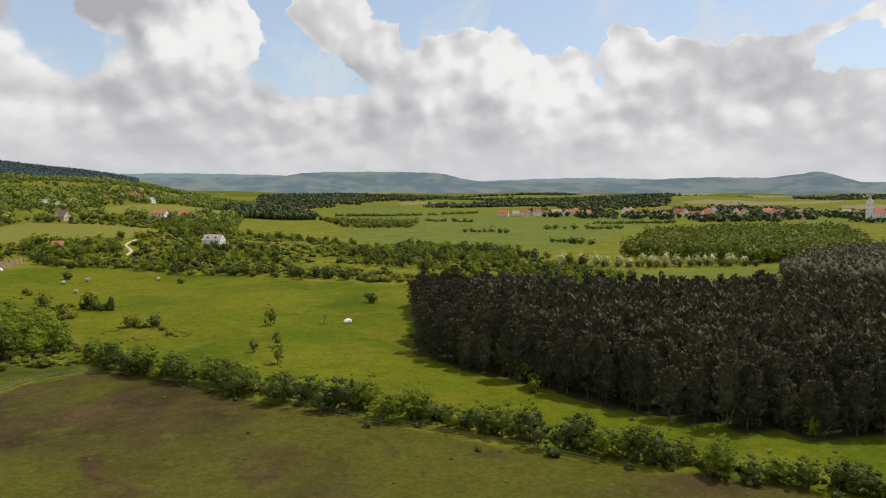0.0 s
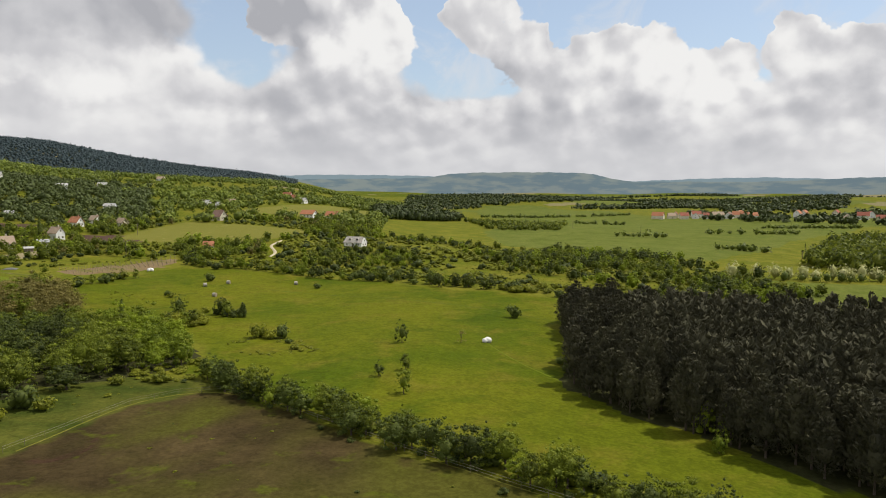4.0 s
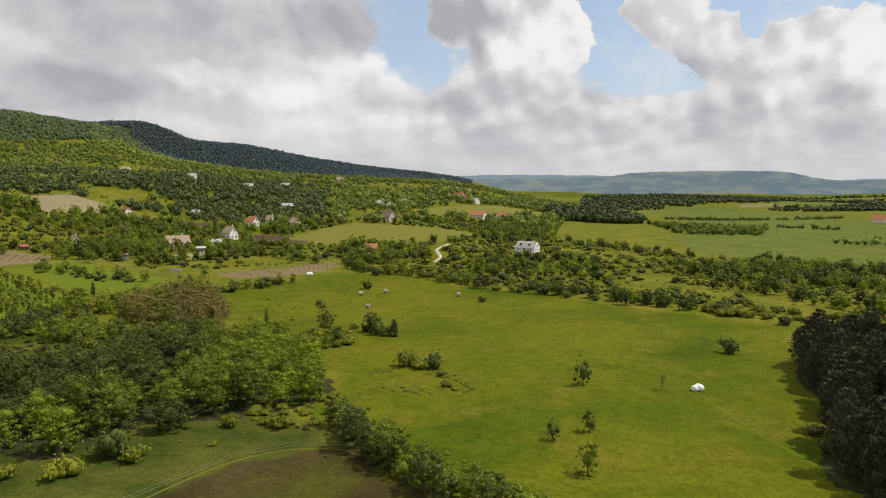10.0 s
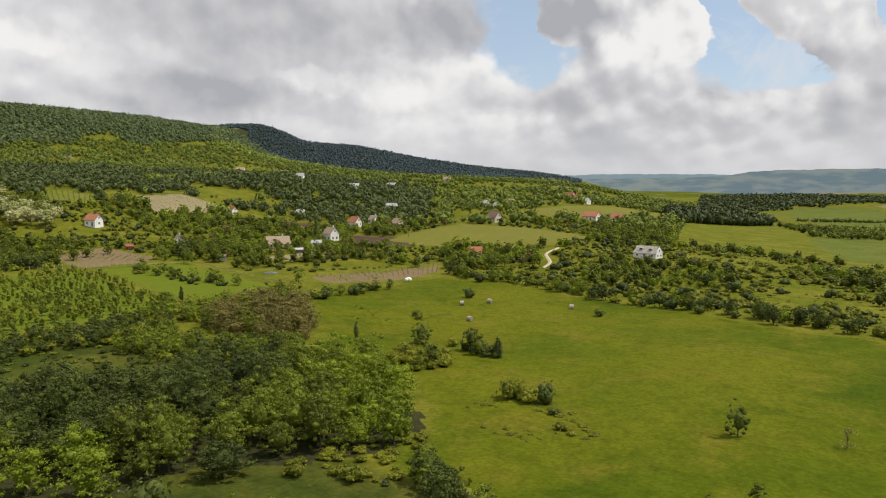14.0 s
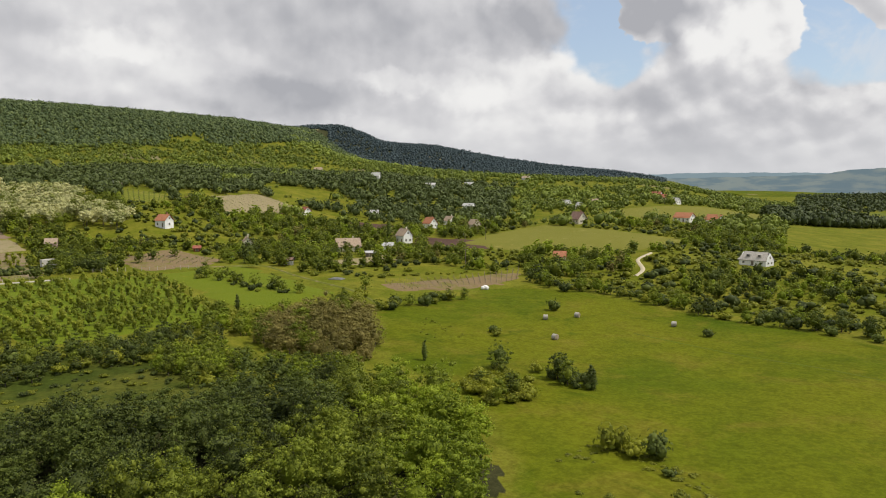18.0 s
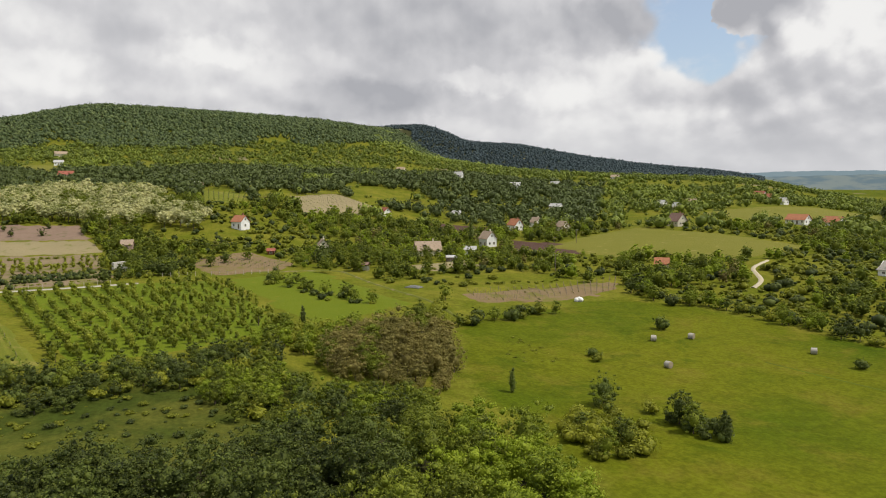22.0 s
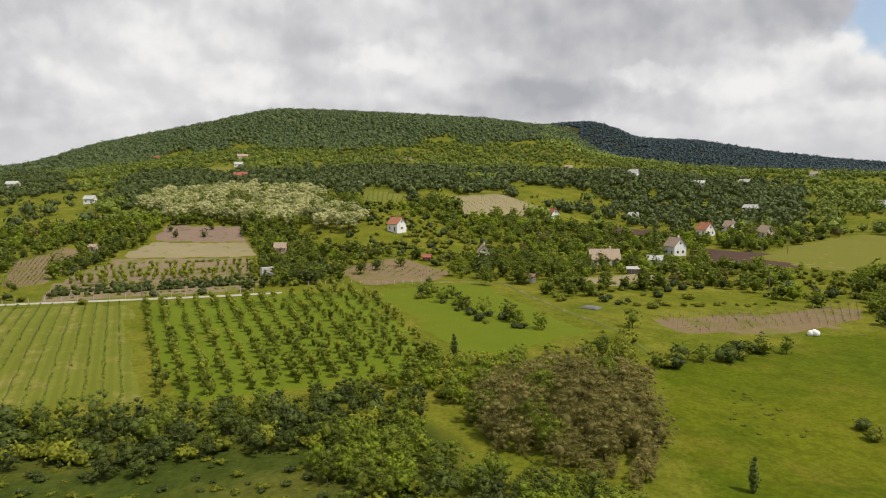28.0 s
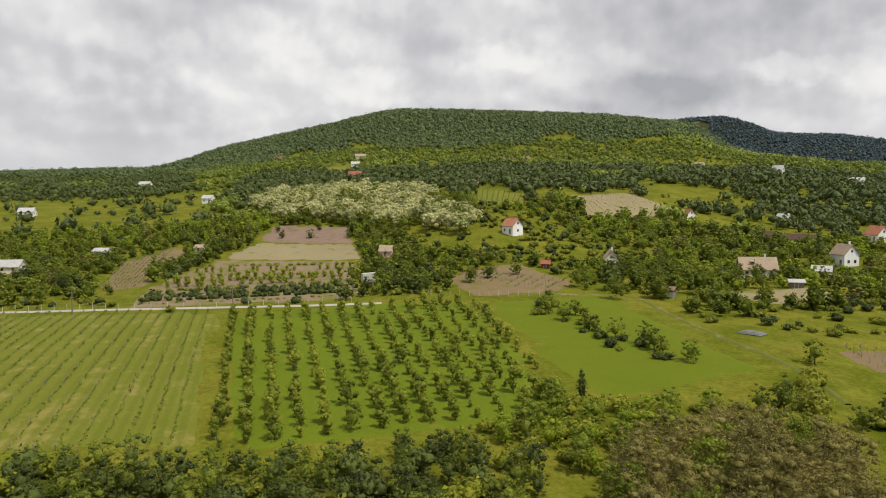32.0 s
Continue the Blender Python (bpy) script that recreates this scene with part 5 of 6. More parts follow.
def make_house(name, x, y, length, width, tall, rise, turn, roof, wall, label, extras, group=""):
    small = 1.05 if group else 0.86
    length, width, tall, rise = length * small, width * small, tall * (small + 0.05), rise * small
    keep_clear(x, y, max(length, width) * 0.62 + 1.5)
    root = new(name)
    root.empty_display_size = 1
    tagged(root, label, "house" if name != "shed" else "shed", group)
    t = radians(turn)
    corners = [(x + a * length / 2 * math.cos(t) - b * width / 2 * math.sin(t), y + a * length / 2 * math.sin(t) + b * width / 2 * math.cos(t)) for a in (-1, 1) for b in (-1, 1)]
    base = float(np.mean([ground(*c) for c in corners])) + 0.1
    root.matrix_basis = pose(x, y, base, 0, 0, turn)
    part("wall", house_walls(length, width, tall, rise), wall, root)
    r = part("roof", gable_roof(length, width, rise, half_hip=1.2 if roof == "thatch" else 0.0), roof, root)
    r.location.z = tall
    if "chimney" in extras:
        part("chimney", boxes(((0.6, 0.6, 1.6), (length * 0.22, 0.3, tall + rise + 0.2), 0.03), ((0.75, 0.75, 0.12), (length * 0.22, 0.3, tall + rise + 1.02), 0.02)), "brick_chimney" if roof != "old_tile" else "cream_plaster", r)
        r.children[-1].location.z = -tall
    if "dormer" in extras:
        for k in ((-0.2, 0.22) if "dormers" in extras else (-0.16,)):
            for s in (-1,):
                bm = boxes(((1.5, 1.9, 1.0), (length * k, s * width * 0.24, rise * 0.55), 0.15))
                part("dormer", bm, roof, r)
                part("dormer_window", boxes(((0.9, 0.06, 0.45), (length * k, s * (width * 0.24 + 0.97), rise * 0.55 + 0.05))), "window_glass", r)
    z = 1.5 if tall > 2.3 else 1.0
    n = max(1, int(length / (6.0 if group else 2.8)))
    for s in (-1, 1):
        for k in range(n):
            px = (k + 0.5) / n * length - length / 2
            if s == -1 and k == n // 2:
                d = part("door", boxes(((0.95, 0.07, 2.0 if tall > 2.3 else 1.6), (0, 0, 0), 0.01)), "old_wood", root)
                d.matrix_basis = Matrix.Translation((px, s * (width / 2 + 0.02), 1.0 if tall > 2.3 else 0.8))
                part("door_frame", boxes(((0.1, 0.09, 2.1), (-0.53, 0, 0.02)), ((0.1, 0.09, 2.1), (0.53, 0, 0.02)), ((1.16, 0.09, 0.1), (0, 0, 1.06))), "window_frame_paint", d)
                if tall <= 2.3:
                    d.children[-1].scale.z = 0.8
            else:
                window(root, (px, s * (width / 2 + 0.03), z), 0 if s > 0 else math.pi, 0.8, 1.0 if tall > 2.3 else 0.6)
        for off in ((-0.22, 0.22) if width > 5.5 and not group else (0,)):
            window(root, (s * (length / 2 + 0.03), off * width, z), -math.pi / 2 if s > 0 else math.pi / 2, 0.8, 1.0 if tall > 2.3 else 0.6)
        if rise > 2.4:
            window(root, (s * (length / 2 + 0.03), 0, tall + rise * 0.32), -math.pi / 2 if s > 0 else math.pi / 2, 0.7, 0.8)
    return root


for row in HOUSES:
    make_house(*row)

# the village on the plain: streets of small houses
village_rng = random.Random(5)
VILLAGE = [(92, 1090), (112, 1105), (128, 1095), (146, 1110), (160, 1098), (178, 1120), (190, 1100), (205, 1118), (222, 1108), (120, 1128), (150, 1135), (182, 1140), (212, 1138), (288, 1130), (300, 1142), (318, 1020), (362, 1026), (392, 1060), (430, 1040), (455, 1075), (470, 1030), (500, 1060), (520, 1030), (380, 1120), (420, 1130), (460, 1120), (505, 1110), (545, 1085), (560, 1040), (345, 1150), (585, 1010), (600, 1060), (610, 990), (392, 705), (640, 1020), (480, 960), (450, 985), (355, 1075), (405, 1090), (440, 1160), (525, 1150), (575, 1120)]
for x, y in VILLAGE:
    g = village_rng.random()
    roof, wall = village_rng.choice(["red_tile", "old_tile", "orange_tile", "brown_tile", "red_tile"]), village_rng.choice(["white_plaster", "white_plaster", "cream_plaster"])
    make_house("house", x, y, 10 + 6 * village_rng.random(), 8.5, 3.2 + 2 * village_rng.random(), 3.6 + village_rng.random(), village_rng.choice([-20, 10, 60, 80]), roof, wall, "village house with pale walls and a " + {"red_tile": "red", "old_tile": "faded", "orange_tile": "orange", "brown_tile": "brown"}[roof] + " tiled roof", "", "village houses")


def make_church(x, y):
    keep_clear(x, y, 18)
    root = new("church")
    tagged(root, "white village church with a tall spired tower", "church")
    root.matrix_basis = pose(x, y, ground(x, y), 0, 0, 25)
    part("nave", house_walls(24, 11, 8, 5), "white_plaster", root)
    r = part("roof", gable_roof(24, 11, 5), "red_tile", root)
    r.location.z = 8
    tower = part("tower", boxes(((6, 6, 23), (-14.6, 0, 11), 0.1), ((6.6, 6.6, 0.5), (-14.6, 0, 22.6), 0.1), ((6.4, 6.4, 0.4), (-14.6, 0, 14), 0.05)), "white_plaster", root)
    bm = bmesh.new()
    for r1, r2, z1, z2 in ((3.4, 2.2, 22.8, 24.6), (2.2, 1.2, 24.6, 26.5), (1.2, 1.25, 26.5, 28.5), (1.4, 0.05, 28.5, 35)):
        bmesh.ops.create_cone(bm, cap_ends=True, segments=8, radius1=r1, radius2=r2, depth=z2 - z1, matrix=Matrix.Translation((-14.6, 0, (z1 + z2) / 2)))
    part("spire", bm, "grey_roof", tower)
    for z in (7, 12, 18):
        window(root, (-14.6, -3.04, z), math.pi, 1.0, 2.0)
        window(root, (-17.64, 0, z), math.pi / 2, 1.0, 2.0)
    for k in (-6, 0, 6):
        window(root, (k, -5.54, 4.5), math.pi, 1.1, 3.0)


make_church(548, 900)

# ---- pine plantation ----
pts = scatter(PINES, 3.9, 0.48)
front = np.minimum(from_line(PINES[:9] + [], pts[:, 0], pts[:, 1]), from_line(PINES[14:] + PINES[:1], pts[:, 0], pts[:, 1]))
order = np.argsort(front)
for x, y in pts[order[:290]]:
    grow("pine", x, y, rng.uniform(0.75, 1.1), rng.uniform(0.88, 1.16))


def massed_pines(rows):
    vs, fs, n = [], [], 0
    base = []
    for k in range(3):
        g = np.random.default_rng(50 + k)
        base.append(together(pine_mesh(g, count=300, size=0.36), stem([(0, 0, -0.4, 0.2), (0, 0, 6, 0.14)], 4)))
    for i, (x, y) in enumerate(rows):
        v, f = base[i % 3]
        t, s, q = rng.uniform(0, 6.28), rng.uniform(0.75, 1.1), rng.uniform(0.88, 1.16)
        w = np.stack([(v[:, 0] * math.cos(t) - v[:, 1] * math.sin(t)) * s + x, (v[:, 0] * math.sin(t) + v[:, 1] * math.cos(t)) * s + y, v[:, 2] * s * q], 1)
        w[:, 2] += ground(x, y)
        vs.append(w)
        fs.append(f + n)
        n += len(v)
    return tagged(new("pine_plantation", mesh_of("pine_plantation", np.concatenate(vs), np.concatenate(fs), "needle")), "dense interior of a dark pine plantation", "forest", kind="stuff")


massed_pines(pts[order[290:]])

for x, y, k in ((17.5, 149.5, 0.6), (20.5, 147, 0.5), (62, 116.5, 0.4)):
    grow("bright", x, y, k, 1.5)

# ---- grove, thicket, hedges and single trees ----
for x, y in scatter(GROVE, 5.3):
    # tree colour carries cloud shade to the west and near side, sunlight east
    shade = wobble(x, y, 14, 3.0) + 0.6 * (x > -118) - 0.55 * (y < 152) - 0.2 * (x < -130)
    kind = "bright" if shade > 0.45 else "dark" if shade < -0.15 else "broad"
    grow(kind, x, y, rng.uniform(0.68, 1.14), rng.uniform(0.78, 1.1), group="grove beside the meadow")
for x, y in scatter(THICKET, 4.0):
    heart = max(0.0, 1 - math.hypot(x + 170, y - 211) / 26)
    grow("rust" if rng.random() < 0.9 else "broad", x, y, rng.uniform(0.3, 0.5) + 0.72 * heart, rng.uniform(0.85, 1.15), group="brownish thicket")

for x, y in scatter(THICKET, 3.0):
    if math.hypot(x + 170, y - 211) > 11:
        grow_far("rust" if rng.random() < 0.7 else "bush", x, y, rng.uniform(0.22, 0.36), rng.uniform(0.8, 1.1), True)


def along(line, gap):
    out = []
    for (ax, ay), (bx, by) in zip(line, line[1:]):
        n = max(1, int(math.hypot(bx - ax, by - ay) / gap))
        out += [(ax + (bx - ax) * (s + rng.uniform(-0.3, 0.3)) / n, ay + (by - ay) * (s + rng.uniform(-0.3, 0.3)) / n) for s in range(n)]
    return out


for x, y in along(HEDGE, 2.0):
    kind = ("broad", "broad", "dark", "dark", "bright")[int(rng.integers(5))]
    grow(kind, x + rng.normal(0, 1.0), y + rng.normal(0.6, 1.0), rng.uniform(0.5, 0.86), rng.uniform(0.8, 1.05), group="hedge along the paddock")
for x, y in along([(px + 1.0, py + 2.6) for px, py in HEDGE], 2.2):
    grow_far("bush" if rng.random() < 0.5 else "darkbush", x + rng.normal(0, 1), y + rng.normal(0, 0.8), rng.uniform(0.6, 1.2))
for x, y in along([(px - 1.4, py - 2.6) for px, py in HEDGE], 7.0):
    grow_far("darkbush", x + rng.normal(0, 1), y + rng.normal(0, 0.6), rng.uniform(0.3, 0.8), 0.8, True)
NORTH_EDGE = [(-181, 240), (-180, 256), (-181, 276)]
for x, y in along(NORTH_EDGE, 2.2):
    kind = ("broad", "bush", "darkbush", "broad")[int(rng.integers(4))]
    grow(kind, x + rng.normal(0, 1.4), y, rng.uniform(0.36, 0.52) if kind == "broad" else rng.uniform(0.9, 1.5))
for x, y in along([(-196, 247), (-187, 238), (-181, 234)], 2.2):
    grow("bush", x + rng.normal(0, 1.2), y + rng.normal(0, 1.2), rng.uniform(0.9, 1.5), 1.1)
EDGE = [(-178, 314), (-160, 313), (-145, 309), (-129, 306), (-112, 300), (-95, 298), (-75, 296), (-56, 291), (-38, 288), (-14, 284)]
for x, y in along(EDGE, 2.5):
    kind = ("broad", "dark", "darkbush", "bush", "bright")[int(rng.integers(5))]
    k = rng.uniform(0.42, 0.75) if kind in ("broad", "dark", "bright") else rng.uniform(0.8, 1.5)
    grow(kind, x + rng.normal(0, 1.8), y + rng.normal(1.5, 2.2), k)
for x, y in scatter([(-180, 316), (-165, 345), (-195, 362), (-205, 345), (-196, 338), (-184, 320)], 6.5):
    if free(x, y):
        grow(("broad", "dark", "bright")[int(rng.integers(3))], x, y, rng.uniform(0.5, 0.75))

# single trees and bushes on the meadow: kind, x, y, size
for kind, x, y, k, tall in (("dark", -47.8, 195.4, 0.52, 1.35), ("broad", -36.5, 154.7, 0.5, 1.25), ("dark", -44.5, 164.5, 0.36, 1.1), ("broad", -40.3, 170.5, 0.38, 1.15), ("bright", 18.3, 140.2, 0.42, 1.3), ("darkbush", -24.4, 239.8, 1.35, 1.25), ("bare", -33.8, 201, 1.0, 1.0), ("darkbush", -148.2, 279, 1.25, 1.1), ("darkbush", -102.5, 276.3, 0.85, 1.0), ("darkbush", -145.5, 246, 0.8, 1), ("bush", -142.5, 243, 0.9, 1.1), ("dark", -125.5, 220.8, 0.72, 1.05), ("broad", -122, 216.5, 0.5, 0.9), ("slim", -104.2, 220.5, 0.72, 0.72), ("slim", -103, 219.6, 0.6, 0.8), ("dark", -112, 221.8, 0.66, 1.15), ("broad", -108.3, 219.3, 0.55, 1.1), ("dark", -110.2, 222.6, 0.5, 1.1), ("bush", -117.5, 223, 0.9, 1.2), ("bright", -116, 211.5, 0.5, 0.9), ("broad", -120.5, 208.5, 0.52, 0.7), ("bush", -116.5, 206, 1.5, 1.1), ("bush", -123, 211, 1.3, 1.0), ("broad", -111.8, 207, 0.52, 1.05), ("broad", -111.8, 201.6, 0.5, 1.15), ("dark", -114.3, 209.5, 0.45, 1.0), ("slim", -140.7, 214.5, 0.55, 0.95), ("bush", -86, 195, 1.7, 1.3), ("darkbush", -80.3, 196.2, 1.15, 1.3), ("bush", -83, 194.4, 1.2, 1.1), ("darkbush", -76.4, 191.5, 0.6, 0.8), ("bush", -72, 185, 0.8, 0.95), ("bush", -70, 184, 0.55, 0.6), ("darkbush", -6, 183, 1.1, 1.0), ("darkbush", -8, 190, 0.9, 0.9), ("bush", -158, 312, 0.9, 1)):
    grow(kind, x, y, k, tall)
for x, y in scatter([(-91, 187), (-82, 178), (-70, 177), (-63, 184), (-74, 194), (-80, 198), (-91, 196)], 1.9):
    if wobble(x, y, 4, 2.0) > 0.0:
        grow_far("bush", x, y, rng.uniform(0.16, 0.5), 0.5, True)
for x, y in scatter([(-124, 206), (-113, 199), (-109, 206), (-113, 215), (-121, 219), (-126, 213)], 2.6):
    grow("bush", x, y, rng.uniform(0.7, 1.2), rng.uniform(0.8, 1.2))
for x, y in scatter([(-115, 222), (-106, 217), (-103, 220), (-108, 225)], 2.4):
    grow("darkbush", x, y, rng.uniform(0.6, 0.9), 1.1)
for x, y in scatter([(-165, 236), (-150, 228), (-146, 238), (-158, 246), (-170, 246)], 2.4):
    if rng.random() < 0.5:
        grow_far("bush", x, y, rng.uniform(0.15, 0.35), 0.6, True)
for kind, x, y, k, tall in (("dark", -100.5, 142.5, 0.98, 0.72), ("darkbush", -99.5, 130.5, 1.6, 1.15), ("bush", -95.3, 131.5, 1.35, 1.0), ("bush", -98.8, 122.2, 1.3, 1.15), ("bush", -90.5, 141, 0.5, 0.8), ("bush", -94, 148.5, 1.0, 1.0), ("bush", -86, 152, 1.1, 1.0), ("bush", -105, 118, 1.1, 1.0)):
    grow(kind, x, y, k, tall)
for x, y in scatter([(-98, 150), (-82, 152), (-78, 160), (-90, 172), (-96, 160)], 3.0):
    grow("bush", x, y, rng.uniform(0.35, 0.8), 0.8)

for x, y in scatter([(-82, 135), (-70, 147), (-40, 130), (10, 105), (30, 80), (-20, 70), (-70, 80)], 6.5):
    if rng.random() < 0.3:
        grow_far("bush" if rng.random() < 0.6 else "darkbush", x, y, rng.uniform(0.08, 0.26), 0.7, True)
for x, y in scatter([(-110, 118), (-86, 140), (-74, 152), (-92, 152), (-104, 138), (-116, 116)], 4.0):
    if rng.random() < 0.5:
        grow_far("bush", x, y, rng.uniform(0.1, 0.35), 0.6, True)

# low growth in the hollow beside the grove
for x, y in scatter(HOLLOW, 3.4):
    if not inside(GROVE, x, y) and wobble(x, y, 9, 4.0) > -0.1:
        grow_far("bush" if rng.random() < 0.5 else "darkbush", x, y, rng.uniform(0.15, 0.6), 0.7, True)
# low wood between orchard, vineyard and grove
LOW_WOOD = [(-208, 112), (-207, 144), (-200, 156), (-197, 183), (-188, 194), (-176, 190), (-178, 168), (-182, 155), (-189, 140), (-194, 112)]
for x, y in scatter(LOW_WOOD, 3.6):
    kind = ("broad", "dark", "darkbush", "bush", "dark")[int(rng.integers(5))]
    grow(kind, x, y, rng.uniform(0.36, 0.58) if kind in ("broad", "bright", "dark") else rng.uniform(0.9, 1.5))
for x, y in scatter([(-178, 172), (-177, 188), (-166, 186), (-159, 180), (-162, 170), (-171, 170)], 3.4):
    grow("bright" if rng.random() < 0.75 else "broad", x, y, rng.uniform(0.42, 0.62))
for x, y in ((-184, 150), (-183, 153), (-180, 151), (-181, 147), (-186, 157)):
    grow("dark", x, y, rng.uniform(0.42, 0.56), 0.85)
for x, y in scatter([(-184, 138), (-168, 165), (-158, 160), (-160, 132), (-172, 112), (-184, 114)], 6.0):
    if rng.random() < 0.35:
        grow_far("bush", x, y, rng.uniform(0.3, 0.7), 0.6, True)
for x, y in scatter([(-160, 186), (-146, 198), (-138, 196), (-146, 182), (-156, 178)], 3.6):
    grow(("broad", "bright", "dark")[int(rng.integers(3))], x, y, rng.uniform(0.4, 0.65))
for x, y in scatter([(-200, 190), (-202, 208), (-192, 226), (-186, 214), (-177, 197), (-186, 193)], 3.6):
    kind = ("broad", "bright", "bush", "bush", "bright")[int(rng.integers(5))]
    grow(kind, x, y, rng.uniform(0.35, 0.6) if kind != "bush" else rng.uniform(0.8, 1.4), group="bushes below the orchard")
for x, y in scatter([(-176, 190), (-166, 186), (-150, 196), (-143, 190), (-143, 176), (-160, 168), (-176, 172)], 4.2):
    kind = ("broad", "bright", "bush")[int(rng.integers(3))]
    grow(kind, x, y, rng.uniform(0.35, 0.55) if kind != "bush" else rng.uniform(0.8, 1.4), group="bushes beside the grove")
for x, y in along([(-206, 206), (-200, 214), (-194, 222), (-186, 236)], 3.2):
    grow("bush" if rng.random() < 0.6 else "broad", x, y, rng.uniform(0.5, 0.9) if rng.random() < 0.5 else 0.5)

# orchard rows: from the road down to the wood
ends_top = [(-292.5, 165), (-281, 225)]
ends_low = [(-207, 157), (-203, 208)]
ROWS = 15
count = 0
for k in range(ROWS):
    u = (k + 0.1) / (ROWS - 0.8)
    ax, ay = ends_top[0][0] + u * (ends_top[1][0] - ends_top[0][0]), ends_top[0][1] + u * (ends_top[1][1] - ends_top[0][1])
    bx, by = ends_low[0][0] + u * (ends_low[1][0] - ends_low[0][0]), ends_low[0][1] + u * (ends_low[1][1] - ends_low[0][1])
    n = int(math.hypot(bx - ax, by - ay) / (2.6 if k in (0, 1) else 3.7))
    for s in range(n + 1):
        if rng.random() < 0.1 and k > 1:
            continue
        v = s / n
        x, y = ax + (bx - ax) * v + rng.normal(0, 0.3), ay + (by - ay) * v + rng.normal(0, 0.25)
        if rng.random() < 0.09:
            grow("broad", x, y, rng.uniform(0.3, 0.45), 1.2, group="orchard rows")
        else:
            grow("small", x, y, rng.uniform(0.5, 1.15) + 0.5 * rng.random() ** 3, rng.uniform(0.75, 1.15), group="orchard rows")
grow("slim", -204, 210.2, 0.62, 0.95)


def post_mesh(tall, wide, material):
    bm = boxes(((wide, wide, tall + 0.5), (0, 0, tall / 2 - 0.25), wide * 0.15))
    mesh = bpy.data.meshes.new("post")
    bm.to_mesh(mesh)
    bm.free()
    mesh.materials.append(MATS[material])
    return mesh


def vine_rows(name, corners, rows, plant_gap, leafy, post_gap, label, leaf="vine_leaf", tall=1.0):
    """Vine rows between two edges (first pair: the tops, second pair: the feet): shoots, posts and two wires, one mesh each."""
    (a0, a1), (b0, b1) = corners
    vs, fs, n = [], [], 0
    pv, pf, m = [], [], 0
    cube = np.array([(x, y, z) for z in (0, 1) for x, y in ((-1, -1), (1, -1), (1, 1), (-1, 1))], float)
    sides = np.array([(0, 1, 5), (0, 5, 4), (1, 2, 6), (1, 6, 5), (2, 3, 7), (2, 7, 6), (3, 0, 4), (3, 4, 7), (4, 5, 6), (4, 6, 7)])
    for k in range(rows):
        u = (k + 0.5) / rows
        ax, ay = a0[0] + u * (a1[0] - a0[0]), a0[1] + u * (a1[1] - a0[1])
        bx, by = b0[0] + u * (b1[0] - b0[0]), b0[1] + u * (b1[1] - b0[1])
        far = math.hypot(bx - ax, by - ay)
        t = np.arange(0, far, plant_gap) / far
        x, y = ax + (bx - ax) * t + rng.normal(0, 0.12, len(t)), ay + (by - ay) * t + rng.normal(0, 0.12, len(t))
        z = height(x, y)
        keep = rng.random(len(t)) < leafy
        for px, py, pz in zip(x[keep], y[keep], z[keep]):
            lob = [(px, py, pz + 0.55 * tall, 0.27 * rng.uniform(0.6, 1.2), 1.3 * tall)]
            v, f = leaves(rng, lob, 6, 0.2, 0.9)
            vs.append(v)
            fs.append(f + n)
            n += len(v)
        t = np.arange(0, far + 0.1, post_gap) / far
        x, y = ax + (bx - ax) * t, ay + (by - ay) * t
        for px, py, pz in zip(x, y, height(x, y)):
            h = rng.uniform(1.3, 1.7)
            pv.append(cube * [0.035, 0.035, h + 0.3] + [px, py, pz - 0.3] + np.outer(cube[:, 2], rng.normal(0, 0.06, 3)) * [1, 1, 0])
            pf.append(sides + m)
            m += 8
        for wz in (0.7, 1.15):
            seg = np.column_stack([x, y, height(x, y) + wz])
            for p, q in zip(seg, seg[1:]):
                pv.append(np.array([p - [0, 0, 0.012], q - [0, 0, 0.012], q + [0, 0, 0.012], p + [0, 0, 0.012], p + [0.02, 0, 0], q + [0.02, 0, 0], q, p]))
                pf.append(np.array([(0, 1, 2), (0, 2, 3), (3, 2, 5), (3, 5, 4)]) + m)
                m += 8
    if vs:
        tagged(new(name, mesh_of(name, np.concatenate(vs), np.concatenate(fs), leaf)), label, "vines", kind="stuff")
    tagged(new(name + "_posts", mesh_of(name + "_posts", np.concatenate(pv), np.concatenate(pf), "old_wood")), "wooden posts and wires of the vine rows", "posts", kind="stuff")


vine_rows("vines", (((-322, 97), (-297.5, 161)), ((-226, 86), (-209, 153))), 24, 0.9, 0.8, 9.0, "young vines in long rows on grass")
vine_rows("dry_vines", (((-212, 272), (-197, 334)), ((-198, 265), (-186, 316))), 22, 1.3, 0.25, 3.2, "sparse bare vines between many posts", "leaf_rust")
vine_rows("garden_vines", (((-332, 238), (-302, 266)), ((-322, 232), (-288, 250))), 12, 1.3, 0.4, 3.0, "young garden vines on bare soil")
vine_rows("slope_vines", (((-452, 354), (-474, 402)), ((-395, 332), (-432, 402))), 14, 2.0, 0.3, 8.0, "sparse vines on the pale slope")
vine_rows("hill_vines", (((-484, 311), (-448, 324)), ((-438, 291), (-422, 308))), 9, 1.0, 0.9, 6.0, "green vines on the slope", tall=1.2)
vine_rows("plot_vines", (((-404, 133), (-434, 152)), ((-352, 129), (-344, 140))), 9, 1.4, 0.5, 6.0, "brownish vines on a slope plot")

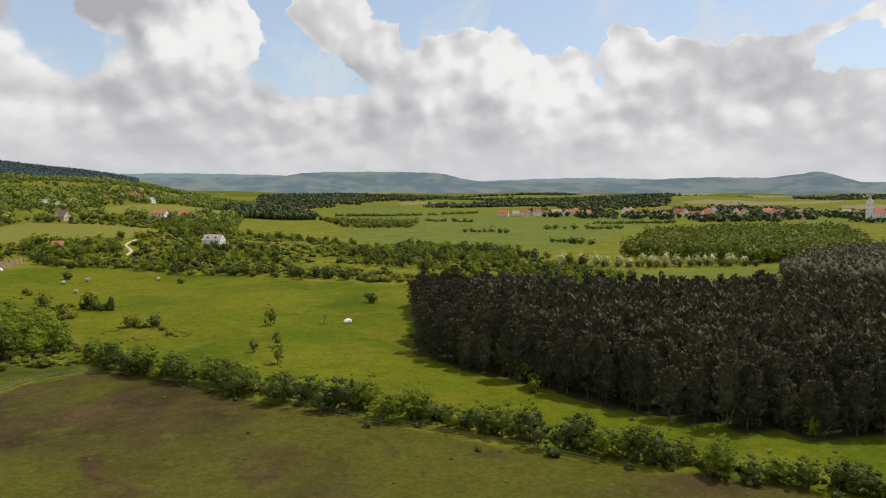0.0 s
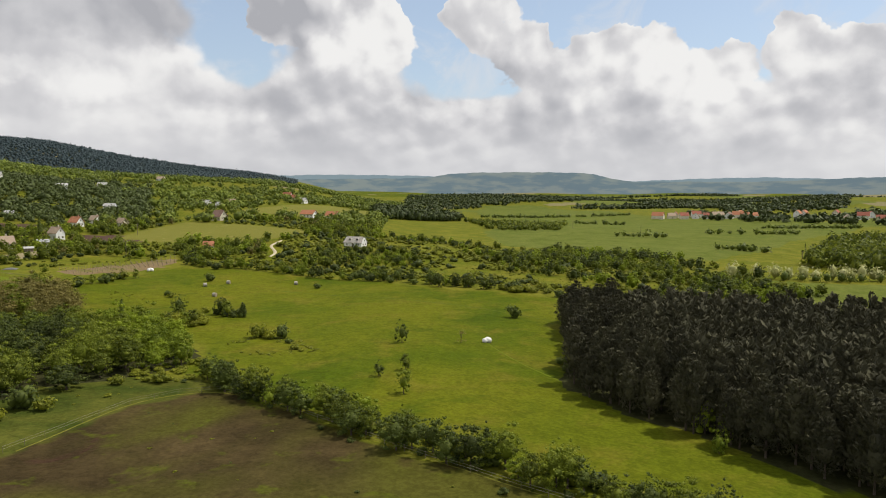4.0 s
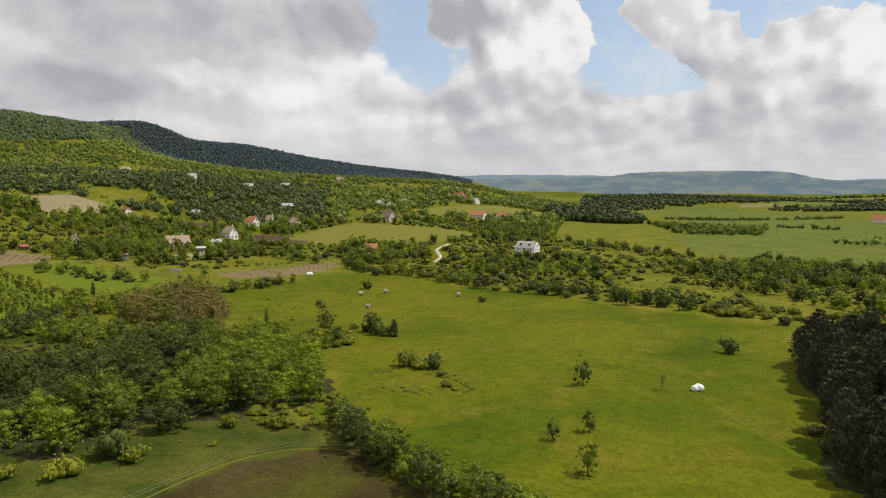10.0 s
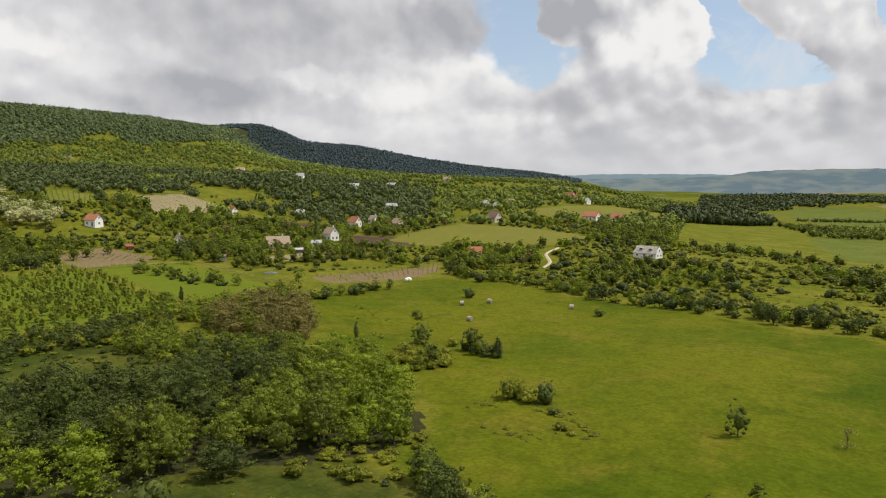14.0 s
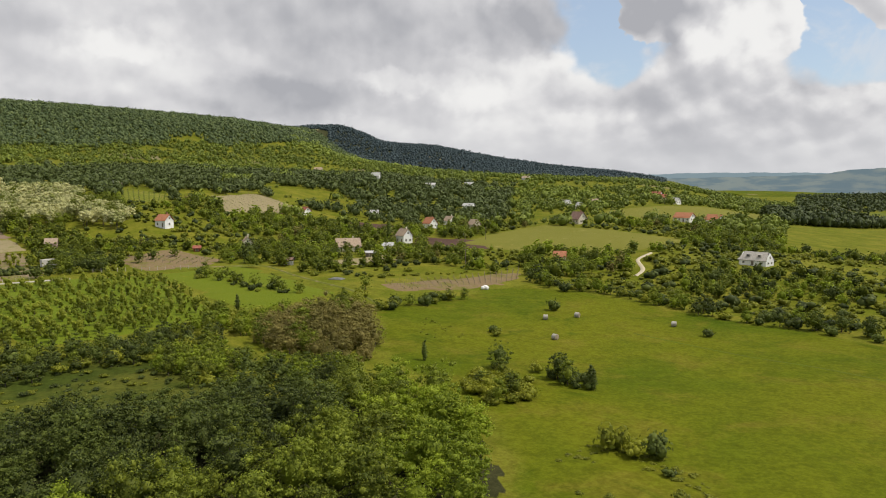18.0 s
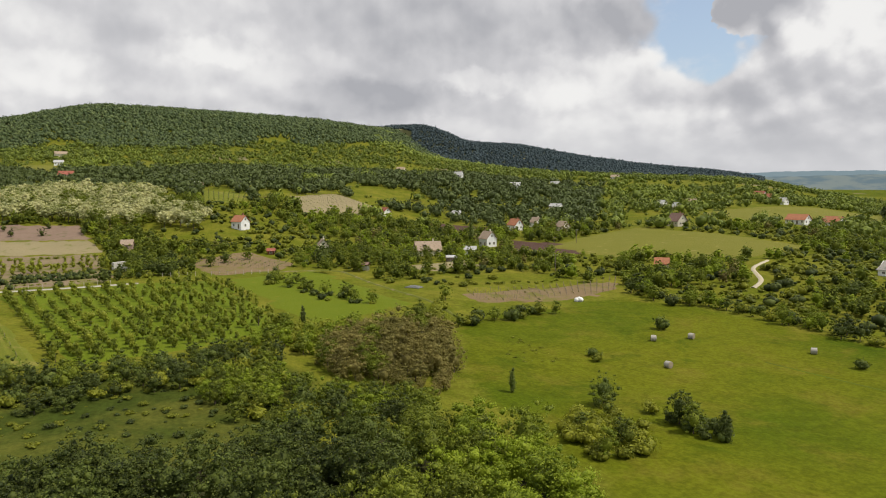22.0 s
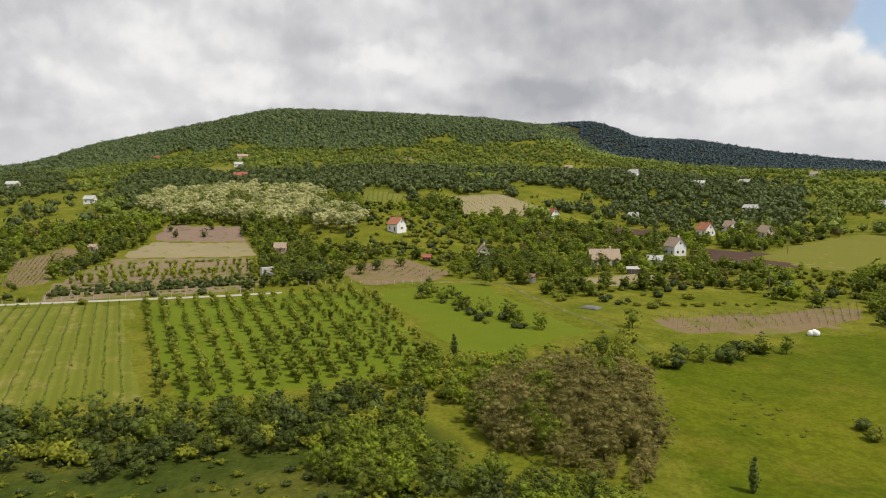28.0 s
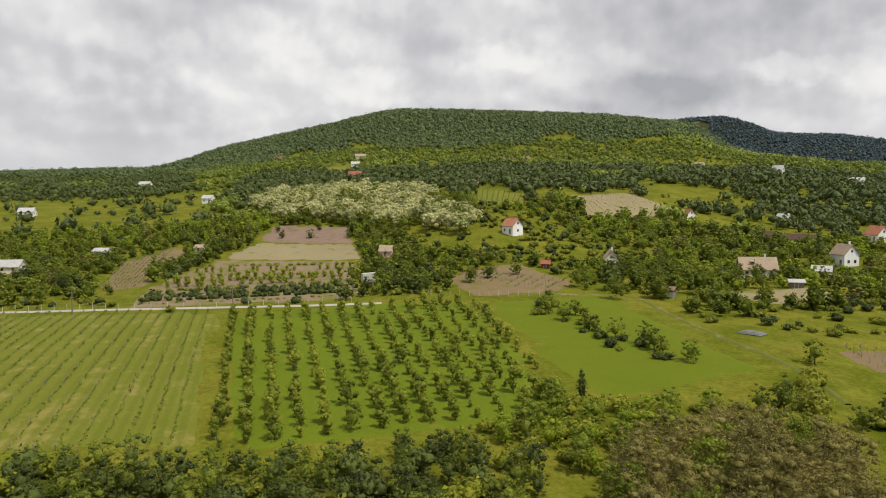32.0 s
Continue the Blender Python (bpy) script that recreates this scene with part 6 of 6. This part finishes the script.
# terraced garden: rows of shrubs and young trees
for k, (u, kind, k0, k1) in enumerate(((0.08, "bush", 0.25, 0.5), (0.16, "darkbush", 0.5, 0.9), (0.24, "darkbush", 0.5, 0.95), (0.32, "darkbush", 0.45, 0.9), (0.4, "bush", 0.5, 0.8), (0.48, "small", 1.0, 1.5), (0.58, "small", 0.9, 1.4), (0.68, "bush", 0.4, 0.7), (0.78, "small", 0.8, 1.1), (0.9, "bush", 0.4, 0.7))):
    ax, ay, bx, by = -312 - 46 * u - 36 * u * u, 141 + 10 * u + 16 * u * u, -300.5 - 66 * u, 198 + 17 * u
    n = int(math.hypot(bx - ax, by - ay) / (1.7 if u < 0.36 else 2.7))
    for s in range(n + 1):
        if rng.random() < 0.85:
            v = s / n
            (grow_far if u < 0.36 else grow)(kind, ax + (bx - ax) * v + rng.normal(0, 0.5), ay + (by - ay) * v + rng.normal(0, 0.4), rng.uniform(k0, k1))
for x, y in ((-370, 222), (-344, 213), (-352, 225), (-340, 222), (-306, 206), (-330, 204)):
    grow("broad", x, y, rng.uniform(0.45, 0.6))
for x, y, k in ((-430, 196, 0.5), (-424, 207, 0.55), (-446, 196, 0.5), (-414, 222, 0.5), (-440, 214, 0.45)):
    grow("dark", x, y, k)

# shrubs in the small meadow and by the track
for x, y in along([(-272, 240), (-255, 238), (-240, 236), (-225, 236), (-212, 238)], 1.7):
    kind = ("bush", "darkbush", "broad")[int(rng.integers(3))]
    grow(kind, x + rng.normal(0, 1.6), y + rng.normal(0, 2.2), rng.uniform(0.38, 0.6) if kind == "broad" else rng.uniform(0.5, 1.1))
for x, y in scatter([(-268, 282), (-240, 276), (-222, 270), (-214, 280), (-236, 330), (-252, 310), (-262, 300)], 6.5):
    if rng.random() < 0.75 and free(x, y):
        grow("bush" if rng.random() < 0.7 else "darkbush", x, y, rng.uniform(0.5, 1.1), 0.9)
for x, y in along([(-246, 282), (-245, 298), (-243, 312), (-237, 324), (-231, 334)], 2.0):
    grow("bush" if rng.random() < 0.75 else "darkbush", x + rng.normal(0, 1), y + rng.normal(0, 1), rng.uniform(0.6, 1.15))
for x, y in along([(-226, 277), (-219, 292), (-209, 317)], 2.4):
    grow("bush", x + rng.normal(0, 0.8), y + rng.normal(0, 1), rng.uniform(0.4, 0.8), 0.8)
for x, y, k in ((-205, 258, 0.6), (-262, 333, 0.62), (-254, 350, 0.5), (-272, 302, 0.6), (-280, 296, 0.65), (-290, 300, 0.7), (-298, 296, 0.6), (-276, 326, 0.55), (-270, 333, 0.6), (-296, 316, 0.5), (-300, 335, 0.7), (-302, 350, 0.7), (-284, 372, 0.7), (-258, 282, 0.5), (-316, 254, 0.6), (-310, 236, 0.7), (-314, 244, 0.7), (-318, 226, 0.6)):
    grow("dark" if rng.random() < 0.5 else "broad", x, y, k)
grow("slim", -297, 361, 1.25, 1.2)
for x, y, k in ((-279, 316, 0.8), (-283, 312, 0.7), (-286, 316, 0.55), (-276, 320, 0.55), (-275, 327, 0.75), (-296, 309, 0.6), (-303, 300, 0.6), (-285, 352, 0.6), (-262, 345, 0.55)):
    grow("broad", x, y, k)

# blossoming wood
for x, y in scatter(ACACIA, 6.0):
    grow("acacia" if rng.random() < 0.8 else "broad", x, y, rng.uniform(0.75, 1.2), rng.uniform(0.75, 1.0), group="blossoming wood")

# scrubland: bushes singly near the meadow, massed farther off
pts = scatter(SCRUB_NEAR, 4.3)
pts = np.array([p for p in pts if free(*p) and from_line(SAND_TRACK, p[0], p[1]) > 4 and not inside(PALE, p[0], p[1])])
lush = wobble(pts[:, 0], pts[:, 1], 22, 7.0)
single, crowd = [], []
for (x, y), w in zip(pts, lush):
    if w > -0.1 or rng.random() < 0.5:
        (single if math.hypot(x + 40, y - 80) < 300 else crowd).append((x, y, w))
for x, y, w in single[:150]:
    if w > 0.3:
        grow(("broad", "bright", "dark")[int(rng.integers(3))], x, y, rng.uniform(0.35, 0.7))
    else:
        grow("bush" if rng.random() < 0.75 else "darkbush", x, y, rng.uniform(0.4, 1.3))
crowd += single[150:]
g = np.random.default_rng(21)
for x, y, w in crowd:
    if w > 0.35:
        grow_far(("broad", "bright", "dark", "broad")[int(rng.integers(4))], x, y, 0.3 + 0.45 * rng.random() ** 1.5, rng.uniform(0.8, 1.1))
    elif w > -0.4:
        grow_far("bush" if rng.random() < 0.8 else "darkbush", x, y, 0.5 + 1.2 * rng.random() ** 2, rng.uniform(0.6, 1.0))
for x, y in scatter(SCRUB_NEAR, 4.0):
    if free(x, y) and rng.random() < 0.4 and from_line(SAND_TRACK, x, y) > 3:
        grow_far("bush", x, y, rng.uniform(0.2, 0.5), 0.6)
WOOD_BEYOND = [(-40, 340), (30, 300), (60, 270), (75, 360), (40, 430), (-40, 470), (-90, 470), (-80, 420), (-50, 380)]
for x, y in scatter(WOOD_BEYOND, 6.2):
    lush = float(wobble(x, y, 20, 2.0)) + 0.5 * float(wobble(x, y, 7, 5.0))
    if lush > -0.05 and free(x, y):
        grow_far(("broad", "bright", "dark", "dark")[int(rng.integers(4))], x, y, 0.4 + 0.5 * rng.random() ** 1.5, rng.uniform(0.85, 1.15))
    elif lush > -0.45 and free(x, y):
        grow_far("bush", x, y, rng.uniform(0.6, 1.5), 0.8)

# woods about the clearing and on the plain
massed("blossom_belt", "leaf_blossom", [(x, y, g.uniform(6, 9), g.uniform(5, 7)) for x, y in along([(62, 366), (95, 378), (130, 388), (172, 396)], 4.5) if rng.random() < 0.7], g, "belt of pale blossoming trees", "trees", size=0.8, count=60)
massed("belt_trees", "leaf_dark", [(x, y - 4, g.uniform(4, 6), g.uniform(4, 6)) for x, y in along([(85, 374), (120, 384), (178, 396)], 6.0)], g, "dark trees along the clearing", "trees", size=0.8, count=60)
massed("plain_wood", "leaf_green", [(x, y, g.uniform(8, 13), g.uniform(8, 11)) for x, y in scatter([(110, 430), (175, 402), (260, 430), (330, 560), (380, 680), (250, 660), (160, 560)], 8.5)], g, "leafy wood at the edge of the plain", "trees", size=1.0, count=90)
massed("pine_wood", "needle", [(x, y, g.uniform(10, 14), g.uniform(5, 7)) for x, y in scatter([(150, 310), (200, 270), (300, 330), (320, 470), (230, 420), (165, 350)], 5.0)], g, "dark pine wood beyond the clearing", "trees", size=0.9, count=40)
massed("far_copse", "leaf_green", [(x, y, g.uniform(3, 8), g.uniform(4, 9)) for x, y in scatter(FAR_COPSE, 8.0) if rng.random() < 0.7], g, "small trees beside the dark wood", "trees", size=1.0, count=40)
massed("dark_wood", "far_dark", [(x, y, g.uniform(8, 14), g.uniform(8, 12)) for x, y in scatter(DARK_WOOD, 6.0)], g, "dark wood in the fields", "trees", size=1.3, count=24)
belts = []
for line in ([(20, 640), (60, 625)], [(100, 690), (150, 700), (190, 720)], [(-20, 900), (40, 890)], [(180, 840), (280, 850)], [(80, 520), (110, 500)], [(-150, 1000), (60, 1180)]):
    belts += [(x, y, g.uniform(3, 7), g.uniform(5, 9)) for x, y in along(line, 4.5) if rng.random() < 0.9]
massed("field_hedges", "far_leaf", belts, g, "hedges and bushes between green fields", "hedges", size=1.0, count=30)
far = []
b, q = radians(1) * g.uniform(-48, 14, 16000), np.sqrt(g.uniform(880**2, 2700**2, 16000))
px, py = CX - np.sin(b) * q, CY + np.cos(b) * q
belt = ((q > 1480 + 90 * np.sin(b * 17)) & (q < 2450 + 120 * np.sin(b * 11 + 1)) & (b > -0.34) & (wobble(px, py, 120, 3.3) > -0.35)) | ((b < -0.16) & (q < 1350) & (wobble(px, py, 45, 2.2) > -0.1)) | ((q > 2000) & (wobble(px, py, 150, 5.3) > 0.25))
ok = belt & ~inside(PLAIN, px, py) & free_all(px, py)
for bx, by in zip(px[ok], py[ok]):
    far.append((bx, by, g.uniform(6, 12), g.uniform(8, 15)))
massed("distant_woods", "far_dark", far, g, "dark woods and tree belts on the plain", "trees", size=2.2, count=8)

# ---- trees of the slopes ----
FIELDS = [ORCHARD, VINEYARD, TRIANGLE, BARE_VINES, PLOUGHED, PLOUGHED_UPPER, PALE, LIGHT, TERRACE, TERRACE_TOP, BANK, SLOPE_FIELD, HILL_VINES, ACACIA, SMALL_VINES, LEFT_FIELD, YARD, SCRUB_NEAR, DARK_WOOD, HILL_MEADOW, MEADOW]
slope = []
g = np.random.default_rng(33)
a = np.radians(g.uniform(14, 128, 52000))
r = np.concatenate([np.sqrt(g.uniform(250**2, 470**2, 18000)), np.sqrt(g.uniform(460**2, 1330**2, 34000))])
x, y = CX - np.sin(a) * r, CY + np.cos(a) * r
ok = np.ones(len(x), bool)
for poly in FIELDS:
    ok &= ~inside(poly, x, y)
for line in (ROAD, TRACK, SAND_TRACK):
    ok &= from_line(line, x, y) > 4
lush = 0.6 * wobble(x, y, 24, 1.5) + 0.55 * wobble(x, y, 70, 4.5)
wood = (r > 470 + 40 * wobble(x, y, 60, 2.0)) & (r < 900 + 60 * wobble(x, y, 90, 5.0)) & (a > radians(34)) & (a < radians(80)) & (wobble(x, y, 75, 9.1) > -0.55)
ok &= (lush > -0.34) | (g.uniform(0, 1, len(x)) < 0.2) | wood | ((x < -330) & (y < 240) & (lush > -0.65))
ok &= (r < 800) | (r > 1090) | (lush > 0.0) | (g.uniform(0, 1, len(x)) < 0.12)
ok &= ~((x > -240) & (y < 320) & (y > 195))
ok &= ~((x > -300) & (y < 262))
ok &= free_all(x, y)
x, y, r, lush, wood = x[ok], y[ok], r[ok], lush[ok], wood[ok]
def bulk(dense):
    """Height and width of a far tree: mostly small ones, now and then a large one."""
    tall = g.uniform(3.5, 7.5) if dense else 1.8 + 7.0 * g.random() ** 2.2
    return tall + 0.6, tall * g.uniform(0.9, 1.5) + 0.8


taken = {}
singles = 0
far_rows, shaded_rows, light_rows = [], [], []
for px, py, pr, w, dense in zip(x, y, r, lush, wood):
    cell = 4.4 if pr < 460 else 4.8 if dense else 6.4
    key = (int(px / cell), int(py / cell))
    if key in taken:
        continue
    taken[key] = True
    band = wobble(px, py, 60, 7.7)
    if pr < 460:
        pick = rng.random() + 0.5 * band
        kind = "dark" if pick > 1.0 else "bright" if pick < 0.25 else "rust" if rng.random() < 0.06 else "broad"
        k = rng.uniform(0.34, 0.68) + 0.4 * rng.random() ** 3
        west = px < -330 and py < 240
        if (w < -0.05 and not west) or rng.random() < 0.22:
            kind, k = ("bush" if rng.random() < 0.7 else "darkbush"), rng.uniform(0.5, 1.3)
        if singles < 260 and pr < 345 and kind in ("broad", "bright", "dark"):
            singles += 1
            grow(kind, px, py, k, rng.uniform(0.85, 1.05))
        else:
            grow_far(kind, px, py, k, rng.uniform(0.85, 1.05))
    else:
        # cloud shade on the mid and western slope goes in as darker woods
        (shaded_rows if (dense and band > -0.6) or (px < -370 and py < 175 and band > -0.7) else light_rows if band < -0.25 else far_rows).append((px, py, *bulk(dense)))
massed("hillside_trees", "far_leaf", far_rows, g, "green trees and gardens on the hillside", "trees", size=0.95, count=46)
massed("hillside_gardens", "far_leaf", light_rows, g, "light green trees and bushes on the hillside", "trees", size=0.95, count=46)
massed("hillside_woods", "far_dark", shaded_rows, g, "hillside woods, cloud shade put into a darker leaf colour", "trees", size=0.95, count=46)
for kind, name, label, category in (("broad", "field_trees", "green trees on the scrubland and slopes", "trees"), ("bright", "light_trees", "light green trees on the scrubland and slopes", "trees"), ("dark", "shady_trees", "dark green trees on the scrubland and slopes", "trees"), ("bush", "scrub_bushes", "scattered low green scrub bushes", "shrubs"), ("darkbush", "dark_bushes", "scattered dark green bushes", "shrubs"), ("small", "garden_saplings", "small leafy saplings in rows", "trees"), ("rust", "thicket_rest", "brownish thicket growth", "trees")):
    plant_crowd(kind, name, label, category)
# forest of the hill, and of the two ridges behind it
def wooded(bearings, reaches, tries, gap, keep):
    b, q = g.uniform(*bearings, tries), np.sqrt(g.uniform(reaches[0] ** 2, reaches[1] ** 2, tries))
    t = np.radians(b)
    px, py = CX - np.sin(t) * q, CY + np.cos(t) * q
    taken, rows = set(), []
    for bx, by, bb, qq in zip(px, py, b, q):
        key = (int(bx / gap), int(by / gap))
        if key in taken or not keep(bb, qq):
            continue
        taken.add(key)
        tall = g.uniform(5, 9) + 4 * g.random() ** 3
        rows.append((bx, by, tall, tall * g.uniform(0.85, 1.5)))
    return rows


def on_hill(b, q):
    low = 1270 + 70 * math.sin(b * 0.35) + 40 * math.sin(b * 1.3) + 160 * g.random() ** 2
    return b > 50.5 + 3 * math.sin(q * 0.011) - (q - 1500) * 0.008 and q > low and (b < 86 or g.random() < 0.35)


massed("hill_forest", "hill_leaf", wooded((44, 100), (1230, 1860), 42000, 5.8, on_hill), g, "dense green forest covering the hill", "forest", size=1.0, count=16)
massed("ridge_forest", "hazed_ridge_leaf", wooded((23, 54), (1560, 2330), 20000, 8.5, lambda b, q: q > (1850 if b > 49 else 1600) + 50 * math.sin(b * 0.8)), g, "forest on the farther ridges, cloud shade and haze in its colour", "forest", size=1.2, count=10)
massed("hill_scrub", "far_leaf", [r for r in wooded((24, 52), (1330, 1640), 7000, 9.0, lambda b, q: True) if wobble(r[0], r[1], 55, 3.0) > -0.1], g, "trees and gardens below the ridges", "trees", size=1.1, count=10)

# ---- bales ----


def make_bale(x, y, turn, label):
    root = new("hay_bale")
    tagged(root, label, "hay bale", "bales on the meadow")
    root.matrix_basis = pose(x, y, ground(x, y) - 0.04, 0, 0, turn)
    bm = bmesh.new()
    bmesh.ops.create_cone(bm, cap_ends=False, segments=28, radius1=0.72, radius2=0.72, depth=1.2, matrix=Matrix.Translation((0, 0, 0.70)) @ Matrix.Rotation(math.pi / 2, 4, "Y"))
    for v in bm.verts:
        v.co.z = max(v.co.z, 0.02) + random.Random(int(v.co.y * 999)).uniform(-0.02, 0.02)
    part("rolled_side", bm, "net_wrap", root)
    for s in (-1, 1):
        bm = bmesh.new()
        for k in range(5):
            bmesh.ops.create_cone(bm, cap_ends=True, segments=24, radius1=0.72 - 0.13 * k, radius2=0.69 - 0.13 * k, depth=0.06, matrix=Matrix.Translation((s * (0.585 + 0.018 * k), 0, 0.70)) @ Matrix.Rotation(s * math.pi / 2, 4, "Y"))
        part("end_face", bm, "hay_end", root)


for x, y, turn in ((-113.5, 281.8, 20), (-129.9, 249.9, -10), (-143.6, 267.2, 35), (-138.6, 275.6, 5)):
    make_bale(x, y, turn, "round hay bale in pale net on the meadow")


def make_heap(x, y, size, label):
    """Wrapped bale heap: rounded lumps under white film."""
    bm = bmesh.new()
    for k, (ox, oz, r) in enumerate(((-0.75, 0.55, 0.75), (0.45, 0.6, 0.8), (0.0, 0.85, 0.7))):
        bmesh.ops.create_icosphere(bm, subdivisions=3, radius=r, matrix=Matrix.Translation((ox, 0.15 * k, oz)))
    for v in bm.verts:
        v.co.z = max(v.co.z, 0.0)
        v.co += Vector(noise.noise_vector(v.co * 2.3)) * 0.08
        v.co *= size
    for f in bm.faces:
        f.smooth = True
    ob = part("wrapped_bale", bm, "bale_wrap")
    ob.matrix_basis = pose(x, y, ground(x, y) - 0.06, 0, 0, 30)
    tagged(ob, label, "wrapped bale")


make_heap(-27.6, 205, 0.95, "white film-wrapped bale lying on the meadow")
make_heap(-183.8, 293, 1.0, "white wrapped bale by the bushes")

# ---- paddock fence ----
FENCE = [(-86, 112), (-83.5, 138), (-78.5, 145.5), (-71, 149.3), (-63, 145.6), (-40, 132.4), (-18, 121.6), (-3, 114.6), (15, 106), (23, 101)]


def make_fence():
    root = new("paddock_fence")
    tagged(root, "light paddock fence with two white tapes", "fence")
    pts = []
    for (ax, ay), (bx, by) in zip(FENCE, FENCE[1:]):
        n = max(1, round(math.hypot(bx - ax, by - ay) / 4.0))
        pts += [(ax + (bx - ax) * s / n, ay + (by - ay) * s / n) for s in range(n)]
    pts.append(FENCE[-1])
    pts = [(px, py, ground(px, py)) for px, py in pts]
    mesh = post_mesh(1.1, 0.05, "old_wood")
    for p in pts:
        piece("post", mesh, root, Matrix.Translation(p))
    for level in (0.65, 1.05):
        bm = bmesh.new()
        rings = [[bm.verts.new((px + dx, py + dx, pz + level + dz)) for dx, dz in ((-0.01, -0.018), (0.01, -0.018), (0.01, 0.018), (-0.01, 0.018))] for px, py, pz in pts]
        for p, q in zip(rings, rings[1:]):
            for i in range(4):
                bm.faces.new((p[i], p[(i + 1) % 4], q[(i + 1) % 4], q[i]))
        part("tape", bm, "white_tape", root)


make_fence()


def post_line(name, line, gap, tall, label, wires=(0.6, 1.2), wide=0.12):
    root = new(name)
    tagged(root, label, "fence")
    pts = []
    for (ax, ay), (bx, by) in zip(line, line[1:]):
        n = max(1, round(math.hypot(bx - ax, by - ay) / gap))
        pts += [(ax + (bx - ax) * s / n, ay + (by - ay) * s / n) for s in range(n)]
    pts = [(px, py, ground(px, py)) for px, py in pts]
    mesh = post_mesh(tall, wide, "pale_post")
    for p in pts:
        piece("post", mesh, root, Matrix.Translation(p))
    for level in wires:
        for p, q in zip(pts, pts[1:]):
            a, b = Vector(p) + Vector((0, 0, level)), Vector(q) + Vector((0, 0, level))
            bm = bmesh.new()
            bmesh.ops.create_cube(bm, size=1.0, matrix=Matrix.Translation((a + b) / 2) @ (b - a).to_track_quat("X", "Z").to_matrix().to_4x4() @ Matrix.Diagonal(((b - a).length, 0.02, 0.02, 1)))
            part("wire", bm, "white_tape", root)


post_line("garden_fence", [(-323, 104), (-313, 138)], 3.2, 1.5, "pale posts of a garden fence along the road")
post_line("garden_fence", [(-300, 214), (-286, 240), (-284, 252)], 2.8, 1.5, "pale posts of a vineyard fence")
post_line("garden_fence", [(-313, 138), (-303, 170), (-297, 200)], 4.0, 1.3, "thin wire fence along the garden terrace")

# ---- poles ----


def make_pole(x, y, tall, turn):
    root = new("utility_pole")
    tagged(root, "tall dark wooden utility pole", "pole")
    root.matrix_basis = pose(x, y, ground(x, y), 0, 0, turn)
    bm = bmesh.new()
    bmesh.ops.create_cone(bm, cap_ends=True, segments=8, radius1=0.16, radius2=0.1, depth=tall + 0.6, matrix=Matrix.Translation((0, 0, tall / 2 - 0.3)))
    part("shaft", bm, "old_wood", root)
    arm = part("cross_arm", boxes(((1.6, 0.1, 0.12), (0, 0.14, tall - 0.4), 0.01)), "old_wood", root)
    for k in (-0.7, 0.0, 0.7):
        bm = bmesh.new()
        bmesh.ops.create_cone(bm, cap_ends=True, segments=8, radius1=0.05, radius2=0.03, depth=0.18, matrix=Matrix.Translation((k, 0.14, tall - 0.25)))
        part("insulator", bm, "white_plaster", arm)


for x, y, tall, turn in ((-255, 371, 6.5, 20), (-263, 398, 7, 20), (-292, 435, 7, 20), (-20, 752, 8, 0), (40, 660, 8, 0), (-222, 330, 6.5, 40), (-303, 166, 6, 70), (-308, 128, 6, 70), (110, 440, 8, 0)):
    make_pole(x, y, tall, turn)

# ---- garden wall with steps, pavilion, covered heap ----
root = new("garden_steps")
tagged(root, "pale concrete steps and retaining wall in the garden", "steps")
root.matrix_basis = pose(-322, 211, ground(-322, 211), 0, 0, 20)
part("retaining_wall", boxes(((1.2, 7.5, 2.6), (-4.5, 0, 1.6), 0.05)), "cement", root)
part("side_wall", boxes(((6, 0.35, 1.6), (-1.2, -1.6, 0.5), 0.04)), "cement", root)
part("side_wall", boxes(((6, 0.35, 1.6), (-1.2, 1.2, 0.5), 0.04)), "cement", root)
for k in range(9):
    part("step", boxes(((0.62, 2.4, 0.4), (1.8 - 0.62 * k, -0.2, 0.0 + 0.17 * k), 0.02)), "cement", root)
root = new("pavilion")
tagged(root, "small open shelter with a dark roof beside the track", "shelter")
root.matrix_basis = pose(-269, 276, ground(-269, 276), 0, 0, 35)
keep_clear(-269, 276, 4)
for sx in (-1, 1):
    for sy in (-1, 1):
        part("post", boxes(((0.16, 0.16, 2.5), (sx * 2.0, sy * 1.3, 1.15), 0.02)), "pale_post", root)
roof = part("roof", gable_roof(4.4, 3.0, 0.7, 0.3, 0.1), "brown_tile", root)
roof.location.z = 2.4
part("rear_wall", boxes(((4.0, 0.12, 1.5), (0, 1.3, 0.75), 0.02)), "white_plaster", root)
bm = bmesh.new()
bmesh.ops.create_grid(bm, x_segments=16, y_segments=12, size=1.0)
for v in bm.verts:
    edge = max(abs(v.co.x), abs(v.co.y))
    v.co.z = 0.55 * (1 - edge ** 3) + 0.16 * noise.noise(v.co * 3)
    v.co.x *= 2.6
    v.co.y *= 1.7
heap = part("tarpaulin_cover", bm, "tarpaulin")
heap.modifiers.new("thick", "SOLIDIFY").thickness = 0.06
heap.matrix_basis = pose(-227, 265, ground(-227, 265) + 0.1, 0, 0, 20)
tagged(heap, "low heap under a grey tarpaulin", "tarpaulin")

# ---- unused plant stock is taken away ----
for kind, protos in PROTO.items():
    for k, ob in enumerate(protos):
        if (kind, k) not in USED:
            for child in list(ob.children_recursive) + [ob]:
                bpy.data.objects.remove(child)
